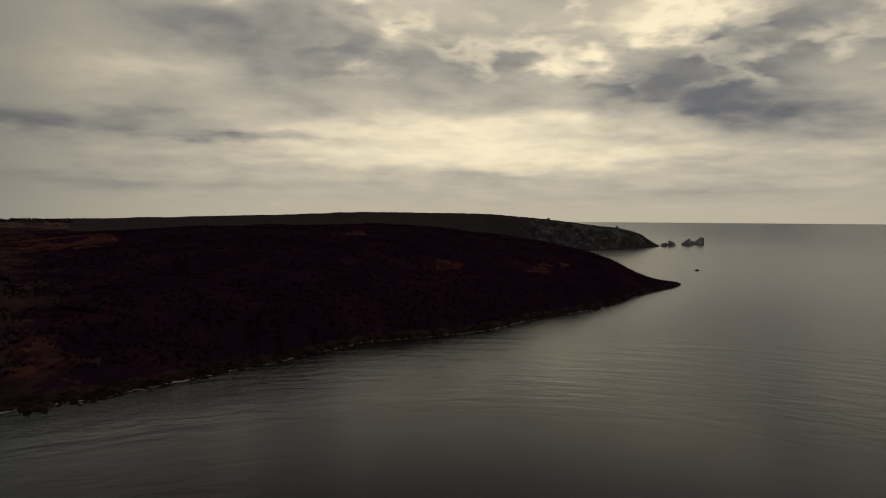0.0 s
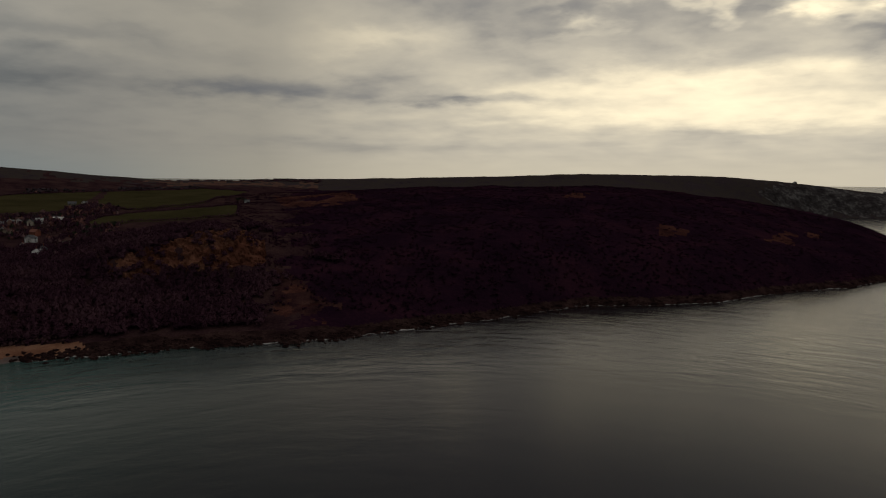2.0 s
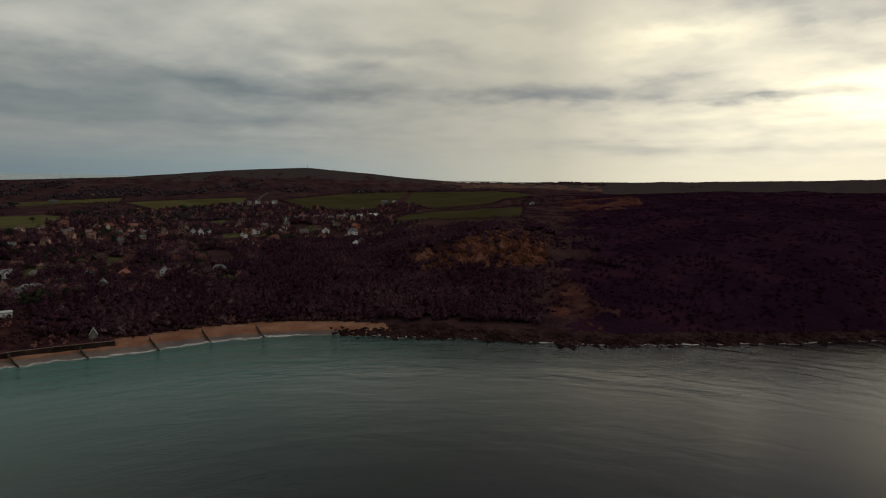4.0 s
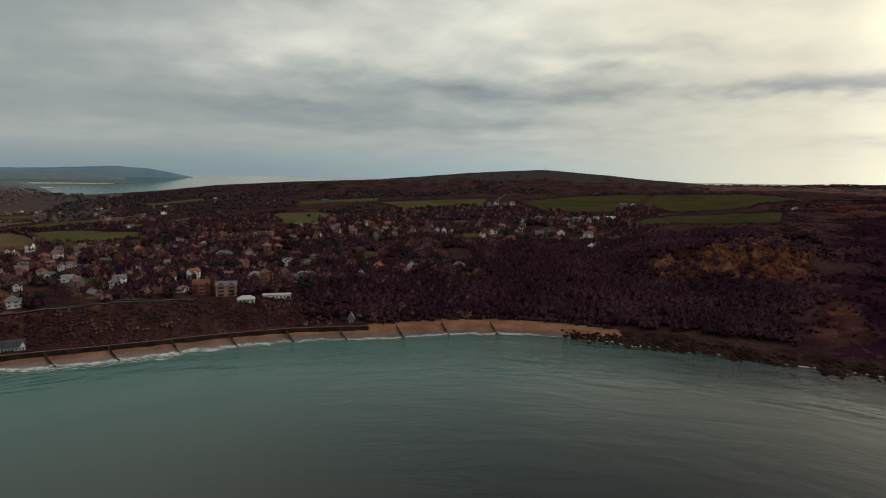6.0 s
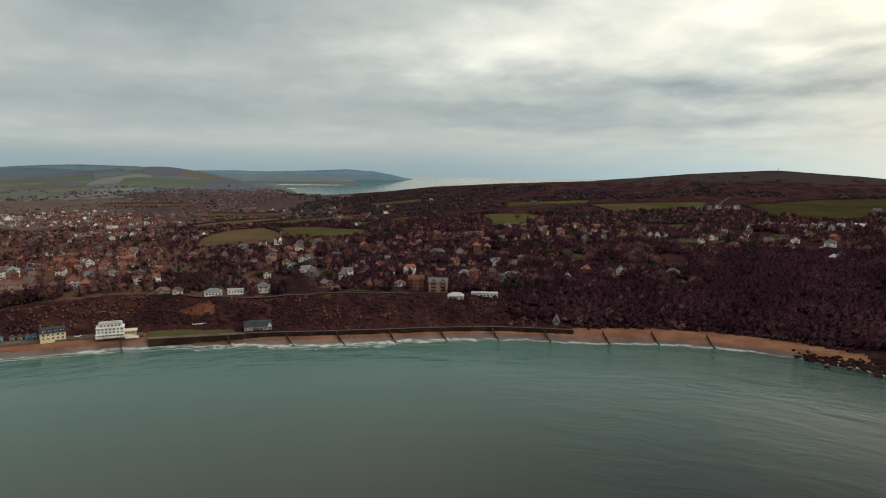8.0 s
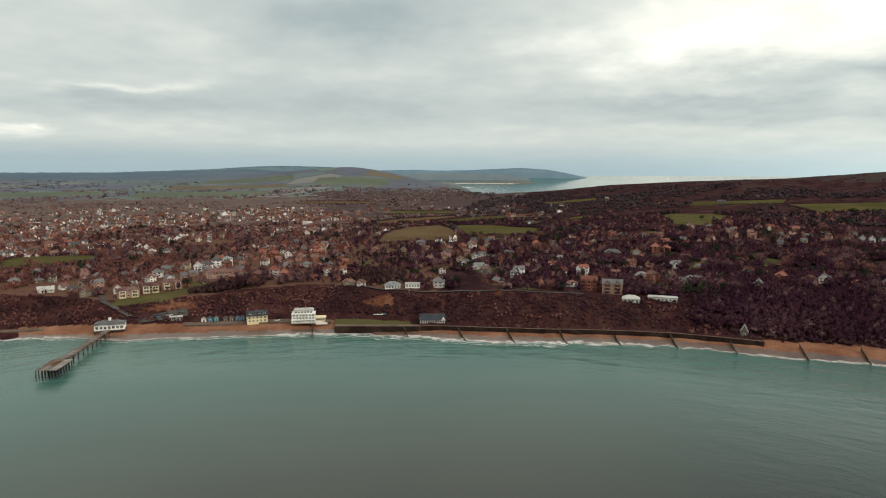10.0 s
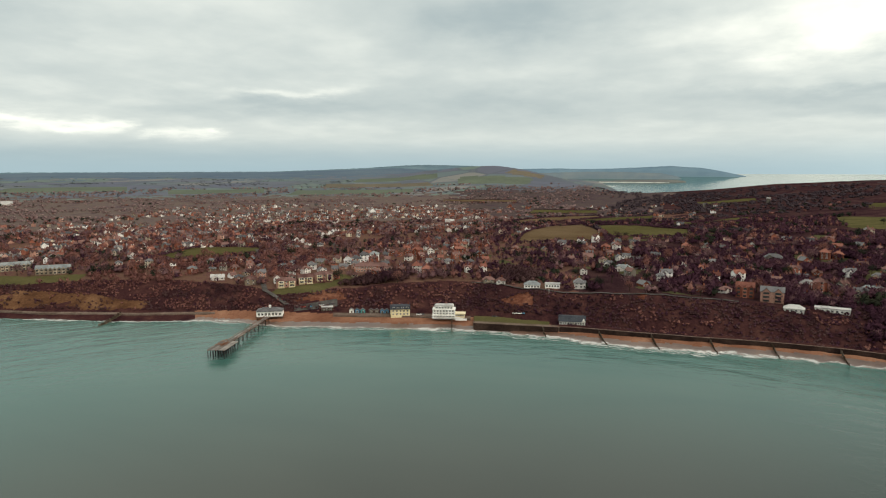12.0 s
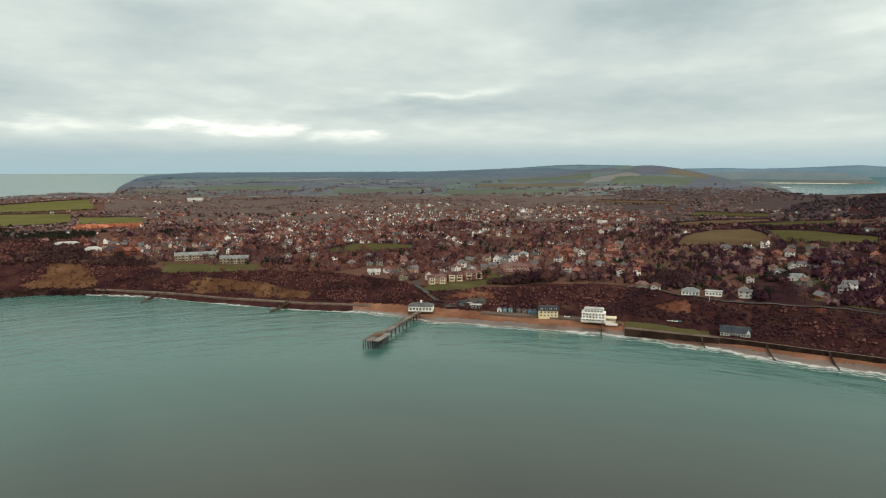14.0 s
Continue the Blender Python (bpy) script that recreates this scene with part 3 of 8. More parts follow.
section(-17.9, (1085, 0), (1100, 3), (1130, 7), (1170, 11), (1210, 13), (1250, 13), (1310, -6), (1900, -9), (2880, -2), (2905, 20), (2950, 28), (3060, -9), (3800, -9), (4800, -9), (4900, -9))
section(-17.2, (1050, 0), (1065, 3), (1090, 8), (1140, 14), (1190, 18), (1245, 20), (1310, -6), (1900, -9), (2830, -2), (2860, 44), (2920, 65), (3060, -9), (3800, -9), (4800, -9), (4900, -9))
section(-15.6, (950, 0), (965, 3), (1000, 13), (1100, 24), (1200, 32), (1300, 34), (1390, -6), (1900, -9), (2680, -2), (2715, 52), (2850, 80), (3150, -9), (3800, -9), (4800, -9), (4900, -9))
section(-13.7, (870, 0), (885, 3), (930, 18), (1060, 34), (1200, 47), (1330, 52), (1430, -6), (1900, -9), (2640, -2), (2680, 52), (2800, 89), (3150, -9), (3800, -9), (4800, -9), (4900, -9))
section(-10.8, (815, 0), (830, 3), (880, 24), (1040, 44), (1200, 60), (1350, 67), (1470, 10), (1850, -9), (2600, -2), (2645, 60), (2720, 112), (3150, -9), (3800, -9), (4800, -9), (4900, -9))
section(-8.4, (770, 0), (785, 3), (840, 27), (1000, 50), (1180, 70), (1350, 77), (1480, 22), (1850, 0), (2500, 4), (2550, 66), (2660, 124), (3100, -9), (3800, -9), (4800, -9), (4900, -9))
section(-4.4, (684, 0), (698, 3), (760, 30), (920, 58), (1130, 82), (1340, 90), (1550, 55), (1900, 30), (2400, 60), (2450, 100), (2540, 138), (3000, -9), (3800, -9), (4800, -9), (4900, -9))
section(1.2, (641, 0), (655, 3), (720, 35), (860, 66), (1060, 94), (1280, 104), (1600, 74), (1900, 72), (2200, 95), (2300, 115), (2420, 137), (3000, -9), (3800, -9), (4800, -9), (4900, -9))
section(6.5, (618, 0), (632, 3), (700, 36), (830, 68), (1000, 97), (1200, 109), (1550, 82), (1850, 84), (2100, 104), (2200, 120), (2300, 138), (2900, -9), (3800, -9), (4800, -9), (4900, -9))
section(14.0, (545, 0), (560, 3), (625, 32), (760, 63), (950, 91), (1160, 107), (1550, 86), (1850, 88), (2050, 104), (2130, 116), (2220, 130), (2900, -9), (3800, -9), (4800, -9), (4900, -9))
section(22.0, (501, 0), (516, 3), (580, 25), (720, 52), (920, 82), (1150, 103), (1550, 86), (1850, 88), (2000, 98), (2080, 108), (2170, 121), (2800, -9), (3800, -9), (4800, -9), (4900, -9))
section(28.0, (476, 0), (492, 3), (555, 19), (690, 44), (880, 70), (1130, 96), (1500, 84), (1800, 86), (1950, 95), (2050, 104), (2140, 114), (2800, -9), (3800, -9), (4800, -9), (4900, -9))
section(33.0, (466, 0), (482, 3), (550, 17), (610, 29), (700, 48), (1000, 75), (1250, 88), (1600, 84), (1850, 92), (2000, 102), (2110, 110), (2800, -9), (3800, -9), (4800, -9), (4900, -9))
section(37.5, (471, 0), (487, 3), (560, 18), (610, 28), (655, 58), (850, 66), (1150, 80), (1500, 82), (1800, 92), (1950, 98), (2060, 104), (2700, -9), (3800, -9), (4800, -9), (4900, -9))
section(42.0, (471, 0), (487, 3), (560, 17), (610, 26), (650, 55), (850, 62), (1150, 73), (1500, 78), (1750, 88), (1900, 98), (2000, 104), (2700, -9), (3800, -9), (4800, -9), (4900, -9))
section(46.5, (472, 0), (487, 3), (555, 18), (610, 28), (645, 44), (820, 54), (1100, 66), (1450, 74), (1700, 86), (1820, 102), (1940, 115), (2600, -9), (3800, -9), (4800, -9), (4900, -9))
section(50.0, (477, 0), (492, 3), (550, 17), (610, 26), (680, 33), (820, 45), (1050, 59), (1450, 72), (1650, 86), (1780, 106), (1900, 125), (2600, -9), (3800, -9), (4800, -9), (4900, -9))
section(56.0, (486, 0), (512, 4), (550, 15), (600, 22), (680, 31), (820, 43), (1050, 57), (1400, 68), (1600, 82), (1760, 112), (1900, 140), (2600, -9), (3800, -9), (4800, -9), (4900, -9))
section(63.0, (479, 0), (508, 4), (540, 14), (580, 20), (660, 27), (820, 40), (1050, 54), (1400, 66), (1600, 80), (1760, 104), (1920, 127), (2600, -9), (3800, -9), (4800, -9), (4900, -9))
section(70.0, (463, 0), (490, 4), (525, 14), (570, 20), (660, 26), (820, 38), (1050, 50), (1400, 58), (1650, 70), (1800, 90), (1970, 107), (2700, -9), (3800, -9), (4800, -9), (4900, -9))
section(78.0, (462, 0), (486, 4), (500, 12), (535, 20), (640, 25), (820, 35), (1050, 43), (1400, 48), (1700, 60), (1880, 78), (2050, 94), (2800, -9), (3800, -9), (4800, -9), (4900, -9))
section(84.0, (455, 0), (480, 4), (495, 13), (520, 23), (640, 26), (820, 31), (1050, 36), (1400, 38), (1700, 46), (1900, 62), (2120, 80), (2900, -9), (3800, -9), (4800, -9), (4900, -9))
section(89.0, (449, 0), (474, 4), (488, 14), (510, 24), (640, 26), (820, 29), (1050, 31), (1400, 28), (1700, 30), (1950, 40), (2200, 58), (2900, -9), (3800, -9), (4800, -9), (4900, -9))
section(94.0, (446, 0), (474, 4), (488, 14), (508, 25), (640, 26), (820, 28), (1050, 27), (1400, 20), (1700, 18), (2000, 26), (2400, 39), (2900, -9), (3600, -9), (4800, -9), (4900, -9))
section(97.5, (449, 0), (476, 4), (497, 13), (512, 24), (640, 26), (820, 28), (1050, 25), (1400, 18), (1700, 14), (2100, 20), (2500, 38), (2900, 43), (3500, 20), (4300, 50), (4900, 60))
section(100.3, (458, 0), (478, 4), (499, 12), (514, 22), (640, 26), (820, 28), (1050, 25), (1400, 18), (1700, 14), (2200, 20), (2700, 45), (3300, 74), (3800, 50), (4400, 60), (4900, 60))
section(104.0, (466, 0), (484, 4), (505, 12), (526, 22), (640, 27), (820, 28), (1050, 24), (1400, 18), (1700, 14), (2300, 22), (2900, 60), (3400, 128), (3800, 90), (4400, 90), (4900, 90))
section(106.5, (471, 0), (492, 4), (520, 12), (540, 24), (640, 28), (820, 28), (1050, 24), (1400, 18), (1700, 14), (2300, 22), (2900, 60), (3500, 150), (3900, 110), (4400, 100), (4900, 90))
section(109.0, (474, 0), (500, 4), (530, 12), (546, 24), (640, 28), (820, 27), (1050, 23), (1400, 17), (1700, 14), (2300, 22), (2900, 56), (3600, 142), (4000, 110), (4400, 100), (4900, 90))
section(112.0, (476, 0), (506, 4), (532, 11), (545, 24), (640, 27), (820, 26), (1050, 22), (1400, 16), (1700, 14), (2300, 21), (2900, 52), (3600, 122), (4000, 112), (4500, 120), (4900, 100))
section(115.0, (480, 0), (510, 4), (532, 10), (545, 23), (640, 26), (820, 25), (1050, 21), (1400, 15), (1700, 14), (2300, 20), (2900, 46), (3600, 90), (4200, 122), (4600, 136), (4900, 110))
section(119.0, (484, 0), (514, 4), (534, 9), (548, 19), (640, 24), (820, 24), (1050, 20), (1400, 14), (1700, 14), (2300, 20), (2900, 42), (3500, 74), (4100, 104), (4700, 123), (4900, 110))
section(126.0, (500, 0), (530, 4), (545, 6), (568, 15), (640, 20), (820, 22), (1050, 18), (1400, 14), (1700, 14), (2300, 20), (2900, 40), (3500, 68), (4100, 88), (4750, 103), (4900, 100))
section(131.5, (538, 0), (552, 3), (562, 6), (610, 19), (680, 21), (820, 22), (1050, 18), (1400, 14), (1700, 14), (2300, 20), (2900, 40), (3500, 68), (4100, 88), (4750, 103), (4900, 100))
section(137.0, (557, 0), (570, 3), (580, 6), (635, 22), (700, 22), (820, 22), (1050, 18), (1400, 14), (1700, 15), (2300, 22), (2900, 42), (3500, 68), (4100, 88), (4750, 103), (4900, 100))
section(143.5, (600, 0), (612, 3), (622, 6), (675, 20), (740, 22), (850, 22), (1050, 19), (1400, 16), (1700, 17), (2300, 25), (2900, 44), (3500, 66), (4100, 86), (4700, 99), (4900, 96))
section(147.8, (643, 0), (656, 3), (664, 6), (705, 19), (760, 22), (870, 23), (1050, 20), (1400, 18), (1700, 20), (2300, 28), (2900, 44), (3500, 64), (4100, 82), (4650, 90), (4900, 80))
section(150.3, (668, 0), (680, 3), (690, 6), (730, 21), (780, 24), (880, 25), (1100, 22), (1450, 21), (1750, 23), (2300, 30), (2900, 42), (3500, 55), (4100, 60), (4600, 72), (4800, 40))
section(151.1, (676, 0), (688, 3), (698, 6), (738, 22), (787, 25), (880, 26), (1100, 23), (1450, 22), (1750, 25), (2300, 30), (2750, 38), (3300, 52), (3700, 62), (3850, 30), (4100, -9))
section(151.6, (681, 0), (693, 3), (703, 6), (743, 23), (791, 25), (880, 26), (1100, 23), (1450, 22), (1750, 25), (2250, 30), (2550, 30), (2800, 22), (2900, -9), (3200, -9), (4900, -9))
section(154.5, (709, 0), (720, 4), (730, 8), (770, 24), (815, 28), (900, 28), (1100, 25), (1450, 24), (1750, 27), (2200, 30), (2600, 32), (2950, 30), (3050, -9), (3800, -9), (4900, -9))
section(158.0, (725, 0), (738, 4), (748, 8), (800, 25), (845, 29), (920, 29), (1100, 27), (1450, 27), (1750, 29), (2100, 30), (2500, 28), (2800, 24), (2900, -9), (3800, -9), (4900, -9))
section(163.0, (745, 0), (758, 4), (770, 8), (830, 26), (880, 30), (960, 30), (1150, 29), (1450, 29), (1750, 29), (2000, 28), (2300, 24), (2500, 15), (2600, -9), (3800, -9), (4900, -9))
section(172.0, (900, 0), (915, 4), (930, 8), (990, 22), (1050, 24), (1120, 24), (1250, 24), (1450, 24), (1600, 24), (1750, 22), (1900, 15), (2000, 4), (2100, -9), (3800, -9), (4900, -9))
section(176.0, (1250, -9), (1260, -9), (1270, -9), (1280, -9), (1290, -9), (1300, -9), (1350, -9), (1450, -9), (1600, -9), (1750, -9), (1900, -9), (2000, -9), (2100, -9), (3800, -9), (4900, -9))



def hashed(i, j, seed):
    v = np.sin(i * 127.1 + j * 311.7 + seed * 74.7) * 43758.5453
    return v - np.floor(v)


def value_noise(x, y, seed=0):
    xi, yi = np.floor(x), np.floor(y)
    u, v = x - xi, y - yi
    u, v = u * u * (3 - 2 * u), v * v * (3 - 2 * v)
    a, b = hashed(xi, yi, seed), hashed(xi + 1, yi, seed)
    c, d = hashed(xi, yi + 1, seed), hashed(xi + 1, yi + 1, seed)
    return (a + (b - a) * u) * (1 - v) + (c + (d - c) * u) * v


def fbm(x, y, octaves=4, seed=0):
    total, amp, norm = 0.0, 1.0, 0.0
    for k in range(octaves):
        total = total + amp * (value_noise(x, y, seed + k) - 0.5)
        norm += amp
        x, y, amp = x * 2.03 + 5.1, y * 2.03 + 1.7, amp * 0.5
    return total / norm * 2


AZ = np.arange(-24.0, 176.01, 0.2)
steps = [425.0]
while steps[-1] < 4900:
    steps.append(steps[-1] + (2.5 if steps[-1] < 720 else max(2.5, 0.0095 * (steps[-1] - 720) + 2.5)) if steps[-1] < 1500 else steps[-1] * 1.0115)
RR = np.array(steps)
keys_az = np.array([s[0] for s in SECTIONS])
node_r = np.array([[n[0] for n in s[1]] for s in SECTIONS], float)
node_z = np.array([[n[1] for n in s[1]] for s in SECTIONS], float)
node_z[:, 10] += np.interp(keys_az, [-18.2, -17.5, -5, 9, 14, 48, 53, 60, 66, 90], [0, 9, 9, 8, 2, 2, 6, 5, 2, 2])   # the crest of the downs
col_r = np.array([np.interp(AZ, keys_az, node_r[:, k]) for k in range(node_r.shape[1])]).T
col_z = np.array([np.interp(AZ, keys_az, node_z[:, k]) for k in range(node_z.shape[1])]).T


def soften(a, width, axis):
    k = np.exp(-0.5 * (np.arange(-3 * width, 3 * width + 1) / width) ** 2)
    k /= k.sum()
    return np.apply_along_axis(lambda v: np.convolve(np.pad(v, 3 * width, "edge"), k, "valid"), axis, a)


GRID = np.empty((len(AZ), len(RR)))
for i in range(len(AZ)):
    wiggle = 5.0 * fbm(np.array([AZ[i] * 0.9]), np.array([0.5]), 4, 3)[0] * min(1.0, max(0.0, (AZ[i] + 20) / 4))
    r = col_r[i] + wiggle * np.clip(1.0 - np.arange(len(col_r[i])) / 4.0, 0, 1)
    GRID[i] = np.interp(RR, np.concatenate([[r[0] - 60], r]), np.concatenate([[-9], col_z[i]]))
smooth = soften(np.where(RR[None, :] < 1700, soften(GRID, 3, 1), soften(GRID, 1, 1)), 3, 0)
keep = np.clip((GRID - 4) / 6, 0, 1)
keep = soften(keep, 2, 1)
GRID = GRID * (1 - keep) + smooth * keep
AZ2, RR2 = np.meshgrid(np.radians(AZ), RR, indexing="ij")
GX, GY = -RR2 * np.sin(AZ2), RR2 * np.cos(AZ2)
relief = 5.0 * fbm(GX / 60, GY / 60, 4, 11) + 1.4 * fbm(GX / 9, GY / 9, 3, 21)
calm = np.clip((GRID - 5) / 12, 0, 1) * np.clip(1.25 - RR2 / 2600, 0.25, 1)
hill = np.where(np.degrees(AZ2) < 50, 1.0, 0.45)
# broken ledges and gullies where the cliff has slipped
slipped = (np.degrees(AZ2) > 34.5) & (np.degrees(AZ2) < 47.5) & (RR2 > 600) & (RR2 < 745)
gully = np.abs(fbm(GX / 16, GY / 16, 4, 31)) * 9 + np.round(fbm(GX / 34, GY / 34, 2, 35) * 3) * 1.6
GRID = GRID + soften(slipped.astype(float), 3, 1) * (2.5 - gully)
GRID = GRID + relief * calm * hill


WALL_R = np.interp(AZ, keys_az, node_r[:, 1])                       # the foot of the bank, where the sea walls stand
cut = ((np.degrees(AZ2) > 71) & (np.degrees(AZ2) < 121) & (RR2 > WALL_R[:, None] - 1) & (RR2 < WALL_R[:, None] + np.where(np.degrees(AZ2) < 101, 6.5, 8.5)))
GRID = np.where(cut, np.minimum(GRID, 4.3), GRID)


def ground_z(az, r):
    """Height of the land at a bearing and distance (arrays or numbers)."""
    u = np.clip((np.asarray(az, float) - AZ[0]) / 0.2, 0, len(AZ) - 1.001)
    v = np.clip(np.interp(r, RR, np.arange(len(RR))), 0, len(RR) - 1.001)
    i, j = u.astype(int), v.astype(int)
    u, v = u - i, v - j
    return (GRID[i, j] * (1 - u) + GRID[i + 1, j] * u) * (1 - v) + (GRID[i, j + 1] * (1 - u) + GRID[i + 1, j + 1] * u) * v


def coast_r(az):
    return np.interp(az, keys_az, node_r[:, 0])


def mesh_from(name, verts, faces, materials, index=None, smooth_faces=True):
    me = bpy.data.meshes.new(name)
    me.from_pydata(verts.tolist() if hasattr(verts, "tolist") else verts, [], faces.tolist() if hasattr(faces, "tolist") else faces)
    for m in materials:
        me.materials.append(m)
    if index is not None:
        me.polygons.foreach_set("material_index", np.asarray(index, np.int32))
    me.polygons.foreach_set("use_smooth", np.full(len(me.polygons), smooth_faces))
    me.update()
    return me


def sheet_z(r):
    """The sea: flat, then drawn up at its far rim to stand for the distance past it."""
    el = np.interp(r, [3400, 4900], [math.degrees(math.atan(-120 / 3400)), -0.30])
    return np.where(r < 3400, 0.0, 120 + r * np.tan(np.radians(el)))


def inside(poly, az, r):
    """Whether places (bearing, distance) lie in a polygon of such places."""
    hit = np.zeros(np.shape(az), bool)
    n = len(poly)
    for k in range(n):
        (a0, r0), (a1, r1) = poly[k], poly[(k + 1) % n]
        cross = (r0 > r) != (r1 > r)
        hit ^= cross & (az < (a1 - a0) * (r - r0) / (r1 - r0 + 1e-9) + a0)
    return hit


FIELDS = []


def field(label, material, *poly):
    FIELDS.append((label, material, poly))


field("domed olive field with dark hedges round it", STUBBLE, (104.5, 814), (104.2, 900), (103.8, 970), (102.8, 1050), (101.5, 1120), (100, 1165), (98.7, 1182), (97.7, 1080), (97.1, 978), (96.7, 868), (100, 835))
field("green hedged pasture behind the village", PASTURE, (98.1, 1178), (94.0, 1138), (90.0, 1032), (90.0, 948), (96.3, 916))
field("narrow green pasture between hedges", PASTURE, (98.8, 1368), (92.9, 1496), (92.9, 1348), (98.3, 1236))
field("mown green lawn before cream flats", LAWN, (126.3, 564), (122.1, 556), (119.6, 572), (118.3, 592), (120.1, 616), (121.1, 584), (125.6, 580))
field("green lawn along a cliff-top holiday camp", LAWN, (148.3, 706), (144.5, 676), (140.9, 660), (140.2, 692), (144.2, 708), (148.0, 744))
field("bright green pasture on the far slope", PASTURE, (159.5, 1980), (153.2, 2254), (152.8, 1722), (157.0, 1640), (159.5, 1650))
field("green paddock before red-roofed houses", PASTURE, (154.1, 1262), (149.5, 1275), (149.4, 1490), (154.1, 1500))
field("dull green pasture above the headland", PASTURE, (160.5, 1230), (156.2, 1270), (154.5, 1330), (154.5, 1590), (160.5, 1610))
field("rough green meadow below the town", PASTURE, (135.7, 784), (131.7, 880), (126.9, 850), (127.2, 780), (133.7, 758))
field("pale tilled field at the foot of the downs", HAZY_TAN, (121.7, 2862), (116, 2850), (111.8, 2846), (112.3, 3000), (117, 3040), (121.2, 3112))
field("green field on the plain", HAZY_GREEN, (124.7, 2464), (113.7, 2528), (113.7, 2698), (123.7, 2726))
field("green field below the high down", PASTURE, (58.5, 1372), (52.6, 1526), (47.0, 1600), (48.2, 1290), (50.0, 1110), (56.1, 1130))
field("long green field under the down", PASTURE, (46.6, 1590), (39.5, 1690), (36.0, 1500), (37.2, 1250), (39.4, 1110), (45.0, 1075), (47.6, 1180))
field("olive grazed field above the wooded cliff", STUBBLE, (48.6, 940), (45.5, 1030), (39.4, 1030), (36.8, 1000), (37.0, 880), (39.3, 850), (48.0, 905))
field("green field among woods", PASTURE, (70.7, 1424), (60.9, 1430), (61.3, 1250), (68.2, 1176))
field("bright green field with a tree at its edge", LAWN, (80.5, 1236), (75.7, 1230), (73.7, 1122), (76.2, 1016), (78.7, 1042))
field("thin green field below the woods", PASTURE, (77.5, 1554), (70.2, 1536), (70.7, 1430), (77.5, 1422))
field("green field beyond the village", PASTURE, (93, 1240), (86.5, 1200), (85.5, 1110), (92.5, 1120))
field("olive field on the low plain", HAZY_GREEN, (134, 2560), (126.5, 2600), (126.5, 2820), (134, 2800))
field("pale green field on the low plain", HAZY_GREEN, (146, 2700), (137, 2750), (137, 3000), (145, 2980))
field("long green field below the bare hill", HAZY_GREEN, (109.8, 2900), (103.5, 2830), (103.0, 3050), (109.5, 3150))
field("sunny olive slope on the bare hill", HAZY_TAN, (105.6, 3180), (102.4, 3080), (102.0, 3230), (104.8, 3320))
field("olive field under the hill", HAZY_GREEN, (119, 3200), (111.5, 3150), (111.5, 3380), (118.5, 3420))
field("olive field near the valley", STUBBLE, (111, 2050), (104.5, 2020), (104.5, 2160), (111, 2190))
field("green field near the valley", PASTURE, (103.5, 1560), (97.5, 1580), (97.5, 1740), (103, 1730))
field("brown tilled strip behind the domed field", STUBBLE, (104.9, 1284), (101.4, 1420), (97.5, 1500), (97.2, 1390), (100.9, 1272), (104.4, 1190))
field("olive pasture high on the slope", PASTURE, (90.0, 1858), (85.2, 1814), (84.9, 1724), (89.3, 1750))
field("green pasture behind the woods", PASTURE, (89.9, 1194), (86.9, 1284), (84.9, 1326), (85.1, 1240), (88.3, 1150))
field("tan stubble field on the plain", HAZY_TAN, (150, 2600), (146.5, 2580), (146, 2750), (149.5, 2780))

BRACKEN_PATCH = ((33.9, 1214), (27.2, 1084), (26.7, 1012), (29.1, 958), (33.1, 994))
GRASSY_SLIDE = ((34.0, 632), (32.0, 598), (30.4, 548), (27.3, 522), (28.8, 508), (32.9, 516), (34.4, 534), (33.5, 590))
LANDSLIP = ((47.1, 646), (45.1, 652), (42.1, 664), (39.1, 720), (37.1, 740), (34.8, 690), (34.8, 630), (38.1, 622), (42.1, 622), (45.1, 606), (46.9, 614))
BARE_CLIFFS = [((105.6, 518), (104.3, 524), (103.1, 520), (102.9, 508), (104.4, 506)), ((94.4, 508), (93.8, 520), (93.2, 516), (93.4, 502)),
               ((124.2, 544), (122.1, 552), (120.1, 548), (119.5, 536), (121.6, 536)),
               ((145.9, 652), (144.7, 662), (140.6, 628), (136.0, 588), (136.4, 575), (145.7, 636)),
               ((158.3, 750), (156.1, 780), (154.2, 776), (153.4, 728), (154.4, 716), (157.5, 738))]
HILL_SCARS = [((-6.1, 880), (-7.9, 986), (-10.3, 1118), (-11.3, 1122), (-10.8, 1008), (-8.4, 894)), ((1.5, 800), (-1.5, 820), (-2.0, 870), (1.0, 850)),
              ((9.0, 950), (5.5, 985), (4.5, 1040), (8.0, 1010))]


def plan_xy(az, r):
    a = np.radians(az)
    return -r * np.sin(a), r * np.cos(a)


def lawns(az, r):
    """Open grass among the village houses."""
    x, y = plan_xy(az, r)
    return (fbm(x / 26, y / 26, 2, 93) > 0.40) & (az > 55) & (az < 108) & (r > np.interp(az, keys_az, node_r[:, 3]) + 14) & (r < 1000)


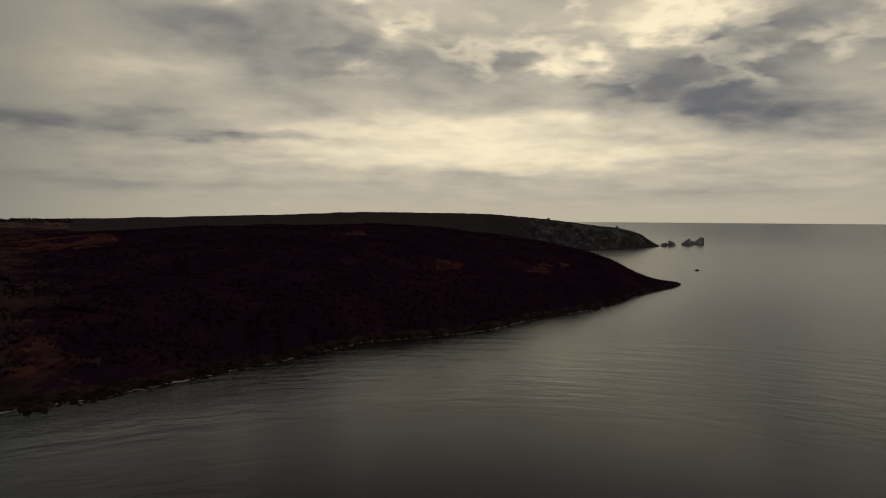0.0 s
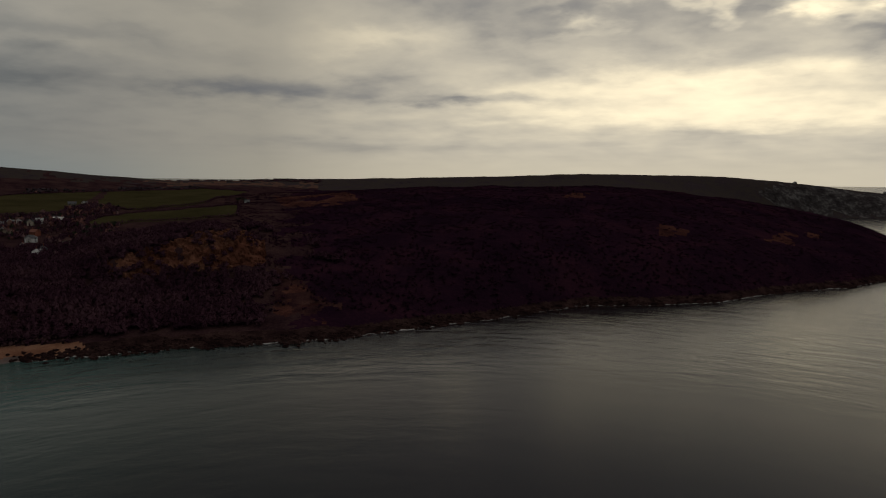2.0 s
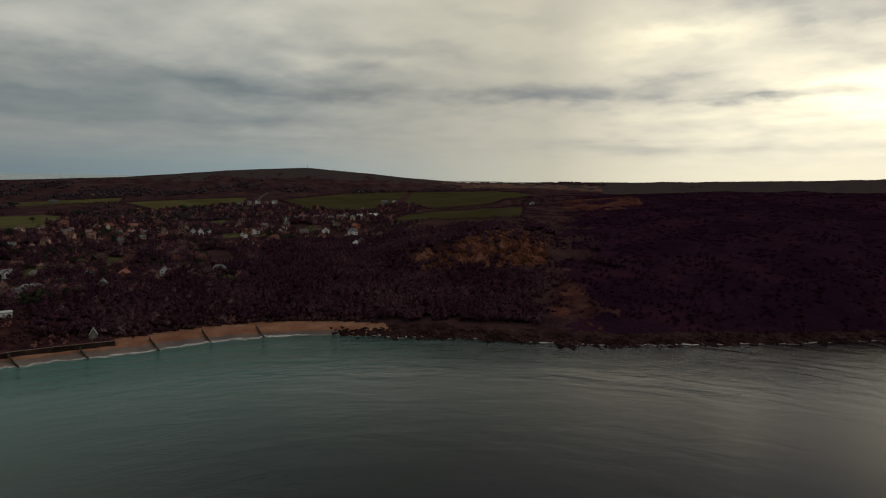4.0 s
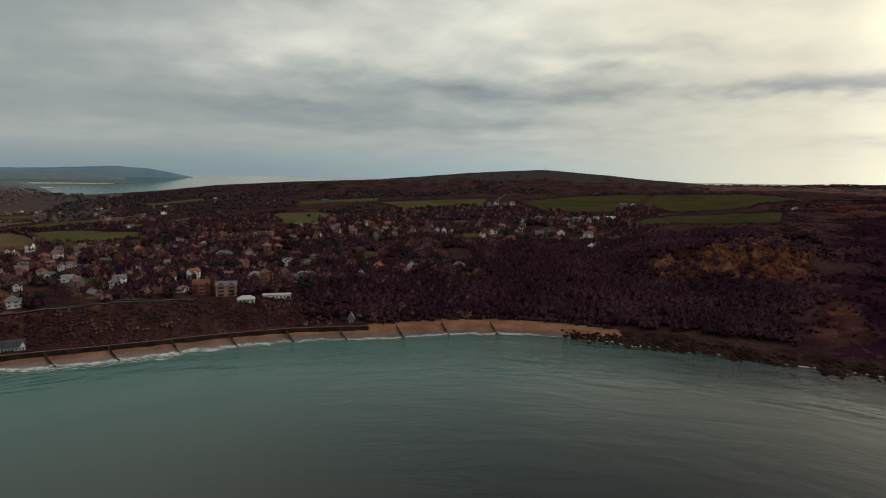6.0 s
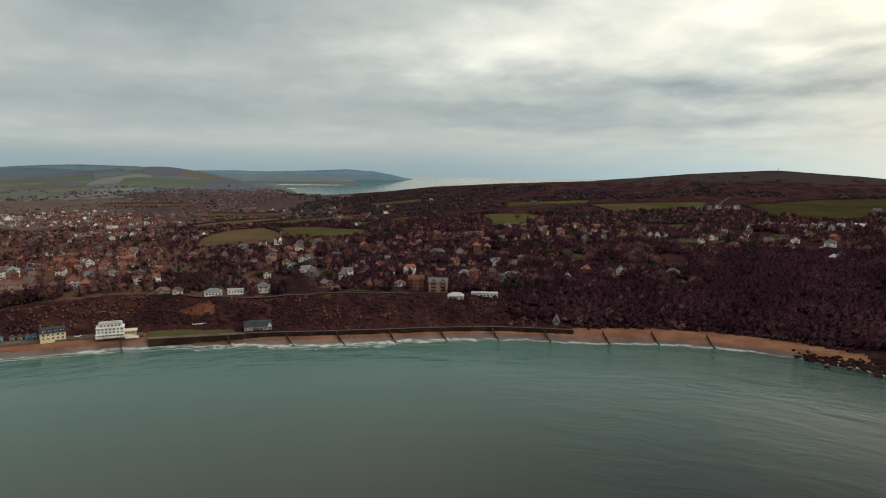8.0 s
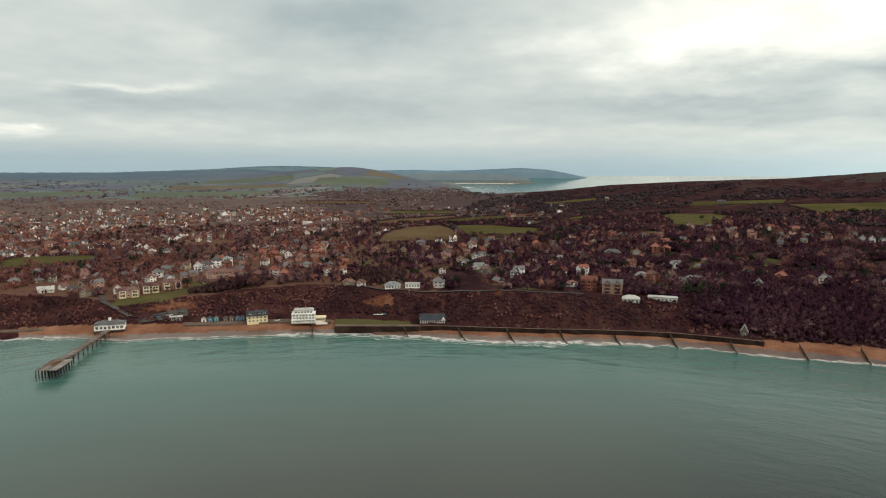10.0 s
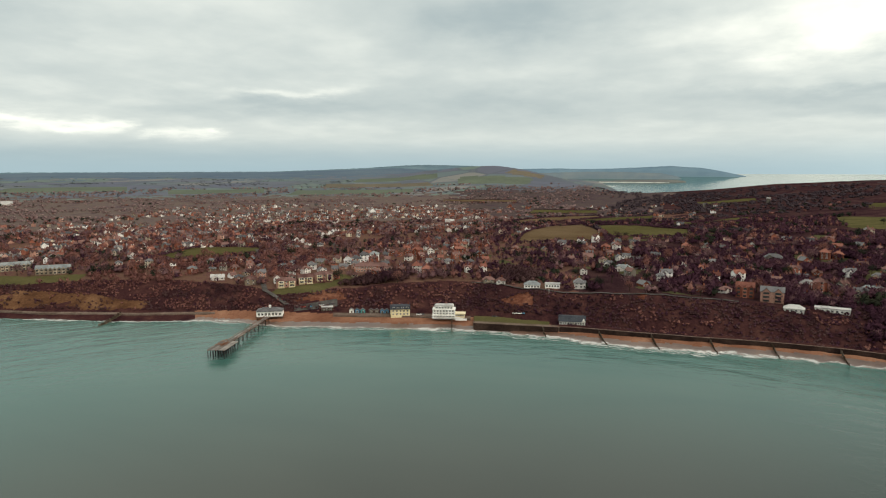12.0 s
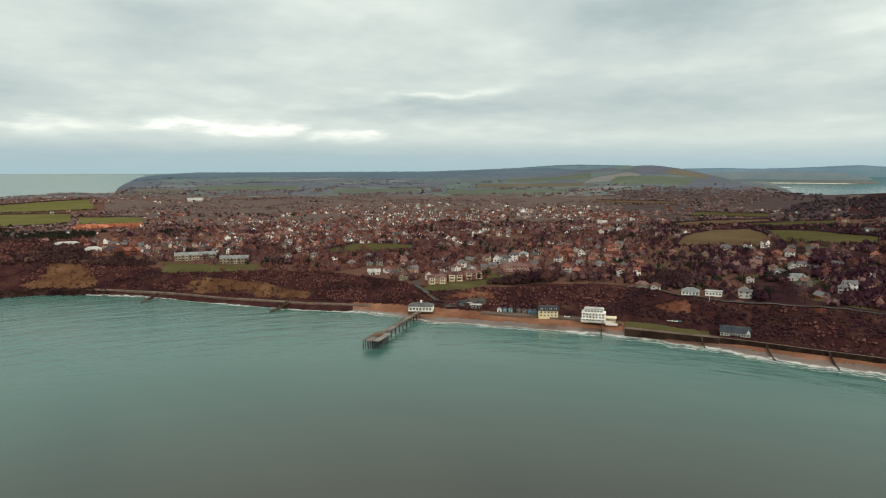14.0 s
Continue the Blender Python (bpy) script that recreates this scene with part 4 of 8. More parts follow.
def build_ground():
    n, m = GRID.shape
    idx = np.arange(n * m).reshape(n, m)
    quads = np.stack([idx[:-1, :-1], idx[:-1, 1:], idx[1:, 1:], idx[1:, :-1]], -1).reshape(-1, 4)
    z = GRID.ravel()
    under = sheet_z(RR2.ravel()) - 5
    quads = quads[(z > under)[quads].any(1)]
    c = quads[:, 0]
    az, r, h = np.degrees(AZ2.ravel()[c]), RR2.ravel()[c], z[c]
    x, y = GX.ravel()[c], GY.ravel()[c]
    jit = fbm(x / 25, y / 25, 3, 40)
    wide = fbm(x / 90, y / 90, 3, 44)
    slope = np.abs(np.gradient(GRID, axis=1) / np.gradient(RR)[None, :]).ravel()[c]
    kind = np.zeros(len(c), int)                                     # scrub
    kind[(az < 90 + 6 * jit) & (r < 1800 + 150 * wide)] = 10           # scrub with shade put into its colour
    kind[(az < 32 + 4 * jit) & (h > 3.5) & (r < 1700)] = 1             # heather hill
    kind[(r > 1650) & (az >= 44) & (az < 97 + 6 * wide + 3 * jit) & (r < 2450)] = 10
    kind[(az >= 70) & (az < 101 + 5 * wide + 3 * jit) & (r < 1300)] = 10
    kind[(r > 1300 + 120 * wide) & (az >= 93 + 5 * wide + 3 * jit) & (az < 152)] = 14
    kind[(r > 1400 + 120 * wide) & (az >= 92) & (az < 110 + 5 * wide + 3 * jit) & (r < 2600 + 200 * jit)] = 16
    kind[lawns(az, r)] = 15
    kind[(r > 1750) & (az < 92) & (jit + (h - 100) / 40 > 0.0)] = 2  # turf of the downs
    kind[(az < 30) & (r > 1700)] = 2
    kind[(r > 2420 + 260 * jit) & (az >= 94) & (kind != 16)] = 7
    # the farthest plain takes the haze-blue colour
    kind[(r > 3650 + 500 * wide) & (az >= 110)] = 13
    kind[inside(BRACKEN_PATCH, az + 0.5 * jit, r + 22 * jit) & (wide > -0.6)] = 8
    slide = inside(GRASSY_SLIDE, az + 0.7 * jit, r + 26 * jit)
    kind[slide & (jit > -0.25)] = 11
    kind[slide & (jit + 0.4 * wide > 0.3)] = 8
    for k in HILL_SCARS:
        kind[inside(k, az + 0.6 * jit, r + 40 * wide) & (jit > 0.22)] = 8
    kind[(kind == 4) & (wide + 0.8 * jit < 0.0)] = 8
    kind[(kind == 4) & (r < 600) & (np.abs(jit) > 0.16)] = 8
    kind[inside(LANDSLIP, az + 0.4 * jit, r + 18 * jit) & (wide + jit > -0.45)] = 4
    for k in BARE_CLIFFS:
        kind[inside(k, az + 0.9 * jit, r + 15 * jit) & (wide + jit > (-0.75 if k[0][0] > 130 else -0.45))] = 9 if k[0][0] > 130 else 4
    top = np.interp(az, keys_az, node_r[:, 3])
    kind[(az > 70 + 3 * jit) & (r < top + 8 + 6 * jit) & ((kind == 0) | (kind == 10))] = 11      # the bank above the beach
    coast = coast_r(az)
    kind[(h < 4.2 + 1.5 * jit) & (r < coast + 90)] = 6               # weedy ledges
    kind[(az > 131) & (az < 152.5 + jit) & (h < 4.4 + jit) & (r < coast + 90)] = 11
    sandy = (az > 50 + jit) & (az < 133 + jit)
    wall = np.interp(az, AZ, WALL_R)
    kind[(h < 4.6) & (r >= wall + 1) & (az > 71) & (az < 121)] = 11
    kind[sandy & (h < 4.4 + 0.5 * jit) & (r < coast + 60) & ((r < wall + 1) | (az < 71) | (az > 121))] = 3
    kind[(az > 49 + 2 * wide) & (az < 53) & (h > 2.3 + 1.5 * jit) & (h < 4.6) & (r < coast + 60)] = 3
    kind[(kind == 3) & (az > 53) & (h < 1.35 + 0.5 * wide)] = 12                 # where the waves run up
    kind[(slope > 0.30 + 0.07 * np.clip(az + 13 + 2 * wide, 0, 9) + 0.2 * jit) & (r > 2380) & (az < -5) & (h > 0)] = 5
    v = np.stack([GX.ravel(), GY.ravel(), z], -1)
    rest = np.ones(len(c), bool)
    for label, material, poly in FIELDS:
        if poly[0][0] < 62:
            material = DULL_PASTURE                                  # darker, duller grass for the fields below bearing 62
        if poly[0][0] > 152:
            material = BRIGHT_PASTURE
        sel = inside(poly, az, r) & rest
        rest &= ~sel
        used, inv = np.unique(quads[sel], return_inverse=True)
        tagged(new("field", mesh_from("field", v[used], inv.reshape(-1, 4), [material])), label, "field", kind="structure")
    used, inv = np.unique(quads[rest], return_inverse=True)
    me = mesh_from("ground", v[used], inv.reshape(-1, 4), [SCRUB, BACKLIT_HEATH, DOWN, SAND, CLAY, CHALK, ROCK, FAR, BRACKEN, ROUGH_GRASS, DARK_SCRUB, BANK_EARTH, WET_SAND, FAR_HAZE_BLUE, WOOD_FLOOR, GARDEN, VALE_WOOD], kind[rest])
    tagged(new("ground", me), "wooded cliffs, heath and low farmland round a bay", "ground", kind="structure")


def build_sea():
    n = 240
    rs = np.concatenate([[0.0], np.geomspace(20, 3400, 40), np.linspace(3450, 4900, 30)])
    a = np.linspace(0, 2 * math.pi, n, endpoint=False)
    verts = [(-r * math.sin(t), r * math.cos(t), float(sheet_z(r))) for r in rs for t in a]
    faces = [(i * n + j, i * n + (j + 1) % n, (i + 1) * n + (j + 1) % n, (i + 1) * n + j) for i in range(len(rs) - 1) for j in range(n)]
    me = mesh_from("sea", verts, [f[::-1] for f in faces], [SEA])
    tagged(new("sea", me), "calm grey-green sea reaching the horizon", "water", kind="structure")


build_ground()
build_sea()

# ---- woods, scrub and hedges ----
def in_any_field(az, r, grow=0.0):
    out = np.zeros(np.shape(az), bool)
    for _, _, poly in FIELDS:
        out |= inside(poly, az, r)
    return out


def scatter(n, az0, az1, r0, r1, seed):
    """n places spread evenly over a sector of the plan."""
    g = np.random.default_rng(seed)
    az = g.uniform(az0, az1, n)
    r = np.sqrt(g.uniform(r0 * r0, r1 * r1, n))
    return az, r


def octahedron():
    """The points and faces of an octahedron, as the heart of a crown."""
    points = np.array([(1, 0, 0), (0, 1, 0), (-1, 0, 0), (0, -1, 0), (0, 0, 1), (0, 0, -1)], float)
    return points, np.array([f for i in range(4) for f in ((i, (i + 1) % 4, 4), ((i + 1) % 4, i, 5))])


HEART_POINTS, HEART_FACES = octahedron()


def thicket(name, label, az, r, height, width, sprays, material, seed, leaf=1.0, category="scrub"):
    """Many bare crowns: each a small dark heart in a loose, lumpy cloud of slim twig sprays."""
    g = np.random.default_rng(seed)
    n = len(az)
    if n == 0:
        return None
    x, y = plan_xy(az, r)
    z = ground_z(az, r)
    points, faces = HEART_POINTS, HEART_FACES
    p, k = len(points), max(10, int(sprays * 1.35))
    half = np.stack([width * 0.46, width * 0.46, height * 0.50], -1)[:, None, :]
    heart = np.stack([x, y, z + 0.47 * height], -1)[:, None, :]
    core = points[None] * g.uniform(0.62, 0.86, (n, p, 1)) + g.normal(0, 0.06, (n, p, 3))
    # sprays lie about a lumpy shell, closer on its upper side
    out = g.normal(0, 1, (n, k, 3)) + (0, 0, 0.35)
    out /= np.linalg.norm(out, axis=2, keepdims=True)
    lump = g.normal(0, 1, (n, 3, 3))
    lump /= np.linalg.norm(lump, axis=2, keepdims=True)
    swell = 0.80 + 0.30 * np.clip(np.einsum("nki,nji->nkj", out, lump), 0, 1).max(2, keepdims=True) ** 2
    mid = out * swell * g.uniform(0.70, 1.05, (n, k, 1)) * leaf
    along_twig = out + g.normal(0, 0.55, (n, k, 3)) + (0, 0, 0.35)
    along_twig /= np.linalg.norm(along_twig, axis=2, keepdims=True)
    across = np.cross(along_twig, g.normal(0, 1, (n, k, 3)))
    across /= np.linalg.norm(across, axis=2, keepdims=True) + 1e-6
    size = (width[:, None] * g.uniform(0.11, 0.23, (n, k)))[:, :, None]
    c = heart + mid * half
    tri = np.stack([c - along_twig * size * 0.55 - across * size * 0.42, c - along_twig * size * 0.35 + across * size * 0.46, c + along_twig * size * 0.75], 2)
    shade = out * 0.50 + (0, 0, 0.72) + g.normal(0, 0.07, (n, k, 3))
    shade /= np.linalg.norm(shade, axis=2, keepdims=True)
    face = np.cross(tri[:, :, 1] - tri[:, :, 0], tri[:, :, 2] - tri[:, :, 0])
    back = np.einsum("nki,nki->nk", face, shade + (0, 0, 0.4)) < 0
    tri[back] = tri[back][:, [1, 0, 2]]
    core_shade = points + (0, 0, 0.9)
    core_shade = core_shade / (np.linalg.norm(core_shade, axis=1, keepdims=True) + 1e-6)
    v = np.concatenate([(heart + core * half).reshape(-1, 3), tri.reshape(-1, 3)])
    normals = np.concatenate([np.tile(core_shade, (n, 1)), np.repeat(shade.reshape(-1, 3), 3, 0)])
    f = np.concatenate([(faces[None] + (np.arange(n) * p)[:, None, None]).reshape(-1, 3), n * p + np.arange(n * k * 3).reshape(-1, 3)])
    me = mesh_from(name, v, f, [material], smooth_faces=True)
    me.attributes.new("custom_normal", "FLOAT_VECTOR", "POINT").data.foreach_set("vector", normals.ravel().astype(np.float32))
    return tagged(new(name, me), label, category, kind="stuff")


def on_land(az, r, lo=5.5):
    return ground_z(az, r) > lo


def masked(az, r, seed, scale, cut=0.0):
    x, y = plan_xy(az, r)
    return fbm(x / scale, y / scale, 3, seed) > cut


TOWN = ((141, 720), (144, 1050), (139, 1500), (132, 1950), (112, 1950), (107, 1500), (107, 1000), (106, 560), (119, 560), (126, 600), (132, 640))


def grow_woods():
    g = np.random.default_rng(3)
    # the wooded cliffs below the village and under the heath
    az, r = scatter(13500, 24, 92, 478, 780, 31)
    keep = on_land(az, r, 6) & ~in_any_field(az, r) & (~inside(LANDSLIP, az, r) | (g.random(len(az)) < 0.12)) & (~inside(GRASSY_SLIDE, az, r) | (g.random(len(az)) < 0.5))
    village = (az > 62) & (r > np.interp(az, [62, 70, 78, 92], [660, 580, 530, 512]))
    keep &= (~village | masked(az, r, 61, 40, 0.10)) & ~lawns(az, r)
    keep &= ~((az > 70) & (r < np.interp(az, AZ, WALL_R) + 8)) & ~((az > 77) & (r < np.interp(az, keys_az, node_r[:, 3]) + 8))
    keep &= (az > 38) | masked(az, r, 62, 45, (38 - az) * 0.06 - 0.2)
    az, r = az[keep], r[keep]
    # crowns at low bearings take the shade-toned twig colour
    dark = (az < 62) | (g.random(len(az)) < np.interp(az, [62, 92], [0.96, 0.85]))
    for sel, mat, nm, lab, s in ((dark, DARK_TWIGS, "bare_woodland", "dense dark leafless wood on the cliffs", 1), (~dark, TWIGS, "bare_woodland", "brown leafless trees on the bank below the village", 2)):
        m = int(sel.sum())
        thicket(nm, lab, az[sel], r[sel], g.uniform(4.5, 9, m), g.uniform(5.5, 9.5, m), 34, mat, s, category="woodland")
    # the bank between the promenade and the village road
    az, r = scatter(70000, 50, 158, 472, 800, 32)
    coast = coast_r(az)
    top = np.interp(az, keys_az, node_r[:, 3])
    keep = on_land(az, r, np.where(az < 71.6, 4.6, np.where(az < 121, 4.0, 5.0))) & (r < np.where(az < 75.5, np.interp(az, AZ, WALL_R) + 24, top + 3)) & ~in_any_field(az, r)
    keep &= g.random(len(az)) < np.interp(az, [70, 76, 84, 112, 120], [1.0, 0.95, 0.9, 0.85, 0.75])
    keep &= masked(az, r, 87, 16, np.interp(az, [74, 84, 112, 124], [-1.0, -0.45, -0.4, -0.3]))
    for k in BARE_CLIFFS:
        keep &= ~inside(k, az, r) | (g.random(len(az)) < (0.3 if k[0][0] > 130 else 0.07))
    keep &= ~((az > 71.6) & (az < 121) & (r < np.interp(az, AZ, WALL_R) + np.where(az < 100.8, -3, 12)))
    az, r = az[keep], r[keep]
    dark = g.random(len(az)) < np.interp(az, [90, 112, 124], [0.42, 0.3, 0.15])
    red = masked(az, r, 71, 30, np.interp(az, [100, 118], [0.2, -0.05])) & ~dark
    for sel, mat, lab, s in ((dark, DARK_TWIGS, "dark bare thorns on the sea bank", 18), (red, RUSSET, "russet leafless scrub on the sea bank", 3), (~red & ~dark, BANK_THORN, "brown thorn scrub on the sea bank", 4)):
        m = int(sel.sum())
        low = np.interp(az[sel], [72, 80, 108, 116, 124], [1.0, 0.62, 0.62, 0.72, 0.6])
        thicket("bank_scrub", lab, az[sel], r[sel], g.uniform(2.0, 4.6, m) * low, g.uniform(2.6, 4.6, m) * (0.3 + 0.7 * low), 17, mat, s)
    # thickets behind the bank, north of the pier
    az, r = scatter(5200, 121, 160, 600, 1000, 33)
    top = np.interp(az, keys_az, node_r[:, 3])
    keep = (r > top - 5) & ~in_any_field(az, r) & masked(az, r, 72, 70, -0.05) & ~((az < 146) & (r > 790))
    keep &= ~((az > 141) & (az < 153) & (r > 690))
    az, r = az[keep], r[keep]
    m = len(az)
    thicket("bare_woodland", "reddish brown leafless thickets behind the cliff", az, r, g.uniform(3.0, 6.5, m), g.uniform(4, 7, m), 34, RUSSET, 5, category="woodland")
    # the dark wood on the northern cliff top
    az, r = scatter(5200, 147, 163, 720, 1110, 41)
    top = np.interp(az, keys_az, node_r[:, 3])
    keep = (r > top - 4) & ~in_any_field(az, r) & free_of_houses(az, r, 5) & ((az > 153) | (r < 800)) & masked(az, r, 89, 45, np.interp(az, [150, 154, 157], [0.15, -0.15, -0.4]))
    az, r = az[keep], r[keep]
    green = (r > 960) & masked(az, r, 90, 30, -0.1)
    for sel, mat, nm, lab, s in ((green, EVERGREEN, "evergreen_trees", "dark evergreen clump before the orange roofs", 22), (~green, BANK_THORN, "bare_woodland", "brown leafless wood on the northern cliff top", 21)):
        m = int(sel.sum())
        thicket(nm, lab, az[sel], r[sel], g.uniform(2.5, 5.5, m) * np.where(green[sel], 1.5, 1.0), g.uniform(4, 7, m), 26, mat, s, category="woodland")
    # heather and gorse on the headland hill
    az, r = scatter(20000, -19, 38, 520, 1420, 34)
    keep = on_land(az, r, 3) & (r < 1380) & masked(az, r, 73, 26, -0.25) & (~inside(GRASSY_SLIDE, az, r) | (g.random(len(az)) < 0.55)) & ~inside(LANDSLIP, az, r) & ~in_any_field(az, r)
    for k in HILL_SCARS + [BRACKEN_PATCH]:
        keep &= ~inside(k, az, r) | (g.random(len(az)) < 0.3)
    az, r = az[keep], r[keep]
    m = len(az)
    low = np.clip((900 - r) / 300, 0.25, 1)
    thicket("heath_scrub", "dark heather and thorn scrub on the headland hill", az, r, g.uniform(1.2, 4.5, m) * low, g.uniform(2.5, 6, m), 12, BACKLIT_HEATH_TWIGS, 6)
    # the dark wood behind the hotel and the huts
    az, r = scatter(2600, 100.5, 121, 525, 660, 40)
    top = np.interp(az, keys_az, node_r[:, 3])
    keep = (r > top + 12) & (r < np.interp(az, [100.5, 104, 108, 113, 117, 121], [560, 600, 640, 640, 600, 575])) & ~in_any_field(az, r) & free_of_houses(az, r, 5) & masked(az, r, 88, 35, -0.1)
    az, r = az[keep], r[keep]
    m = len(az)
    thicket("bare_woodland", "dark leafless trees behind the seafront", az, r, g.uniform(4, 8, m), g.uniform(4.5, 7.5, m), 30, BANK_THORN, 20, category="woodland")
    # trees between the houses
    az, r = scatter(30000, 46, 152, 520, 1250, 35)
    keep = on_land(az, r, 14) & ~in_any_field(az, r) & masked(az, r, 74, 55, np.where((az > 88) & (az < 106) & (r < 640), -0.35, np.interp(az, [62, 98, 104, 110], [-0.30, -0.22, -0.24, -0.16]))) & ((az > 61) | (r > 690)) & ~inside(LANDSLIP, az, r)
    keep &= ~((az > 100) & (r > 700) & (g.random(len(az)) < 0.3))
    keep &= (r > np.interp(az, keys_az, node_r[:, 3]) + 12) & free_of_houses(az, r, 4.5) & ~lawns(az, r)
    az, r = az[keep], r[keep]
    green = masked(az, r, 79, 24, 0.40) | (g.random(len(az)) < 0.05)
    red = (g.random(len(az)) < np.interp(az, [100, 112], [0.15, 0.36])) & ~green
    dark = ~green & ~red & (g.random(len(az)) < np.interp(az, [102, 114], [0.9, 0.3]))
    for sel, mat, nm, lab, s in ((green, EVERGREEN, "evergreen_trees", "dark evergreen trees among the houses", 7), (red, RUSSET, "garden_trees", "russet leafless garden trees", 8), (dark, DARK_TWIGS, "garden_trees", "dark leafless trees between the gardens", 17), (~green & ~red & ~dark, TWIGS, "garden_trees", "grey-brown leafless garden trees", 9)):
        m = int(sel.sum())
        tall = np.clip(0.95 + 0.75 * fbm(*(q / 38 for q in plan_xy(az[sel], r[sel])), 2, 85), 0.5, 1.6)     # they stand in clumps
        thicket(nm, lab, az[sel], r[sel], g.uniform(4.0, 8.5, m) * tall, g.uniform(4.4, 7.8, m) * tall, 28, mat, s, category="trees")
    # woods and hedgerow trees over the hinterland
    az, r = scatter(60000, 49, 162, 1000, 2900, 36)
    thinned = g.random(len(az)) < np.interp(r, [1150, 1400, 2400], [1.0, 0.42, 0.25])
    az, r = az[thinned], r[thinned]
    built = inside(TOWN, az, r)
    wood = masked(az, r, 75, 130, np.interp(az, [60, 95, 110], [0.12, 0.0, -0.1]))
    keep = on_land(az, r, 3) & ~in_any_field(az, r) & np.where(built, g.random(len(az)) < 0.30, wood) & free_of_houses(az, r, 6)
    keep &= ~((az < 94) & (r > np.interp(az, [56, 66, 80, 94], [1600, 1640, 1660, 1900])))
    az, r = az[keep], r[keep]
    pick = g.random(len(az))
    pick = np.where((r > 1600) & (pick < 0.34) & ~masked(az, r, 91, 60, 0.15), 0.6, pick)     # evergreens stand in copses
    pick[(az < 99 - 3 * g.random(len(az))) & (pick > 0.25)] = 1.5
    for lo, hi, mat, nm, lab, s in ((0, 0.16, EVERGREEN, "far_trees", "dark evergreen trees across the plain", 10), (0.16, 0.34, RUSSET, "far_trees", "reddish leafless trees across the plain", 11), (1, 2, FAR_DARK_TWIGS, "far_trees", "dark leafless woods below the downs", 19), (0.34, 1, FAR_HAZE_TWIGS, "far_trees", "grey-brown leafless trees across the plain", 12)):
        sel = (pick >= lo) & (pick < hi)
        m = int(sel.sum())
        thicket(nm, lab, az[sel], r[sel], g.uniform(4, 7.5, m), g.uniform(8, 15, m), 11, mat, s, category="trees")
    # dark woods along the flank of the high down
    az, r = scatter(6500, 40, 96, 1450, 2300, 37)
    band = np.interp(az, [40, 48, 56, 66, 78, 86, 93], [1700, 1600, 1620, 1660, 1740, 1760, 1850])
    keep = (np.abs(r - band) < np.interp(az, [40, 56, 66, 80, 93], [60, 70, 130, 220, 330])) & ~in_any_field(az, r) & masked(az, r, 76, 110, -0.02)
    az, r = az[keep], r[keep]
    m = len(az)
    thicket("far_woodland", "dark leafless wood along the foot of the down", az, r, g.uniform(5, 9, m), g.uniform(9, 16, m), 10, FAR_DARK_TWIGS, 13, category="woodland")
    # far hedges and copses
    az, r = scatter(4200, 97, 151, 2450, 3900, 38)
    x, y = plan_xy(az, r)
    line = (np.abs(np.sin(x / 70 + 2 * fbm(x / 300, y / 300, 2, 5))) < 0.06) | (np.abs(np.sin(y / 90 + 2 * fbm(x / 300, y / 300, 2, 6))) < 0.05)
    keep = (line | masked(az, r, 83, 150, 0.36)) & (r < np.interp(az, [97, 104, 112, 120, 151], [2500, 2600, 2700, 3400, 4300])) & ~in_any_field(az, r)
    az, r = az[keep], r[keep]
    m = len(az)
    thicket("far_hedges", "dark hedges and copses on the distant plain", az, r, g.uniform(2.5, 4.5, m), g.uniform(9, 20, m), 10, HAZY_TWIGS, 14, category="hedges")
    # hedges round the fields
    haz, hr = [], []
    for _, material, poly in FIELDS:
        if material is LAWN or poly[0][1] > 2400:
            continue
        for (a0, r0), (a1, r1) in zip(poly, poly[1:] + poly[:1]):
            x0, y0 = plan_xy(a0, r0)
            x1, y1 = plan_xy(a1, r1)
            if abs(a1 - a0) < 1.3 and abs(r1 - r0) > 120:
                continue
            n = max(2, int(math.hypot(x1 - x0, y1 - y0) / 3.2))
            t = np.linspace(0, 1, n)
            haz.append(a0 + (a1 - a0) * t)
            hr.append(r0 + (r1 - r0) * t + g.normal(0, 1.0, n))
    az, r = np.concatenate(haz), np.concatenate(hr)
    m = len(az)
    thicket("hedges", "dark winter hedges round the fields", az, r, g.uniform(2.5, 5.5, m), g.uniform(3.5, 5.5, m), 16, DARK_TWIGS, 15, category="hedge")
    # wind-clipped trees on the skyline of the downs
    az, r = scatter(200, 30, 46, 1990, 2090, 39)
    m = len(az)
    thicket("skyline_trees", "low wind-clipped thorn trees on the crest", az, r, g.uniform(1.4, 3.4, m), g.uniform(10, 20, m), 14, DARK_TWIGS, 16, category="trees")


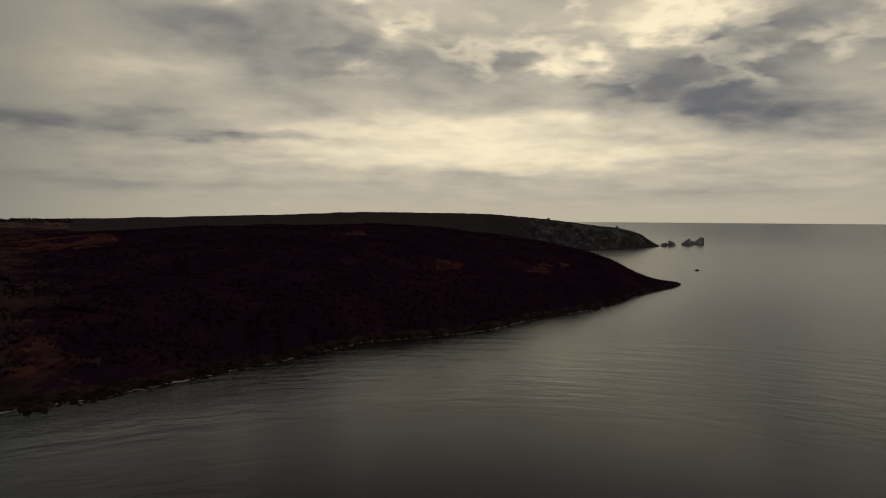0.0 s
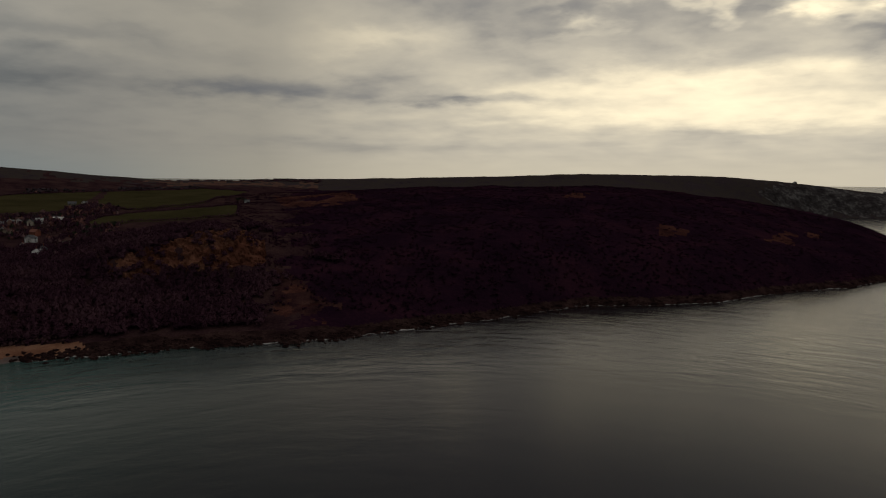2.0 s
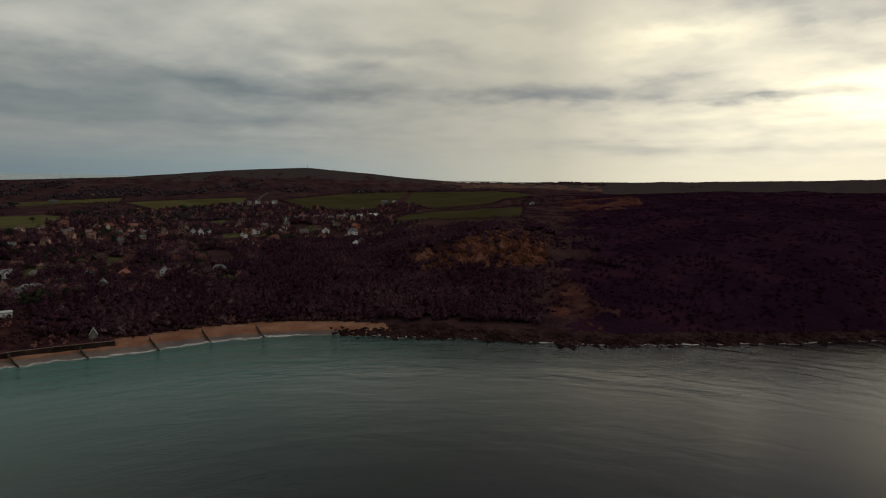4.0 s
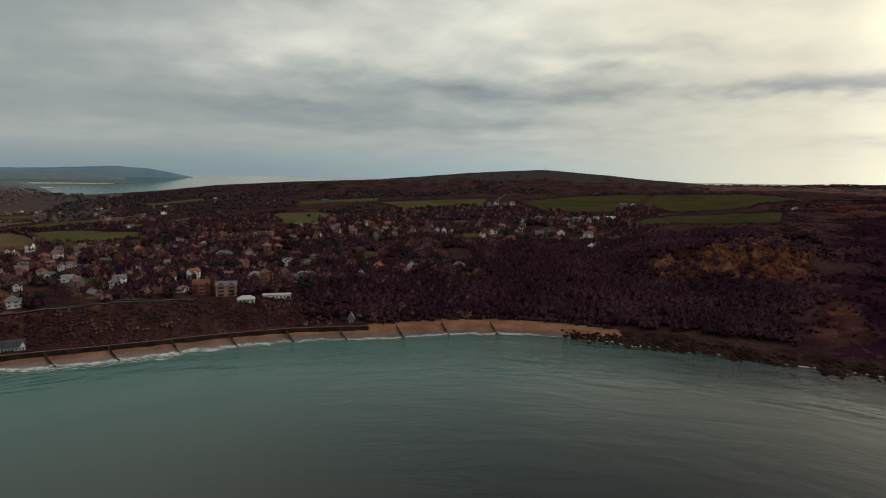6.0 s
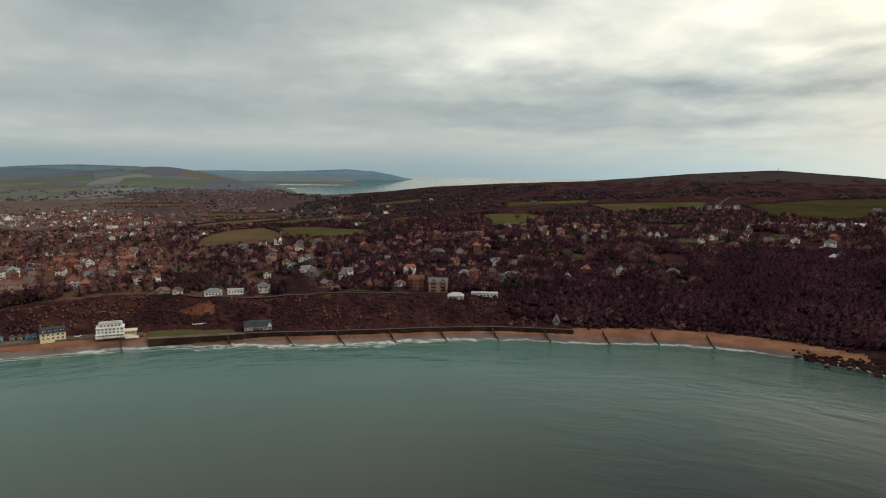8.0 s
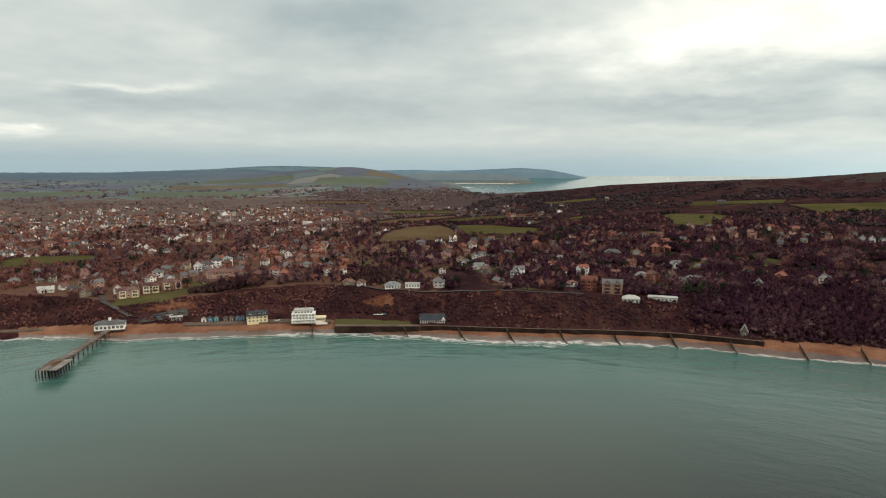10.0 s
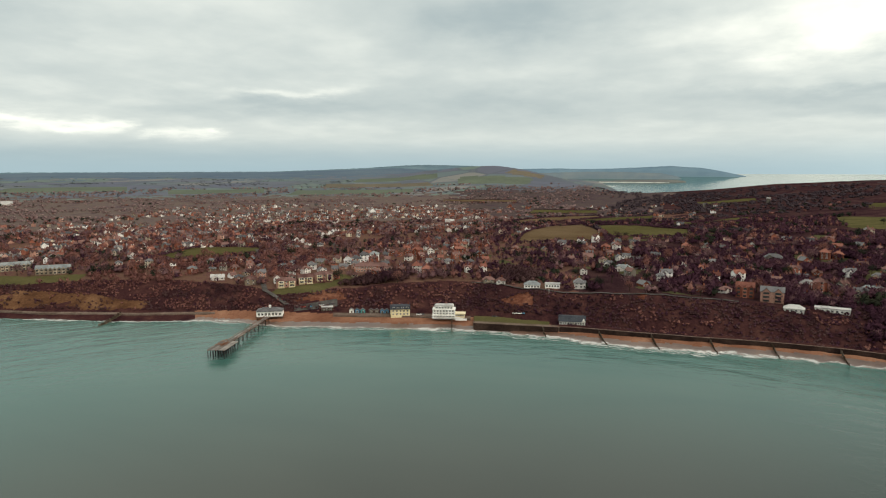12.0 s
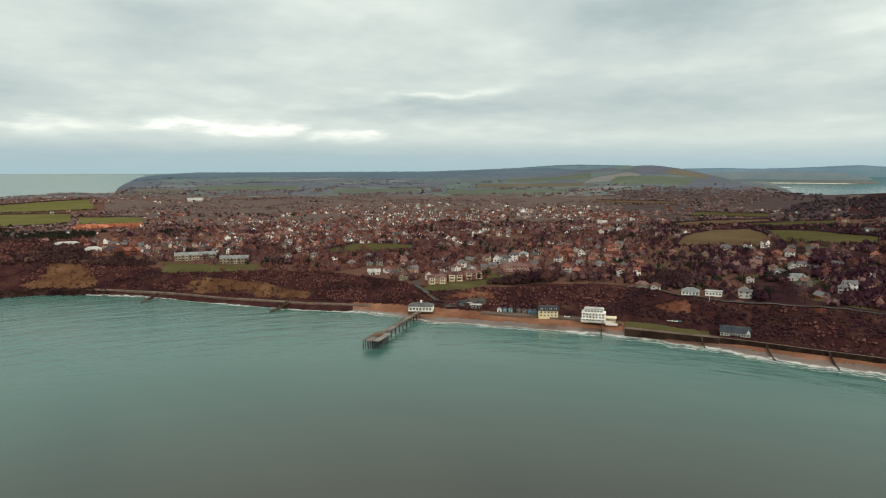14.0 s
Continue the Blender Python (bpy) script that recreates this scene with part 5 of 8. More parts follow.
def tree_meshes(seed, material):
    g = np.random.default_rng(seed)
    bm = bmesh.new()
    hub = Vector((0, 0, 3.2))
    def limb(a, b, ra, rb):
        d = (b - a).normalized()
        u = d.orthogonal().normalized()
        w = d.cross(u)
        ring = []
        for p, q in ((a, ra), (b, rb)):
            ring.append([bm.verts.new(p + (u * math.cos(t) + w * math.sin(t)) * q) for t in (0, 1.257, 2.513, 3.77, 5.027)])
        for i in range(5):
            bm.faces.new((ring[0][i], ring[0][(i + 1) % 5], ring[1][(i + 1) % 5], ring[1][i]))
    limb(Vector((0, 0, -0.6)), hub, 0.32, 0.22)
    tips = []
    for i in range(7):
        t = i * 0.9 + g.uniform(-0.3, 0.3)
        tip = hub + Vector((math.cos(t) * g.uniform(1.2, 2.8), math.sin(t) * g.uniform(1.2, 2.8), g.uniform(1.5, 4.6)))
        limb(hub + Vector((0, 0, g.uniform(-0.6, 0.2))), tip, 0.14, 0.03)
        tips.append(tip)
    trunk = bpy.data.meshes.new("trunk")
    bm.to_mesh(trunk)
    bm.free()
    trunk.materials.append(BARK)
    v = []
    for tip in tips:
        for _ in range(34):
            c = np.array(tip) + g.normal(0, 1, 3) * (1.25, 1.25, 1.0)
            o = g.normal(0, 1, 3) + (0, 0, 0.7)
            o /= np.linalg.norm(o)
            s = np.cross(o, g.normal(0, 1, 3))
            s /= np.linalg.norm(s)
            q = g.uniform(0.5, 1.1)
            v += [c - o * q * 0.6 - s * q * 0.25, c - o * q * 0.3 + s * q * 0.35, c + o * q * 0.8]
    v = np.array(v)
    crown = mesh_from("crown", v, np.arange(len(v)).reshape(-1, 3), [material], smooth_faces=False)
    return trunk, crown


def plant_trees():
    """Single trees that stand clear along the village road and at the field edges."""
    kinds = []
    for i, (mat, label) in enumerate(((TWIGS, "grey-brown leafless tree standing in a garden"), (RUSSET, "russet leafless tree standing in a garden"), (DARK_TWIGS, "dark leafless tree on the bank"), (EVERGREEN, "dark evergreen tree beside the houses"))):
        trunk, crown = tree_meshes(80 + i, mat)
        root = tagged(new("tree"), label, "tree", "trees of the village")
        for nm, me in (("trunk", trunk), ("crown", crown)):
            new(nm, me).parent = root
        kinds.append(root)
    g = np.random.default_rng(91)
    az, r = scatter(2600, 60, 152, 515, 900, 92)
    keep = on_land(az, r, 12) & ~in_any_field(az, r) & free_of_houses(az, r, 9) & (r > np.interp(az, keys_az, node_r[:, 3]) + 6)
    az, r = az[keep][:190], r[keep][:190]
    spots = list(zip(az, r, g.choice(4, len(az), p=[0.36, 0.32, 0.12, 0.20])))
    spots += [(36.9, 1040, 3), (36.4, 1046, 3), (76.6, 1100, 3), (120.5, 588, 3), (133.5, 770, 3), (146.0, 890, 3), (137.5, 1480, 3)]
    used = set()
    for a, d, k in spots:
        k = int(k)
        size = g.uniform(0.85, 1.5) if k < 3 else g.uniform(0.9, 1.35)
        x, y = plan_xy(a, d)
        m = pose(float(x), float(y), float(ground_z(a, d)), 0, 0, g.uniform(0, 360))
        if k in used:
            ob = copy_thing(kinds[k], m)
        else:
            used.add(k)
            ob = kinds[k]
            ob.matrix_basis = m
        ob.scale = (size, size, size * g.uniform(0.9, 1.15))

# ---- where the houses stand ----
HOUSES = []          # bearing, distance, width, depth, storeys, roof, wall, turn


def free_of_houses(az, r, gap):
    """Whether places keep clear of every house."""
    x, y = plan_xy(az, r)
    ok = np.ones(np.shape(az), bool)
    for h in HOUSES:
        hx, hy = plan_xy(h[0], h[1])
        ok &= (x - hx) ** 2 + (y - hy) ** 2 > (gap + 0.32 * h[2]) ** 2
    return ok


def spot(az, r, w, d=8.0, storeys=2, wall="white", roof="slate", turn=0, made=False):
    HOUSES.append((az, r, w if made else 0.76 * w, d if made else 0.78 * d, storeys, roof, wall, turn, made))


# the larger buildings, built one by one further down
for a, r0, w in ((110.9, 499, 24), (115.0, 512, 18), (99.47, 482, 24), (126.46, 532, 22), (124.7, 586, 22), (122.2, 596, 22), (145.7, 750, 52), (142.6, 710, 34),
                 (83.7, 536, 26), (85.6, 540, 16), (79.4, 532, 24), (82.0, 520, 14), (117.5, 622, 34), (72.9, 494, 8), (118.3, 516, 18), (103.1, 536, 22), (101.3, 534, 17), (155.0, 912, 34), (153.2, 842, 24), (152.0, 848, 20), (150.8, 806, 38)):
    spot(a, r0, w, made=True)
# houses that stand out
spot(130.66, 630, 15, 8, 1, "white", "pale")
spot(128.0, 602, 14, 9, 2, "cream", "brown")
spot(122.8, 650, 10, 9, 2, "white", "slate", 90)
spot(119.6, 664, 12, 9, 2, "white", "pale", 90)
spot(118.9, 670, 12, 9, 2, "white", "slate", 90)
spot(118.2, 676, 9, 9, 3, "white", "slate", 90)
spot(117.3, 684, 11, 9, 3, "white", "copper", 90)
spot(105.9, 548, 10, 8, 1, "white", "brown")
spot(107.0, 552, 12, 8, 1, "cream", "brown")
spot(99.0, 537, 13, 9, 2, "white", "slate", 90)
spot(92.2, 580, 9, 8, 2, "white", "slate", 90)
spot(95.3, 618, 20, 9, 1, "white", "copper")
spot(96.5, 634, 14, 8, 2, "white", "slate")
spot(99.8, 660, 14, 9, 2, "pink", "brown")
spot(98.27, 680, 14, 9, 2, "pink", "brown")
spot(98.1, 744, 13, 9, 2, "brick", "brown")
spot(96.8, 764, 13, 9, 2, "brick", "red")
spot(95.9, 782, 14, 9, 2, "white", "brown")
spot(113.5, 598, 12, 10, 3, "white", "red", 90)
spot(112.6, 590, 10, 9, 2, "pink", "red", 90)
spot(113.4, 708, 16, 10, 3, "brick", "red")
spot(109.5, 706, 11, 9, 3, "brick", "red", 90)
spot(111.0, 720, 14, 9, 2, "pink", "red")
for k in range(16):                                     # an estate of new orange roofs on the edge of the fields
    spot(154.2 - 0.29 * k, 1150 + 26 * (k % 2) + 3.0 * k, 17, 12, 2, ("brick", "pink", "brick", "white")[k % 4], "orange", 24 * ((k * 5) % 4) - 30)
spot(140.9, 1226, 12, 9, 2, "yellow", "brown")
spot(145.5, 2112, 60, 20, 2, "white", "pale")
spot(117.1, 1630, 48, 16, 1, "white", "pale")
spot(110.5, 1220, 22, 9, 2, "white", "pale")
spot(81.2, 594, 16, 9, 2, "white", "pale")
spot(80.4, 582, 11, 9, 4, "brick", "brown", 90)
spot(76.9, 618, 20, 8, 1, "white", "copper")
spot(72.1, 592, 15, 10, 2, "stone", "slate", 90)
spot(73.1, 642, 10, 8, 2, "white", "slate", 90)
spot(70.5, 638, 14, 9, 2, "brick", "red")
spot(68.5, 632, 14, 9, 2, "brick", "brown")
spot(67.6, 640, 12, 9, 2, "white", "slate", 90)
spot(63.3, 640, 16, 10, 2, "cream", "slate")
spot(80.2, 754, 15, 10, 3, "brick", "red", 90)
spot(79.3, 760, 12, 9, 2, "brick", "red")
spot(86.1, 772, 14, 10, 3, "brick", "red", 90)
spot(83.7, 708, 20, 9, 3, "stone", "slate")
spot(65.3, 868, 9, 9, 2, "white", "slate", 90)
spot(64.7, 868, 9, 9, 2, "white", "slate", 90)
spot(64.1, 868, 9, 9, 2, "white", "slate", 90)
spot(60.3, 860, 14, 9, 2, "white", "brown")
spot(52.0, 830, 16, 9, 2, "white", "slate")
spot(49.6, 788, 14, 9, 2, "cream", "brown")
spot(51.7, 742, 12, 9, 2, "white", "pale", 90)
spot(51.3, 760, 10, 9, 2, "white", "slate")
spot(50.15, 1010, 16, 10, 1, "white", "white")
for k in range(11):
    spot(57.6 - 0.62 * k, 968 + 14 * ((k * 7) % 3), 11, 8, 2, ("white", "stone", "pink", "white", "cream")[k % 5], ("slate", "pale", "brown")[k % 3], 90 * (k % 2))
for k in range(5):
    spot(61.5 - 0.7 * k, 1240 + 25 * (k % 3), 13, 8, 2, ("white", "stone")[k % 2], "slate", 90 * (k % 2))
spot(49.2, 1250, 16, 9, 2, "stone", "slate")
spot(48.4, 1258, 14, 9, 2, "white", "slate", 90)
spot(36.2, 1046, 10, 8, 1, "white", "slate")
spot(75.2, 1484, 20, 10, 2, "stone", "slate")
spot(89.0, 1650, 8, 8, 4, "stone", "slate")
spot(90.8, 1100, 14, 9, 2, "white", "slate")
spot(84.3, 1650, 10, 10, 5, "stone", "pale")


def fill_streets():
    """The rest of the village and the town, in rows along their roads."""
    g = np.random.default_rng(17)
    def area(n, az0, az1, r0, r1, gap, walls, roofs, seed, cut, poly=None):
        az, r = scatter(n, az0, az1, r0, r1, seed)
        # rows: houses draw up to lines about 42 m apart
        x, y = plan_xy(az, r)
        r = r + (np.round(r / 42 + 0.8 * fbm(x / 260, y / 260, 2, 9)) * 42 - r) * 0.6
        ok = masked(az, r, seed + 5, 120, cut(az)) & ~in_any_field(az, r) & (ground_z(az, r) > 6)
        ok &= r > np.interp(az, keys_az, node_r[:, 3]) + 16
        if poly:
            ok &= inside(poly, az, r)
        grid = {}
        for h in HOUSES:
            hx, hy = plan_xy(h[0], h[1])
            grid.setdefault((int(hx // 40), int(hy // 40)), []).append((hx, hy, gap + 0.4 * max(0, h[2] - 12)))
        for a, d in zip(az[ok], r[ok]):
            px, py = plan_xy(a, d)
            cx, cy = int(px // 40), int(py // 40)
            near = [q for i in (-1, 0, 1) for j in (-1, 0, 1) for q in grid.get((cx + i, cy + j), ())]
            if any((px - q[0]) ** 2 + (py - q[1]) ** 2 < q[2] ** 2 for q in near):
                continue
            w, deep = (g.uniform(5.4, 8.8), g.uniform(4.8, 6.4)) if a > 107 else (g.uniform(6.0, 10.8), g.uniform(5.4, 7.2))
            HOUSES.append((float(a), float(d), w, deep, int(g.choice([1, 2, 3], p=[.52, .46, .02])), str(g.choice(roofs)), str(g.choice(walls)), float(g.choice([0, 0, 90]) + g.normal(0, 20)), False))
            grid.setdefault((cx, cy), []).append((px, py, gap))
    walls = ["white", "pink", "cream", "brick", "brick", "stone", "white", "pink"]
    roofs = ["brown", "red", "slate", "brown", "brown", "slate", "brown"]
    area(2600, 62, 107, 535, 760, 17, walls, roofs, 301, lambda a: np.interp(a, [62, 74, 82, 107], [0.30, 0.12, -0.05, -0.08]))
    area(1500, 62, 106, 760, 1010, 19, walls, roofs, 302, lambda a: np.interp(a, [62, 84, 106], [0.12, 0.05, -0.05]))
    area(260, 49, 62, 720, 960, 26, walls, roofs, 303, lambda a: 0.0 * a)
    area(12000, 107, 146, 600, 1000, 11.5, walls + ["white", "brick"], roofs + ["red", "brown"], 304, lambda a: 0.0 * a - 0.14, TOWN)
    area(24000, 107, 146, 1000, 1600, 12.5, walls + ["white", "brick"], roofs + ["brown"], 305, lambda a: 0.0 * a - 0.10, TOWN)
    area(9000, 107, 146, 1600, 2200, 16, walls, roofs + ["pale"], 306, lambda a: 0.0 * a - 0.12, TOWN)
    area(900, 137, 151, 850, 1500, 21, walls, roofs + ["red", "red"], 310, lambda a: 0.0 * a + 0.12)
    area(2600, 142, 154.0, 775, 960, 14, walls + ["white"], roofs, 311, lambda a: 0.0 * a - 0.02)
    area(420, 148, 156.5, 950, 1250, 22, walls, roofs + ["red"], 307, lambda a: 0.0 * a + 0.0)
    area(300, 88, 107, 1250, 1850, 32, walls, roofs, 308, lambda a: 0.0 * a + 0.1)
    area(240, 146, 157, 1500, 2350, 28, walls, roofs, 309, lambda a: 0.0 * a + 0.0)

# ---- buildings ----
WALLS = {"white": WEATHERED, "cream": DULL_CREAM, "pink": PINK, "brick": BRICK, "stone": STONE, "yellow": YELLOW}
ROOFS = {"slate": SLATE, "brown": TILE_BROWN, "red": TILE_RED, "pale": LEAD, "copper": COPPER, "white": WHITE, "orange": TILE_ORANGE}
WALL_WORDS = {"white": "white-rendered", "cream": "cream-rendered", "pink": "pale brick", "brick": "red brick", "stone": "grey stone", "yellow": "yellow-rendered"}
ROOF_WORDS = {"slate": "dark slate roof", "brown": "brown tiled roof", "red": "red tiled roof", "pale": "pale grey roof", "copper": "blue-green roof", "white": "white roof", "orange": "new orange tiled roof"}


def box(bm, x0, x1, y0, y1, z0, z1, mat=0):
    v = [bm.verts.new(p) for p in ((x0, y0, z0), (x1, y0, z0), (x1, y1, z0), (x0, y1, z0), (x0, y0, z1), (x1, y0, z1), (x1, y1, z1), (x0, y1, z1))]
    for f in ((3, 2, 1, 0), (4, 5, 6, 7), (0, 1, 5, 4), (1, 2, 6, 5), (2, 3, 7, 6), (3, 0, 4, 7)):
        bm.faces.new([v[i] for i in f]).material_index = mat
    return v


def prism(bm, outline, y0, y1, mat=0):
    """An outline in x and z, drawn out along y."""
    a = [bm.verts.new((x, y0, z)) for x, z in outline]
    b = [bm.verts.new((x, y1, z)) for x, z in outline]
    n = len(outline)
    bm.faces.new(a).material_index = mat
    bm.faces.new(b[::-1]).material_index = mat
    for i in range(n):
        bm.faces.new((a[i], b[i], b[(i + 1) % n], a[(i + 1) % n])).material_index = mat


def swap_xy(bm, start):
    """Turn what was added after `start` vertices by a quarter."""
    bm.verts.ensure_lookup_table()
    for v in bm.verts[start:]:
        v.co = Vector((v.co.y, -v.co.x, v.co.z))


def mesh_of(name, bm, *materials):
    bmesh.ops.recalc_face_normals(bm, faces=bm.faces[:])
    me = bpy.data.meshes.new(name)
    bm.to_mesh(me)
    bm.free()
    for m in materials:
        me.materials.append(m)
    return me


def part(name, me, parent, m=None, label=""):
    ob = new(name, me)
    ob.parent = parent
    if m is not None:
        ob.matrix_basis = m
    return tagged(ob, label) if label else ob


def make_window():
    frame_bm, pane_bm = bmesh.new(), bmesh.new()
    box(frame_bm, -0.5, 0.5, -0.10, 0.05, 0, 1)
    box(frame_bm, -0.03, 0.03, -0.14, -0.10, 0.07, 0.93)
    box(pane_bm, -0.43, 0.43, -0.125, -0.08, 0.07, 0.93)
    return mesh_of("window", frame_bm, WHITE), mesh_of("pane", pane_bm, PANE)


def make_door():
    bm = bmesh.new()
    box(bm, -0.5, 0.5, -0.12, 0.05, 0, 1, 0)
    box(bm, -0.40, 0.40, -0.16, -0.10, 0.0, 0.93, 1)
    return mesh_of("door", bm, WHITE, TIMBER)


(WINDOW, GLASS), DOOR = make_window(), make_door()


def window(root, m):
    ob = part("window", WINDOW, root, m)
    part("pane", GLASS, ob)



def gable_walls(w, d, h, rise):
    bm = bmesh.new()
    prism(bm, ((-d / 2, -1.5), (d / 2, -1.5), (d / 2, h), (0, h + rise), (-d / 2, h)), -w / 2, w / 2)
    swap_xy(bm, 0)
    return bm


def gable_roof(w, d, h, rise, over=0.45, thick=0.22):
    bm = bmesh.new()
    e = over * rise / (d / 2)
    prism(bm, ((-d / 2 - over, h - e), (0, h + rise), (d / 2 + over, h - e), (d / 2 + over, h - e + thick), (0, h + rise + thick), (-d / 2 - over, h - e + thick)), -w / 2 - over, w / 2 + over)
    swap_xy(bm, 0)
    return bm


def hip_roof(bm, w, d, h, rise, over=0.5, mat=0):
    w, d = w + 2 * over, d + 2 * over
    run = min(w, d) / 2
    base = [bm.verts.new((x, y, z)) for z in (h - 0.25, h) for x, y in ((-w / 2, -d / 2), (w / 2, -d / 2), (w / 2, d / 2), (-w / 2, d / 2))]
    if w >= d:
        r = [bm.verts.new((-w / 2 + run, 0, h + rise)), bm.verts.new((w / 2 - run + 0.01, 0, h + rise))]
        faces = [(base[4], base[5], r[1], r[0]), (base[5], base[6], r[1]), (base[6], base[7], r[0], r[1]), (base[7], base[4], r[0])]
    else:
        r = [bm.verts.new((0, -d / 2 + run, h + rise)), bm.verts.new((0, d / 2 - run, h + rise))]
        faces = [(base[4], base[5], r[0]), (base[5], base[6], r[1], r[0]), (base[6], base[7], r[1]), (base[7], base[4], r[0], r[1])]
    faces += [tuple(base[i] for i in q) for q in ((3, 2, 1, 0), (0, 1, 5, 4), (1, 2, 6, 5), (2, 3, 7, 6), (3, 0, 4, 7))]
    for f in faces:
        bm.faces.new(f).material_index = mat


CACHE = {}


def chimney_mesh(wall):
    if wall not in CACHE:
        bm = bmesh.new()
        box(bm, -0.45, 0.45, -0.35, 0.35, -1.6, 1.2, 0)
        box(bm, -0.53, 0.53, -0.43, 0.43, 1.2, 1.35, 0)
        for x in (-0.2, 0.2):
            box(bm, x - 0.12, x + 0.12, -0.12, 0.12, 1.35, 1.7, 1)
        CACHE[wall] = mesh_of("chimney", bm, BRICK if wall != "stone" else STONE, TILE_RED)
    return CACHE[wall]


def site(az, r, turn=0.0, lift=0.0):
    x, y = plan_xy(az, r)
    return pose(float(x), float(y), float(ground_z(az, r)) + lift, 0, 0, az + turn)


def stand(az, r, w, d):
    """The lowest ground under a building's front, so that it sits in its slope."""
    half = math.degrees(w / 2 / r)
    return min(float(ground_z(a, q)) for a in (az - half, az, az + half) for q in (r - d / 2, r, r + d / 2))


def house(az, r, w, d, storeys, roof, wall, turn):
    w, d = round(w / 2) * 2.0, round(d / 2) * 2.0
    h, rise = 2.35 * storeys + 0.1, d * 0.44
    hipped = int(az * 50) % 5 < 2                       # some roofs are hipped at both ends
    key = (w, d, storeys, wall, roof, hipped)
    if key not in CACHE:
        if hipped:
            body, top = bmesh.new(), bmesh.new()
            box(body, -w / 2, w / 2, -d / 2, d / 2, -1.5, h)
            hip_roof(top, w, d, h, rise, 0.6)
        else:
            body, top = gable_walls(w, d, h, rise), gable_roof(w, d, h, rise)
        CACHE[key] = (mesh_of("wall", body, WALLS[wall]), mesh_of("roof", top, ROOFS[roof]))
    walls, cover = CACHE[key]
    size = "bungalow" if storeys == 1 else "two-storey house" if storeys == 2 else "tall house"
    facing = "gable end towards the sea" if abs(turn % 180 - 90) < 45 else "long front towards the sea"
    root = tagged(new("house"), f"{WALL_WORDS[wall]} {size}, {ROOF_WORDS[roof]}, {facing}", "house", "houses of the village")
    m = site(az, r, turn)
    root.matrix_basis = m
    part("wall", walls, root)
    part("roof", cover, root)
    wing, wx, ww = storeys > 1 or w > 7, -w * 0.2, max(3.0, w * 0.42)
    if wing:                                            # a cross wing with its own gable
        if key + ("wing",) not in CACHE:
            a, b = bmesh.new(), bmesh.new()
            up, y0 = ww * 0.42, -d / 2 - 1.5
            prism(a, ((-ww / 2, -1.5), (ww / 2, -1.5), (ww / 2, h - 0.1), (0, h + up - 0.1), (-ww / 2, h - 0.1)), y0, -d / 2 + 0.2)
            e = 0.84 * 0.35
            prism(b, ((-ww / 2 - 0.35, h - e - 0.1), (0, h + up - 0.1), (ww / 2 + 0.35, h - e - 0.1), (ww / 2 + 0.35, h - e + 0.1), (0, h + up + 0.1), (-ww / 2 - 0.35, h - e + 0.1)), y0 - 0.35, -0.3)
            CACHE[key + ("wing",)] = (mesh_of("wing", a, WALLS[wall]), mesh_of("wing_roof", b, ROOFS[roof]))
        a, b = CACHE[key + ("wing",)]
        part("wing", a, root, pose(wx, 0, 0))
        part("wing_roof", b, root, pose(wx, 0, 0))
    part("chimney", chimney_mesh(wall), root, pose(w * (0.12 if hipped else 0.3), 0, h + rise + 0.2))
    if (wall == "stone" or storeys > 1) and not hipped:
        part("chimney", chimney_mesh(wall), root, pose(-w * 0.34, 0, h + rise + 0.2))
    gable_side = abs(turn % 180 - 90) < 45
    bays = 2 if w < 11 else 3
    for s in range(storeys):
        if gable_side:
            sx = 1 if math.cos(radians(turn - 90)) < 0 else -1
            for y in (-d * 0.24, d * 0.24):
                window(root, pose(sx * w / 2, y, 0.95 + 2.35 * s, 0, 0, 90 * sx) @ Matrix.Diagonal((1.7, 1, 1.35, 1)))
        else:
            for b in range(bays):
                x = (b + 0.5) / bays * w - w / 2
                y = -d / 2
                if wing and abs(x - wx) < ww / 2 + 0.9:
                    x, y = wx, y - 1.5
                if s == 0 and b == bays // 2:
                    part("door", DOOR, root, pose(x, y, 0.0) @ Matrix.Diagonal((1.1, 1, 2.1, 1)))
                else:
                    window(root, pose(x, y, 0.95 + 2.35 * s) @ Matrix.Diagonal((1.7, 1, 1.35, 1)))
    return root


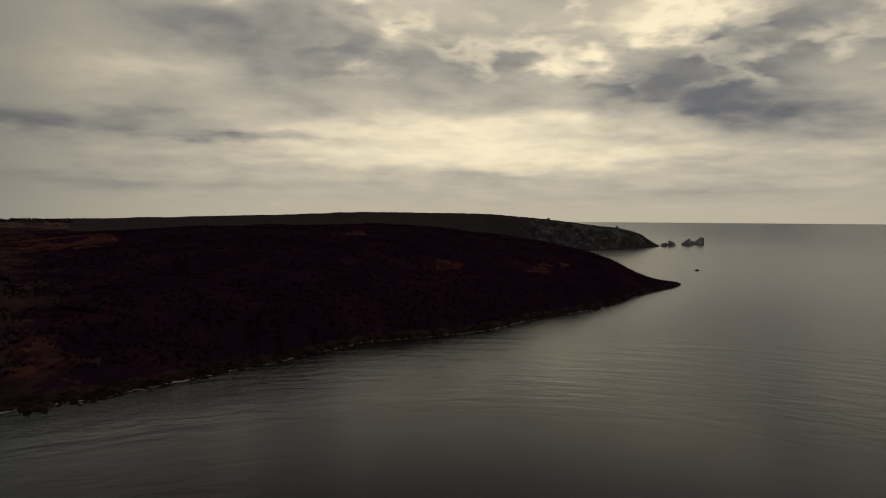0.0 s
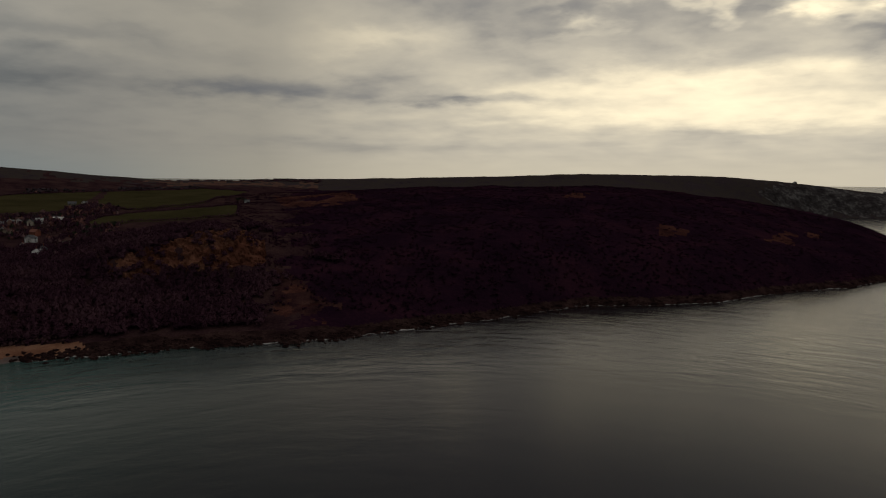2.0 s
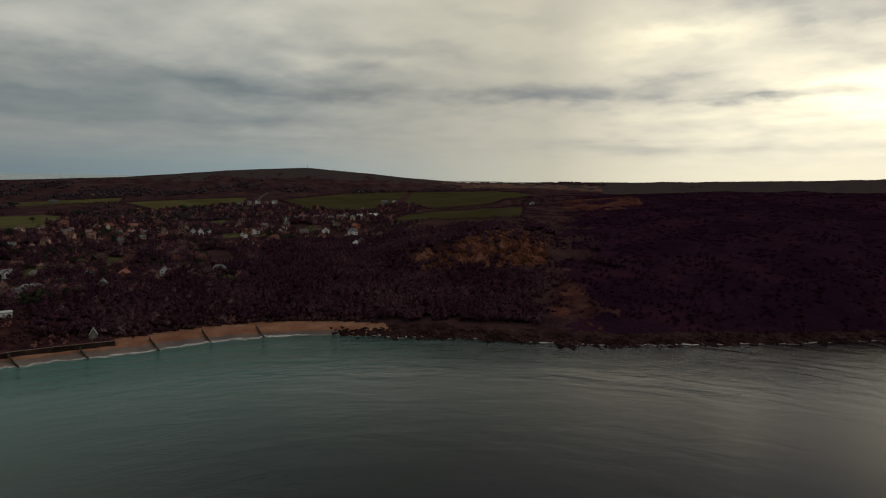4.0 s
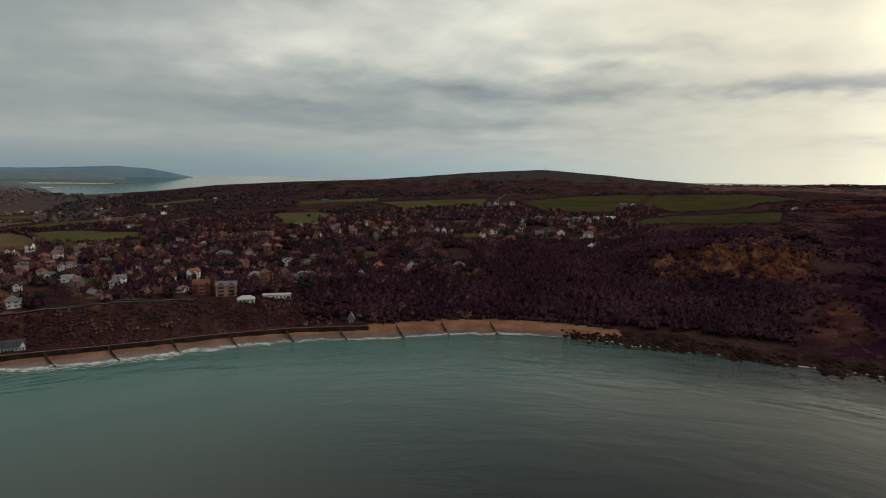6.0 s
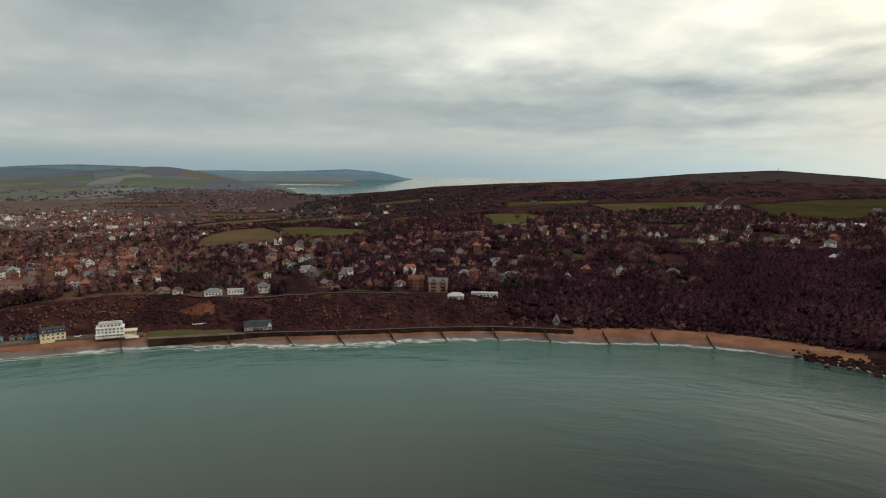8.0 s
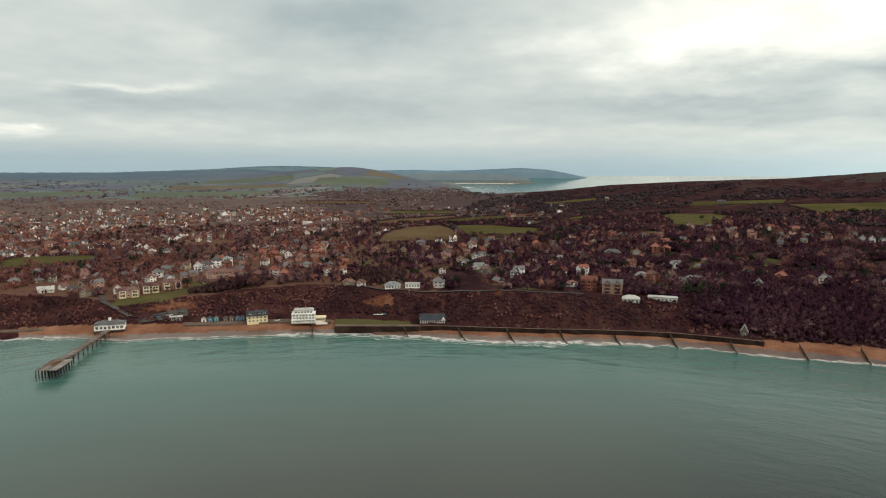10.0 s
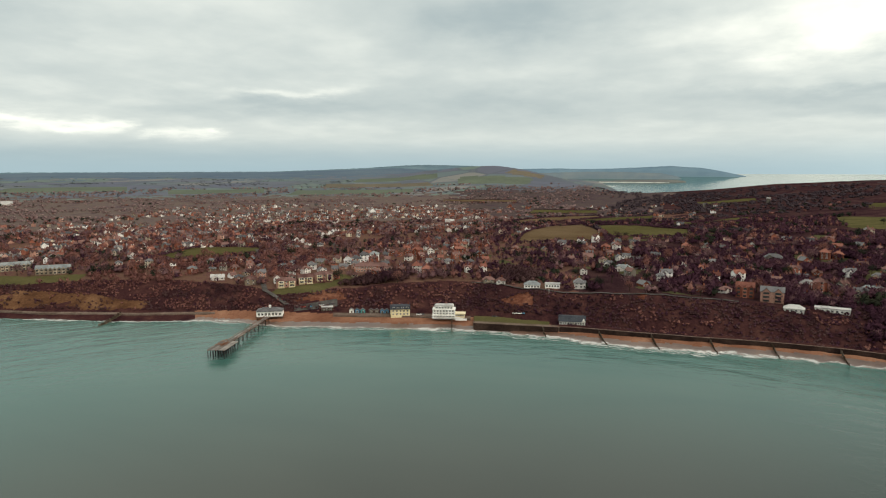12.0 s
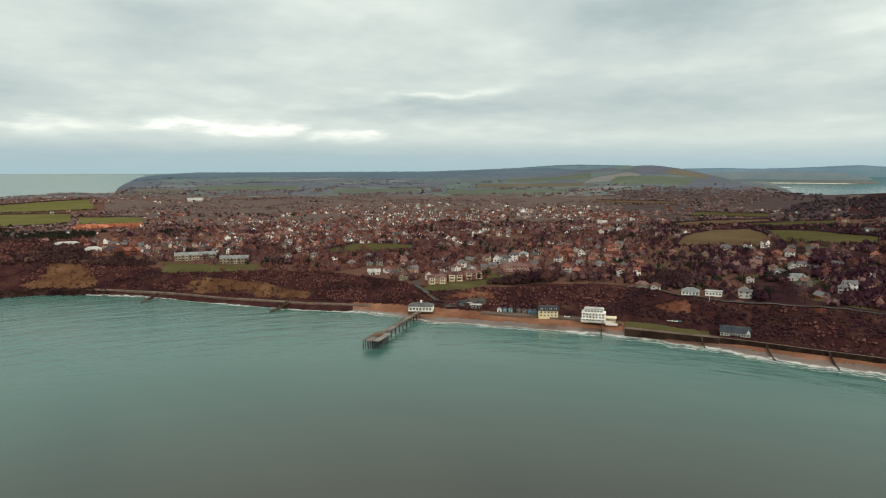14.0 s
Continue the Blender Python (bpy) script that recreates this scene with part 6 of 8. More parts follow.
def far_houses(rows, label):
    """The many houses of the town beyond, joined."""
    verts, faces, index = [], [], []
    mats = [WEATHERED, DULL_CREAM, PINK, BRICK, STONE, YELLOW, SLATE, TILE_BROWN, TILE_RED, LEAD, COPPER, PANE, TILE_ORANGE]
    wi = {k: i for i, k in enumerate(("white", "cream", "pink", "brick", "stone", "yellow"))}
    ri = {"slate": 6, "brown": 7, "red": 8, "pale": 9, "copper": 10, "white": 0, "orange": 12}
    for az, r, w, d, storeys, roof, wall, turn, _ in rows:
        h, rise = 2.35 * storeys + 0.1, d * 0.44
        m = site(az, r, turn)
        def put(points, polys, mat):
            o = len(verts)
            verts.extend(tuple(m @ Vector(p)) for p in points)
            faces.extend(tuple(o + i for i in q) for q in polys)
            index.extend([mat] * len(polys))
        a, b = w / 2, d / 2
        put([(-a, -b, -2), (a, -b, -2), (a, b, -2), (-a, b, -2), (-a, -b, h), (a, -b, h), (a, b, h), (-a, b, h), (-a, 0, h + rise), (a, 0, h + rise)],
            [(0, 1, 5, 4), (2, 3, 7, 6), (1, 2, 6, 9, 5), (3, 0, 4, 8, 7)], wi[wall])
        o, e = 0.5, 0.5 * rise / b
        A, B = a + o, b + o
        put([(-A, -B, h - e + .1), (A, -B, h - e + .1), (A, 0, h + rise + .1), (-A, 0, h + rise + .1), (-A, B, h - e + .1), (A, B, h - e + .1),
             (-A, -B, h - e - .12), (A, -B, h - e - .12), (A, 0, h + rise - .12), (-A, 0, h + rise - .12), (-A, B, h - e - .12), (A, B, h - e - .12)],
            [(0, 1, 2, 3), (3, 2, 5, 4), (6, 9, 8, 7), (9, 10, 11, 8), (0, 6, 7, 1), (4, 5, 11, 10), (1, 7, 8, 2), (2, 8, 11, 5), (0, 3, 9, 6), (3, 4, 10, 9)], ri[roof])
        if (w * 7.3) % 1 < 0.75:                        # a cross wing
            q, c, f, t, up = -w * 0.2, w * 0.22, -b - 1.6, h - 0.1, w * 0.2
            put([(q - c, f, -2), (q + c, f, -2), (q + c, f, t), (q, f, t + up), (q - c, f, t), (q - c, -b, -2), (q + c, -b, -2), (q + c, -b, t), (q - c, -b, t)],
                [(0, 1, 2, 3, 4), (1, 6, 7, 2), (5, 0, 4, 8)], wi[wall])
            c, f, t = c + 0.35, f - 0.35, t - 0.3
            put([(q - c, f, t), (q, f, t + up + .4), (q + c, f, t), (q - c, 0, t), (q, 0, t + up + .4), (q + c, 0, t), (q - c, f, t + .2), (q, f, t + up + .6), (q + c, f, t + .2), (q - c, 0, t + .2), (q, 0, t + up + .6), (q + c, 0, t + .2)],
                [(6, 7, 10, 9), (7, 8, 11, 10), (0, 3, 4, 1), (1, 4, 5, 2), (0, 1, 7, 6), (1, 2, 8, 7), (0, 6, 9, 3), (2, 5, 11, 8)], ri[roof])
        x = w * 0.28
        put([(x + i, j, z) for z in (h + rise - 1, h + rise + 1.5) for i, j in ((-.4, -.4), (.4, -.4), (.4, .4), (-.4, .4))],
            [(4, 5, 6, 7), (0, 1, 5, 4), (1, 2, 6, 5), (2, 3, 7, 6), (3, 0, 4, 7)], 3)
        for s in range(storeys):
            for q in (-0.27, 0.27):
                z0 = 0.9 + 2.35 * s
                put([(q * w - .9, -b - .04, z0), (q * w + .9, -b - .04, z0), (q * w + .9, -b - .04, z0 + 1.4), (q * w - .9, -b - .04, z0 + 1.4)], [(0, 1, 2, 3)], 11)
    me = mesh_from("town_houses", verts, faces, mats, index, False)
    tagged(new("town_houses", me), label, "houses", kind="stuff")


def window_grid(root, w, d, storeys, bays, storey=2.9, width=1.5, height=1.5, sill=0.9, y=None, x0=0.0):
    for s in range(storeys):
        for b in range(bays):
            window(root, pose(x0 + (b + 0.5) / bays * w - w / 2, -d / 2 if y is None else y, sill + storey * s) @ Matrix.Diagonal((width, 1, height, 1)))


def side_windows(root, w, d, storeys, bays, storey=2.9):
    for s in range(storeys):
        for b in range(bays):
            for sx in (1, -1):
                window(root, pose(sx * w / 2, (b + 0.5) / bays * d - d / 2, 0.9 + storey * s, 0, 0, 90 * sx) @ Matrix.Diagonal((1.3, 1, 1.4, 1)))


def seafront_hotel():
    """White, three full storeys with a set-back top floor, a glazed veranda and a low wing."""
    az, r = 110.9, 499
    scale = 0.88
    root = tagged(new("seafront_hotel"), "white rendered seafront hotel with stepped upper floors and terraces", "hotel")
    z = 5.0
    x, y = plan_xy(az, r)
    root.matrix_basis = pose(float(x), float(y), z, 0, 0, az - 3) @ Matrix.Diagonal((scale, scale, 0.68, 1.0))
    bm = bmesh.new()
    box(bm, -11, 9, -5, 6, -2, 9.2)
    part("wall", mesh_of("wall", bm, WHITE), root)
    bm = bmesh.new()
    box(bm, -11.3, 9.3, -5.3, 6.3, 9.2, 9.55)
    part("cornice", mesh_of("cornice", bm, WHITE), root)
    bm = bmesh.new()
    box(bm, -9.2, 7.4, -3.4, 5, 9.55, 12.9)
    part("top_storey", mesh_of("top_storey", bm, WHITE), root)
    bm = bmesh.new()
    prism(bm, ((-9.6, 12.9), (7.8, 12.9), (6.6, 13.9), (-8.4, 13.9)), -3.8, 5.4)
    part("roof", mesh_of("roof", bm, LEAD), root, label="pale grey flat-topped roof")
    window_grid(root, 19, 10, 3, 7, 3.0, 1.5, 1.9, 0.8, -5, -1)
    window_grid(root, 15.5, 10, 1, 6, 3.0, 1.7, 1.9, 10.2, -3.4, -0.9)
    side_windows(root, 18.1, 9, 3, 2, 3.0)
    bm = bmesh.new()
    box(bm, -11.5, 9.5, -8.2, -5, 0.0, 0.5)
    box(bm, -11.5, 9.5, -8.2, -5, 2.9, 3.2)
    box(bm, -11.5, 9.5, -8.2, -8.0, 0.5, 1.3)
    part("veranda", mesh_of("veranda", bm, WHITE), root)
    post = bmesh.new()
    box(post, -0.14, 0.14, -0.14, 0.14, 0.5, 2.9)
    post = mesh_of("veranda_post", post, WHITE)
    for i in range(9):
        part("veranda_post", post, root, pose(-11.2 + 2.55 * i, -8.0, 0))
    bm = bmesh.new()
    for i in range(28):
        box(bm, -11.3 + i * 0.765, -11.24 + i * 0.765, -8.15, -8.09, 3.2, 4.1)
    box(bm, -11.4, 9.4, -8.17, -8.07, 4.1, 4.18)
    part("railing", mesh_of("railing", bm, WHITE), root)
    # the wing, lower, with a terrace wall stepping down to the promenade
    bm = bmesh.new()
    box(bm, 9.0, 17.5, -3.5, 4.5, -1, 4.2)
    box(bm, 8.9, 18.4, -4.6, 4.8, 4.2, 4.6)
    part("wing", mesh_of("wing", bm, CREAM), root, label="low cream wing with a flat terrace roof")
    window_grid(root, 7.6, 7, 1, 4, 3.0, 1.5, 1.6, 1.4, -3.5, 13.2)
    bm = bmesh.new()
    prism(bm, ((9.5, -2), (19.5, -2), (19.5, 0.2), (16.5, 0.4), (13, 1.8), (9.5, 2.2)), -9.2, -8.7)
    part("terrace_wall", mesh_of("terrace_wall", bm, WHITE), root)


def yellow_house():
    az, r = 115.0, 508
    root = tagged(new("seafront_house"), "yellow rendered seafront house with a dark mansard roof", "house")
    x, y = plan_xy(az, r)
    root.matrix_basis = pose(float(x), float(y), 4.6, 0, 0, az + 4) @ Matrix.Diagonal((0.95, 0.95, 0.84, 1.0))
    bm = bmesh.new()
    box(bm, -8, 8, -4.5, 5, -2, 6.2)
    part("wall", mesh_of("wall", bm, YELLOW), root)
    bm = bmesh.new()
    prism(bm, ((-4.9, 6.2), (5.4, 6.2), (4.2, 9.4), (0.4, 10.2), (-3.7, 9.4)), -8.35, 8.35)
    swap_xy(bm, 0)
    part("roof", mesh_of("roof", bm, NAVY_SLATE), root)
    window_grid(root, 15, 9, 2, 5, 2.9, 1.5, 1.7, 0.9, -4.5)
    side_windows(root, 16, 8, 2, 2)
    bm = bmesh.new()
    box(bm, -0.9, 0.9, -5.0, -3.4, 6.5, 8.4, 0)
    box(bm, -1.05, 1.05, -5.15, -3.2, 8.4, 8.6, 1)
    box(bm, -0.65, 0.65, -5.06, -4.98, 6.8, 8.2, 2)
    dormer = mesh_of("dormer", bm, WHITE, SLATE, PANE)
    for dx in (-5.6, -1.9, 1.9, 5.6):
        part("dormer", dormer, root, pose(dx, 0, 0))
    for cx in (-7.2, 7.2):
        part("chimney", chimney_mesh("brick"), root, pose(cx, 0.5, 10.6))


def beach_pavilion():
    az, r = 99.5, 483
    root = tagged(new("beach_pavilion"), "long white beach pavilion with a dark slate hipped roof", "pavilion")
    x, y = plan_xy(az, r)
    root.matrix_basis = pose(float(x), float(y), 4.9, 0, 0, az) @ Matrix.Scale(0.9, 4)
    bm = bmesh.new()
    box(bm, -10.5, 10.5, -4, 4.5, -1, 3.4)
    part("wall", mesh_of("wall", bm, WHITE), root)
    bm = bmesh.new()
    prism(bm, ((-5.2, 3.2), (5.4, 3.2), (2.0, 7.6), (0.2, 7.9), (-1.4, 7.6)), -11.2, 11.0)
    swap_xy(bm, 0)
    part("roof", mesh_of("roof", bm, NAVY_SLATE), root)
    window_grid(root, 20.5, 8, 1, 10, 3, 1.4, 1.5, 1.0, -4)
    bm = bmesh.new()
    box(bm, -11, 11, -6.2, -4, -0.6, 0.12)
    part("terrace", mesh_of("terrace", bm, CONCRETE), root)
    post = bmesh.new()
    box(post, -0.12, 0.12, -0.12, 0.12, 0.1, 3.3)
    post = mesh_of("veranda_post", post, WHITE)
    for i in range(8):
        part("veranda_post", post, root, pose(-10.4 + i * 2.97, -4.9, 0))
    bm = bmesh.new()
    prism(bm, ((-1.8, 3.2), (1.8, 3.2), (0, 6.0)), -5.4, 2)
    part("gable", mesh_of("gable", bm, WHITE), root, pose(9.2, 0, 0))


def flats(az, r, w, label):
    root = tagged(new("block_of_flats"), label, "flats", "flats above the pier")
    m = site(az, r, 4)
    m.translation.z = stand(az, r, w, 9) + 0.6
    root.matrix_basis = m
    bm = bmesh.new()
    box(bm, -w / 2, w / 2, -4.5, 5, -2, 5.7)
    part("wall", mesh_of("wall", bm, PINK), root)
    bm = bmesh.new()
    hip_roof(bm, w, 9.5, 5.7, 2.6, 0.6)
    part("roof", mesh_of("roof", bm, TILE_BROWN), root)
    bay, slab, rail = bmesh.new(), bmesh.new(), bmesh.new()
    box(bay, -2.5, 2.5, -6.0, -4.4, -1.5, 5.4)
    box(slab, -2.7, 2.7, -6.9, -5.9, -0.1, 0.12)
    box(rail, -2.7, 2.7, -6.95, -6.85, 0.12, 0.8)
    bay, slab, rail = mesh_of("bay", bay, CREAM), mesh_of("balcony", slab, CREAM), mesh_of("parapet", rail, CREAM)
    for bx in (-w * 0.27, w * 0.27):
        part("bay", bay, root, pose(bx, 0, 0), "cream rendered bay")
        for s in range(2):
            b = part("balcony", slab, root, pose(bx, 0, 2.8 * s))
            part("parapet", rail, b)
            window(root, pose(bx, -6.0, 0.9 + 2.8 * s) @ Matrix.Diagonal((4.0, 1, 1.6, 1)))
    window_grid(root, 3, 9, 2, 1, 2.8, 1.5, 1.5, 0.9, -4.5)


def gabled_row(name, label, category, az, r, w, bays, storeys, wall, roof, depth=8, turn=0.0, lift=0.4):
    """A long building with a row of small front gables."""
    root = tagged(new(name), label, category)
    m = site(az, r, turn)
    m.translation.z = stand(az, r, w, depth) + lift
    root.matrix_basis = m
    h = 2.8 * storeys
    rise = depth * 0.36
    part("wall", mesh_of("wall", gable_walls(w, depth, h, rise), wall), root)
    part("roof", mesh_of("roof", gable_roof(w, depth, h, rise), roof), root)
    step = w / bays
    g = bmesh.new()
    q = step * 0.36
    prism(g, ((-q, 0), (q, 0), (q, h - 0.4), (0, h + q * 0.9), (-q, h - 0.4)), -depth / 2 - 0.9, 0, 0)
    prism(g, ((-q - .3, h - .75), (0, h + q * 0.9 + .05), (q + .3, h - .75), (q + .3, h - .5), (0, h + q * 0.9 + .3), (-q - .3, h - .5)), -depth / 2 - 1.2, 0, 1)
    for s in range(storeys):
        box(g, -q * 0.7, q * 0.7, -depth / 2 - 0.97, -depth / 2 - 0.85, 0.8 + 2.8 * s, 2.3 + 2.8 * s, 2)
    g = mesh_of("gable_bay", g, wall, roof, PANE)
    for b in range(bays):
        part("gable_bay", g, root, pose((b + 0.5) * step - w / 2, 0, 0))
    return root


def plain_block(name, label, category, az, r, w, d, storeys, bays, wall, roof, turn=0.0, flat=False, lift=0.3):
    root = tagged(new(name), label, category)
    m = site(az, r, turn)
    m.translation.z = stand(az, r, w, d) + lift
    root.matrix_basis = m
    h = 2.85 * storeys + 0.3
    bm = bmesh.new()
    box(bm, -w / 2, w / 2, -d / 2, d / 2, -2, h)
    part("wall", mesh_of("wall", bm, wall), root)
    bm = bmesh.new()
    if flat:
        box(bm, -w / 2 - .4, w / 2 + .4, -d / 2 - .4, d / 2 + .4, h, h + 0.45)
    else:
        hip_roof(bm, w, d, h, d * 0.36)
    part("roof", mesh_of("roof", bm, roof), root)
    window_grid(root, w * 0.94, d, storeys, bays, 2.85)
    side_windows(root, w, d, storeys, 2, 2.85)
    return root


def boat_house():
    """The pier's entrance hall on its piles over the beach."""
    root = tagged(new("pier_pavilion"), "white pier entrance hall with a blue-grey hipped roof, on piles", "pavilion")
    root.matrix_basis = pose(-422.0, -311.5, 3.0, 0, 0, 126.5 - 8)
    bm = bmesh.new()
    box(bm, -10, 10, -5, 6, 1.2, 5.7)
    part("wall", mesh_of("wall", bm, WHITE), root)
    bm = bmesh.new()
    box(bm, -10.6, 10.6, -6.2, 6.4, 0.75, 1.2)
    part("floor_deck", mesh_of("floor_deck", bm, CONCRETE), root)
    bm = bmesh.new()
    hip_roof(bm, 20, 11, 5.7, 2.2, 0.4)
    part("roof", mesh_of("roof", bm, SLATE), root)
    window_grid(root, 19, 10, 1, 7, 3, 1.8, 2.0, 2.2, -5)
    side_windows(root, 20, 9, 1, 3)
    bm = bmesh.new()
    box(bm, -0.8, 0.8, -0.8, 0.8, 7.6, 9.2)
    hip_roof(bm, 1.6, 1.6, 9.2, 0.8, 0.2)
    part("cupola", mesh_of("cupola", bm, WHITE), root)
    pile = bmesh.new()
    box(pile, -0.2, 0.2, -0.2, 0.2, -2.5, 0.8)
    pile = mesh_of("pile", pile, TIMBER)
    for i in range(6):
        for q in (-5.4, 0, 5.4):
            part("pile", pile, root, pose(-9.5 + 3.8 * i, q, 0))


def beach_hut(az, r, mat, label):
    root = tagged(new("beach_hut"), label, "beach hut", "beach huts by the promenade")
    x, y = plan_xy(az, r)
    root.matrix_basis = pose(float(x), float(y), 4.6, 0, 0, az)
    part("wall", mesh_of("wall", gable_walls(3.4, 3.6, 2.3, 1.2), mat), root, pose(0, 0, 0, 0, 0, 90))
    part("roof", mesh_of("roof", gable_roof(3.4, 3.6, 2.3, 1.2, 0.25, 0.12), SLATE), root, pose(0, 0, 0, 0, 0, 90))
    part("door", DOOR, root, pose(0, -1.7, 0.0) @ Matrix.Diagonal((1.5, 1, 1.9, 1)))


def stone_shelter():
    """The small steep-roofed building at the end of the sea wall."""
    root = tagged(new("boat_shelter"), "small grey stone shelter with a steep roof on the sea wall", "shelter")
    x, y = plan_xy(72.93, 495)
    root.matrix_basis = pose(float(x), float(y), 5.0, 0, 0, 72.9)
    part("wall", mesh_of("wall", gable_walls(7, 5.2, 3.4, 4.4), STONE), root, pose(0, 0, 0, 0, 0, 90))
    part("roof", mesh_of("roof", gable_roof(7, 5.2, 3.4, 4.4, 0.3, 0.2), LEAD), root, pose(0, 0, 0, 0, 0, 90))
    part("door", DOOR, root, pose(0, -3.5, 0) @ Matrix.Diagonal((1.8, 1, 2.3, 1)))
    window(root, pose(0, -3.5, 3.6) @ Matrix.Diagonal((1.0, 1, 1.4, 1)))


fill_streets()
HOUSES.sort(key=lambda h: h[1])
loose = [h for h in HOUSES if not h[8]]
named = loose[:300]
for h in named:
    house(*h[:8])
rest = loose[300:]
far_houses([h for h in rest if h[1] < 1500], "rows of white, cream and brick houses with tiled roofs")
far_houses([h for h in rest if h[1] >= 1500], "distant rows of small houses across the plain")
seafront_hotel()
yellow_house()
beach_pavilion()
boat_house()
flats(123.35, 592, 13, "block of pale brick flats between its neighbours")
flats(125.0, 586, 17, "block of cream and brick flats facing the sea")
flats(121.7, 600, 17, "block of brick flats with cream balconies on a lawn")
gabled_row("holiday_camp", "long two-storey holiday chalets with grey gables and pale roof", "chalets", 145.7, 750, 42, 12, 2, DULL_CREAM, COPPER)
gabled_row("holiday_camp", "shorter row of chalets with grey gables", "chalets", 142.6, 712, 29, 8, 2, DULL_CREAM, COPPER, turn=-10)
gabled_row("brick_gables", "red brick house with two broad tiled gables", "house", 150.8, 806, 27, 2, 2, BRICK, TILE_RED, 9)
plain_block("long_shed", "long low white shed before dark trees", "shed", 155.0, 912, 28, 8, 1, 6, WHITE, LEAD)
plain_block("long_shed", "low white shed with a pale roof beside a blue one", "shed", 153.2, 842, 17, 8, 1, 4, WHITE, LEAD)
plain_block("blue_shed", "blue-painted shed with a dark slate roof", "shed", 152.0, 848, 12, 8, 1, 3, BLUE_PAINT, NAVY_SLATE)
gabled_row("gabled_mansion", "tall pale brick mansion with two dark-windowed gables", "flats", 83.6, 536, 16, 2, 3, PINK, SLATE, 9)
gabled_row("brick_villa", "orange brick villa with three front gables and a tiled roof", "house", 85.6, 542, 13, 3, 3, BRICK, TILE_RED, 9)
plain_block("white_terrace", "white rendered flat-roofed terrace on the cliff top", "house", 79.4, 533, 22, 8, 1, 7, WHITE, LEAD, flat=True)
plain_block("white_bungalow", "small white bungalow with a pale roof", "house", 82.0, 521, 13, 7, 1, 4, WHITE, LEAD)
plain_block("brick_terrace", "long brick terrace with white windows and brown roof", "house", 117.5, 623, 33, 9, 2, 12, PINK, TILE_BROWN, -6)
plain_block("glazed_bungalow", "white bungalow with a pale green-grey hipped roof", "house", 103.1, 537, 13, 8, 1, 5, WHITE, COPPER)
plain_block("modern_house", "white flat-roofed modern house on the cliff road", "house", 101.3, 536, 12, 7, 1, 5, WHITE, LEAD, flat=True)
beach_hut(119.35, 520, WHITE, "white painted beach hut with a dark roof")
for k, a in enumerate((118.85, 118.35)):
    beach_hut(a, 520 - k, (BLUE_PAINT, TEAL_PAINT)[k], ("blue", "teal")[k] + " painted beach hut with a dark roof")
for k, a in enumerate((117.6, 117.1, 116.6, 116.2)):
    beach_hut(a, 517 - 0.5 * k, (TIMBER, TIMBER, BLUE_PAINT, BLUE_PAINT)[k], ("brown timber", "brown timber", "dark blue", "dark blue")[k] + " beach hut with a slate roof")
plain_block("beach_cafe", "low brown kiosk beside the promenade", "kiosk", 121.5, 528, 9, 5, 1, 3, TIMBER, LEAD, flat=True)
stone_shelter()
grow_woods()
plant_trees()

# ---- the shore: walls, groynes, pier, surf and rocks ----
def along(az0, az1, step=0.4):
    return np.arange(az0, az1 + 1e-6, step)


def wall_strip(name, label, az0, az1, profile, material, category, line=None, kind="structure"):
    """A solid built along the foot of the bank; profile: (distance inland, height)."""
    a = along(az0, az1)
    base = np.interp(a, AZ, WALL_R) if line is None else np.interp(a, line[0], line[1])
    verts, faces = [], []
    n = len(profile)
    for az, b in zip(a, base):
        for q, z in profile:
            x, y = plan_xy(az, b + q)
            verts.append((float(x), float(y), z))
    for i in range(len(a) - 1):
        for j in range(n):
            k = (j + 1) % n
            faces.append((i * n + j, i * n + k, (i + 1) * n + k, (i + 1) * n + j))
    faces.append(tuple(range(n))[::-1])
    faces.append(tuple((len(a) - 1) * n + j for j in range(n)))
    me = mesh_from(name, verts, faces, [material], smooth_faces=False)
    return tagged(new(name, me), label, category, kind=kind)


SOUTH_WALL = ([71.4, 78, 84, 89, 94, 97.5, 100.6], [480, 479, 472.5, 466.5, 465.5, 468, 470])
HOTEL_WALL = ([100.7, 104, 108.6], [469.6, 471, 476])
wall_strip("sea_wall", "dark stained concrete sea wall above the beach", 71.4, 100.6, ((-1.0, 0.3), (-0.4, 5.7), (0.3, 5.7), (0.3, 0.3)), WALL_DARK, "wall", SOUTH_WALL)
wall_strip("sea_wall", "tall dark sea wall below the hotel", 100.7, 108.6, ((-1.4, -1.0), (-0.5, 5.3), (0.3, 5.3), (0.3, -1.0)), WALL_DARK, "wall", HOTEL_WALL)
wall_strip("promenade", "pale concrete promenade behind the sea wall", 71.5, 100.7, ((0.3, 1.0), (0.3, 5.1), (4.6, 5.1), (4.6, 1.0)), CONCRETE, "pavement", SOUTH_WALL)
wall_strip("promenade", "broad concrete promenade before the hotel", 100.75, 108.5, ((0.3, 1.0), (0.3, 4.9), (8.0, 4.9), (8.0, 1.0)), CONCRETE, "pavement", HOTEL_WALL)
wall_strip("lawn", "mown grass behind the seafront promenade", 101.5, 108.3, ((8.0, 1.0), (8.0, 4.86), (25.0, 5.2), (25.0, 1.0)), LAWN, "lawn", HOTEL_WALL)
wall_strip("bank_foot", "bare earth at the foot of the bank", 71.5, 100.7, ((4.6, 1.0), (4.6, 5.0), (13.0, 5.6), (13.0, 1.0)), BANK_EARTH, "bank", SOUTH_WALL)
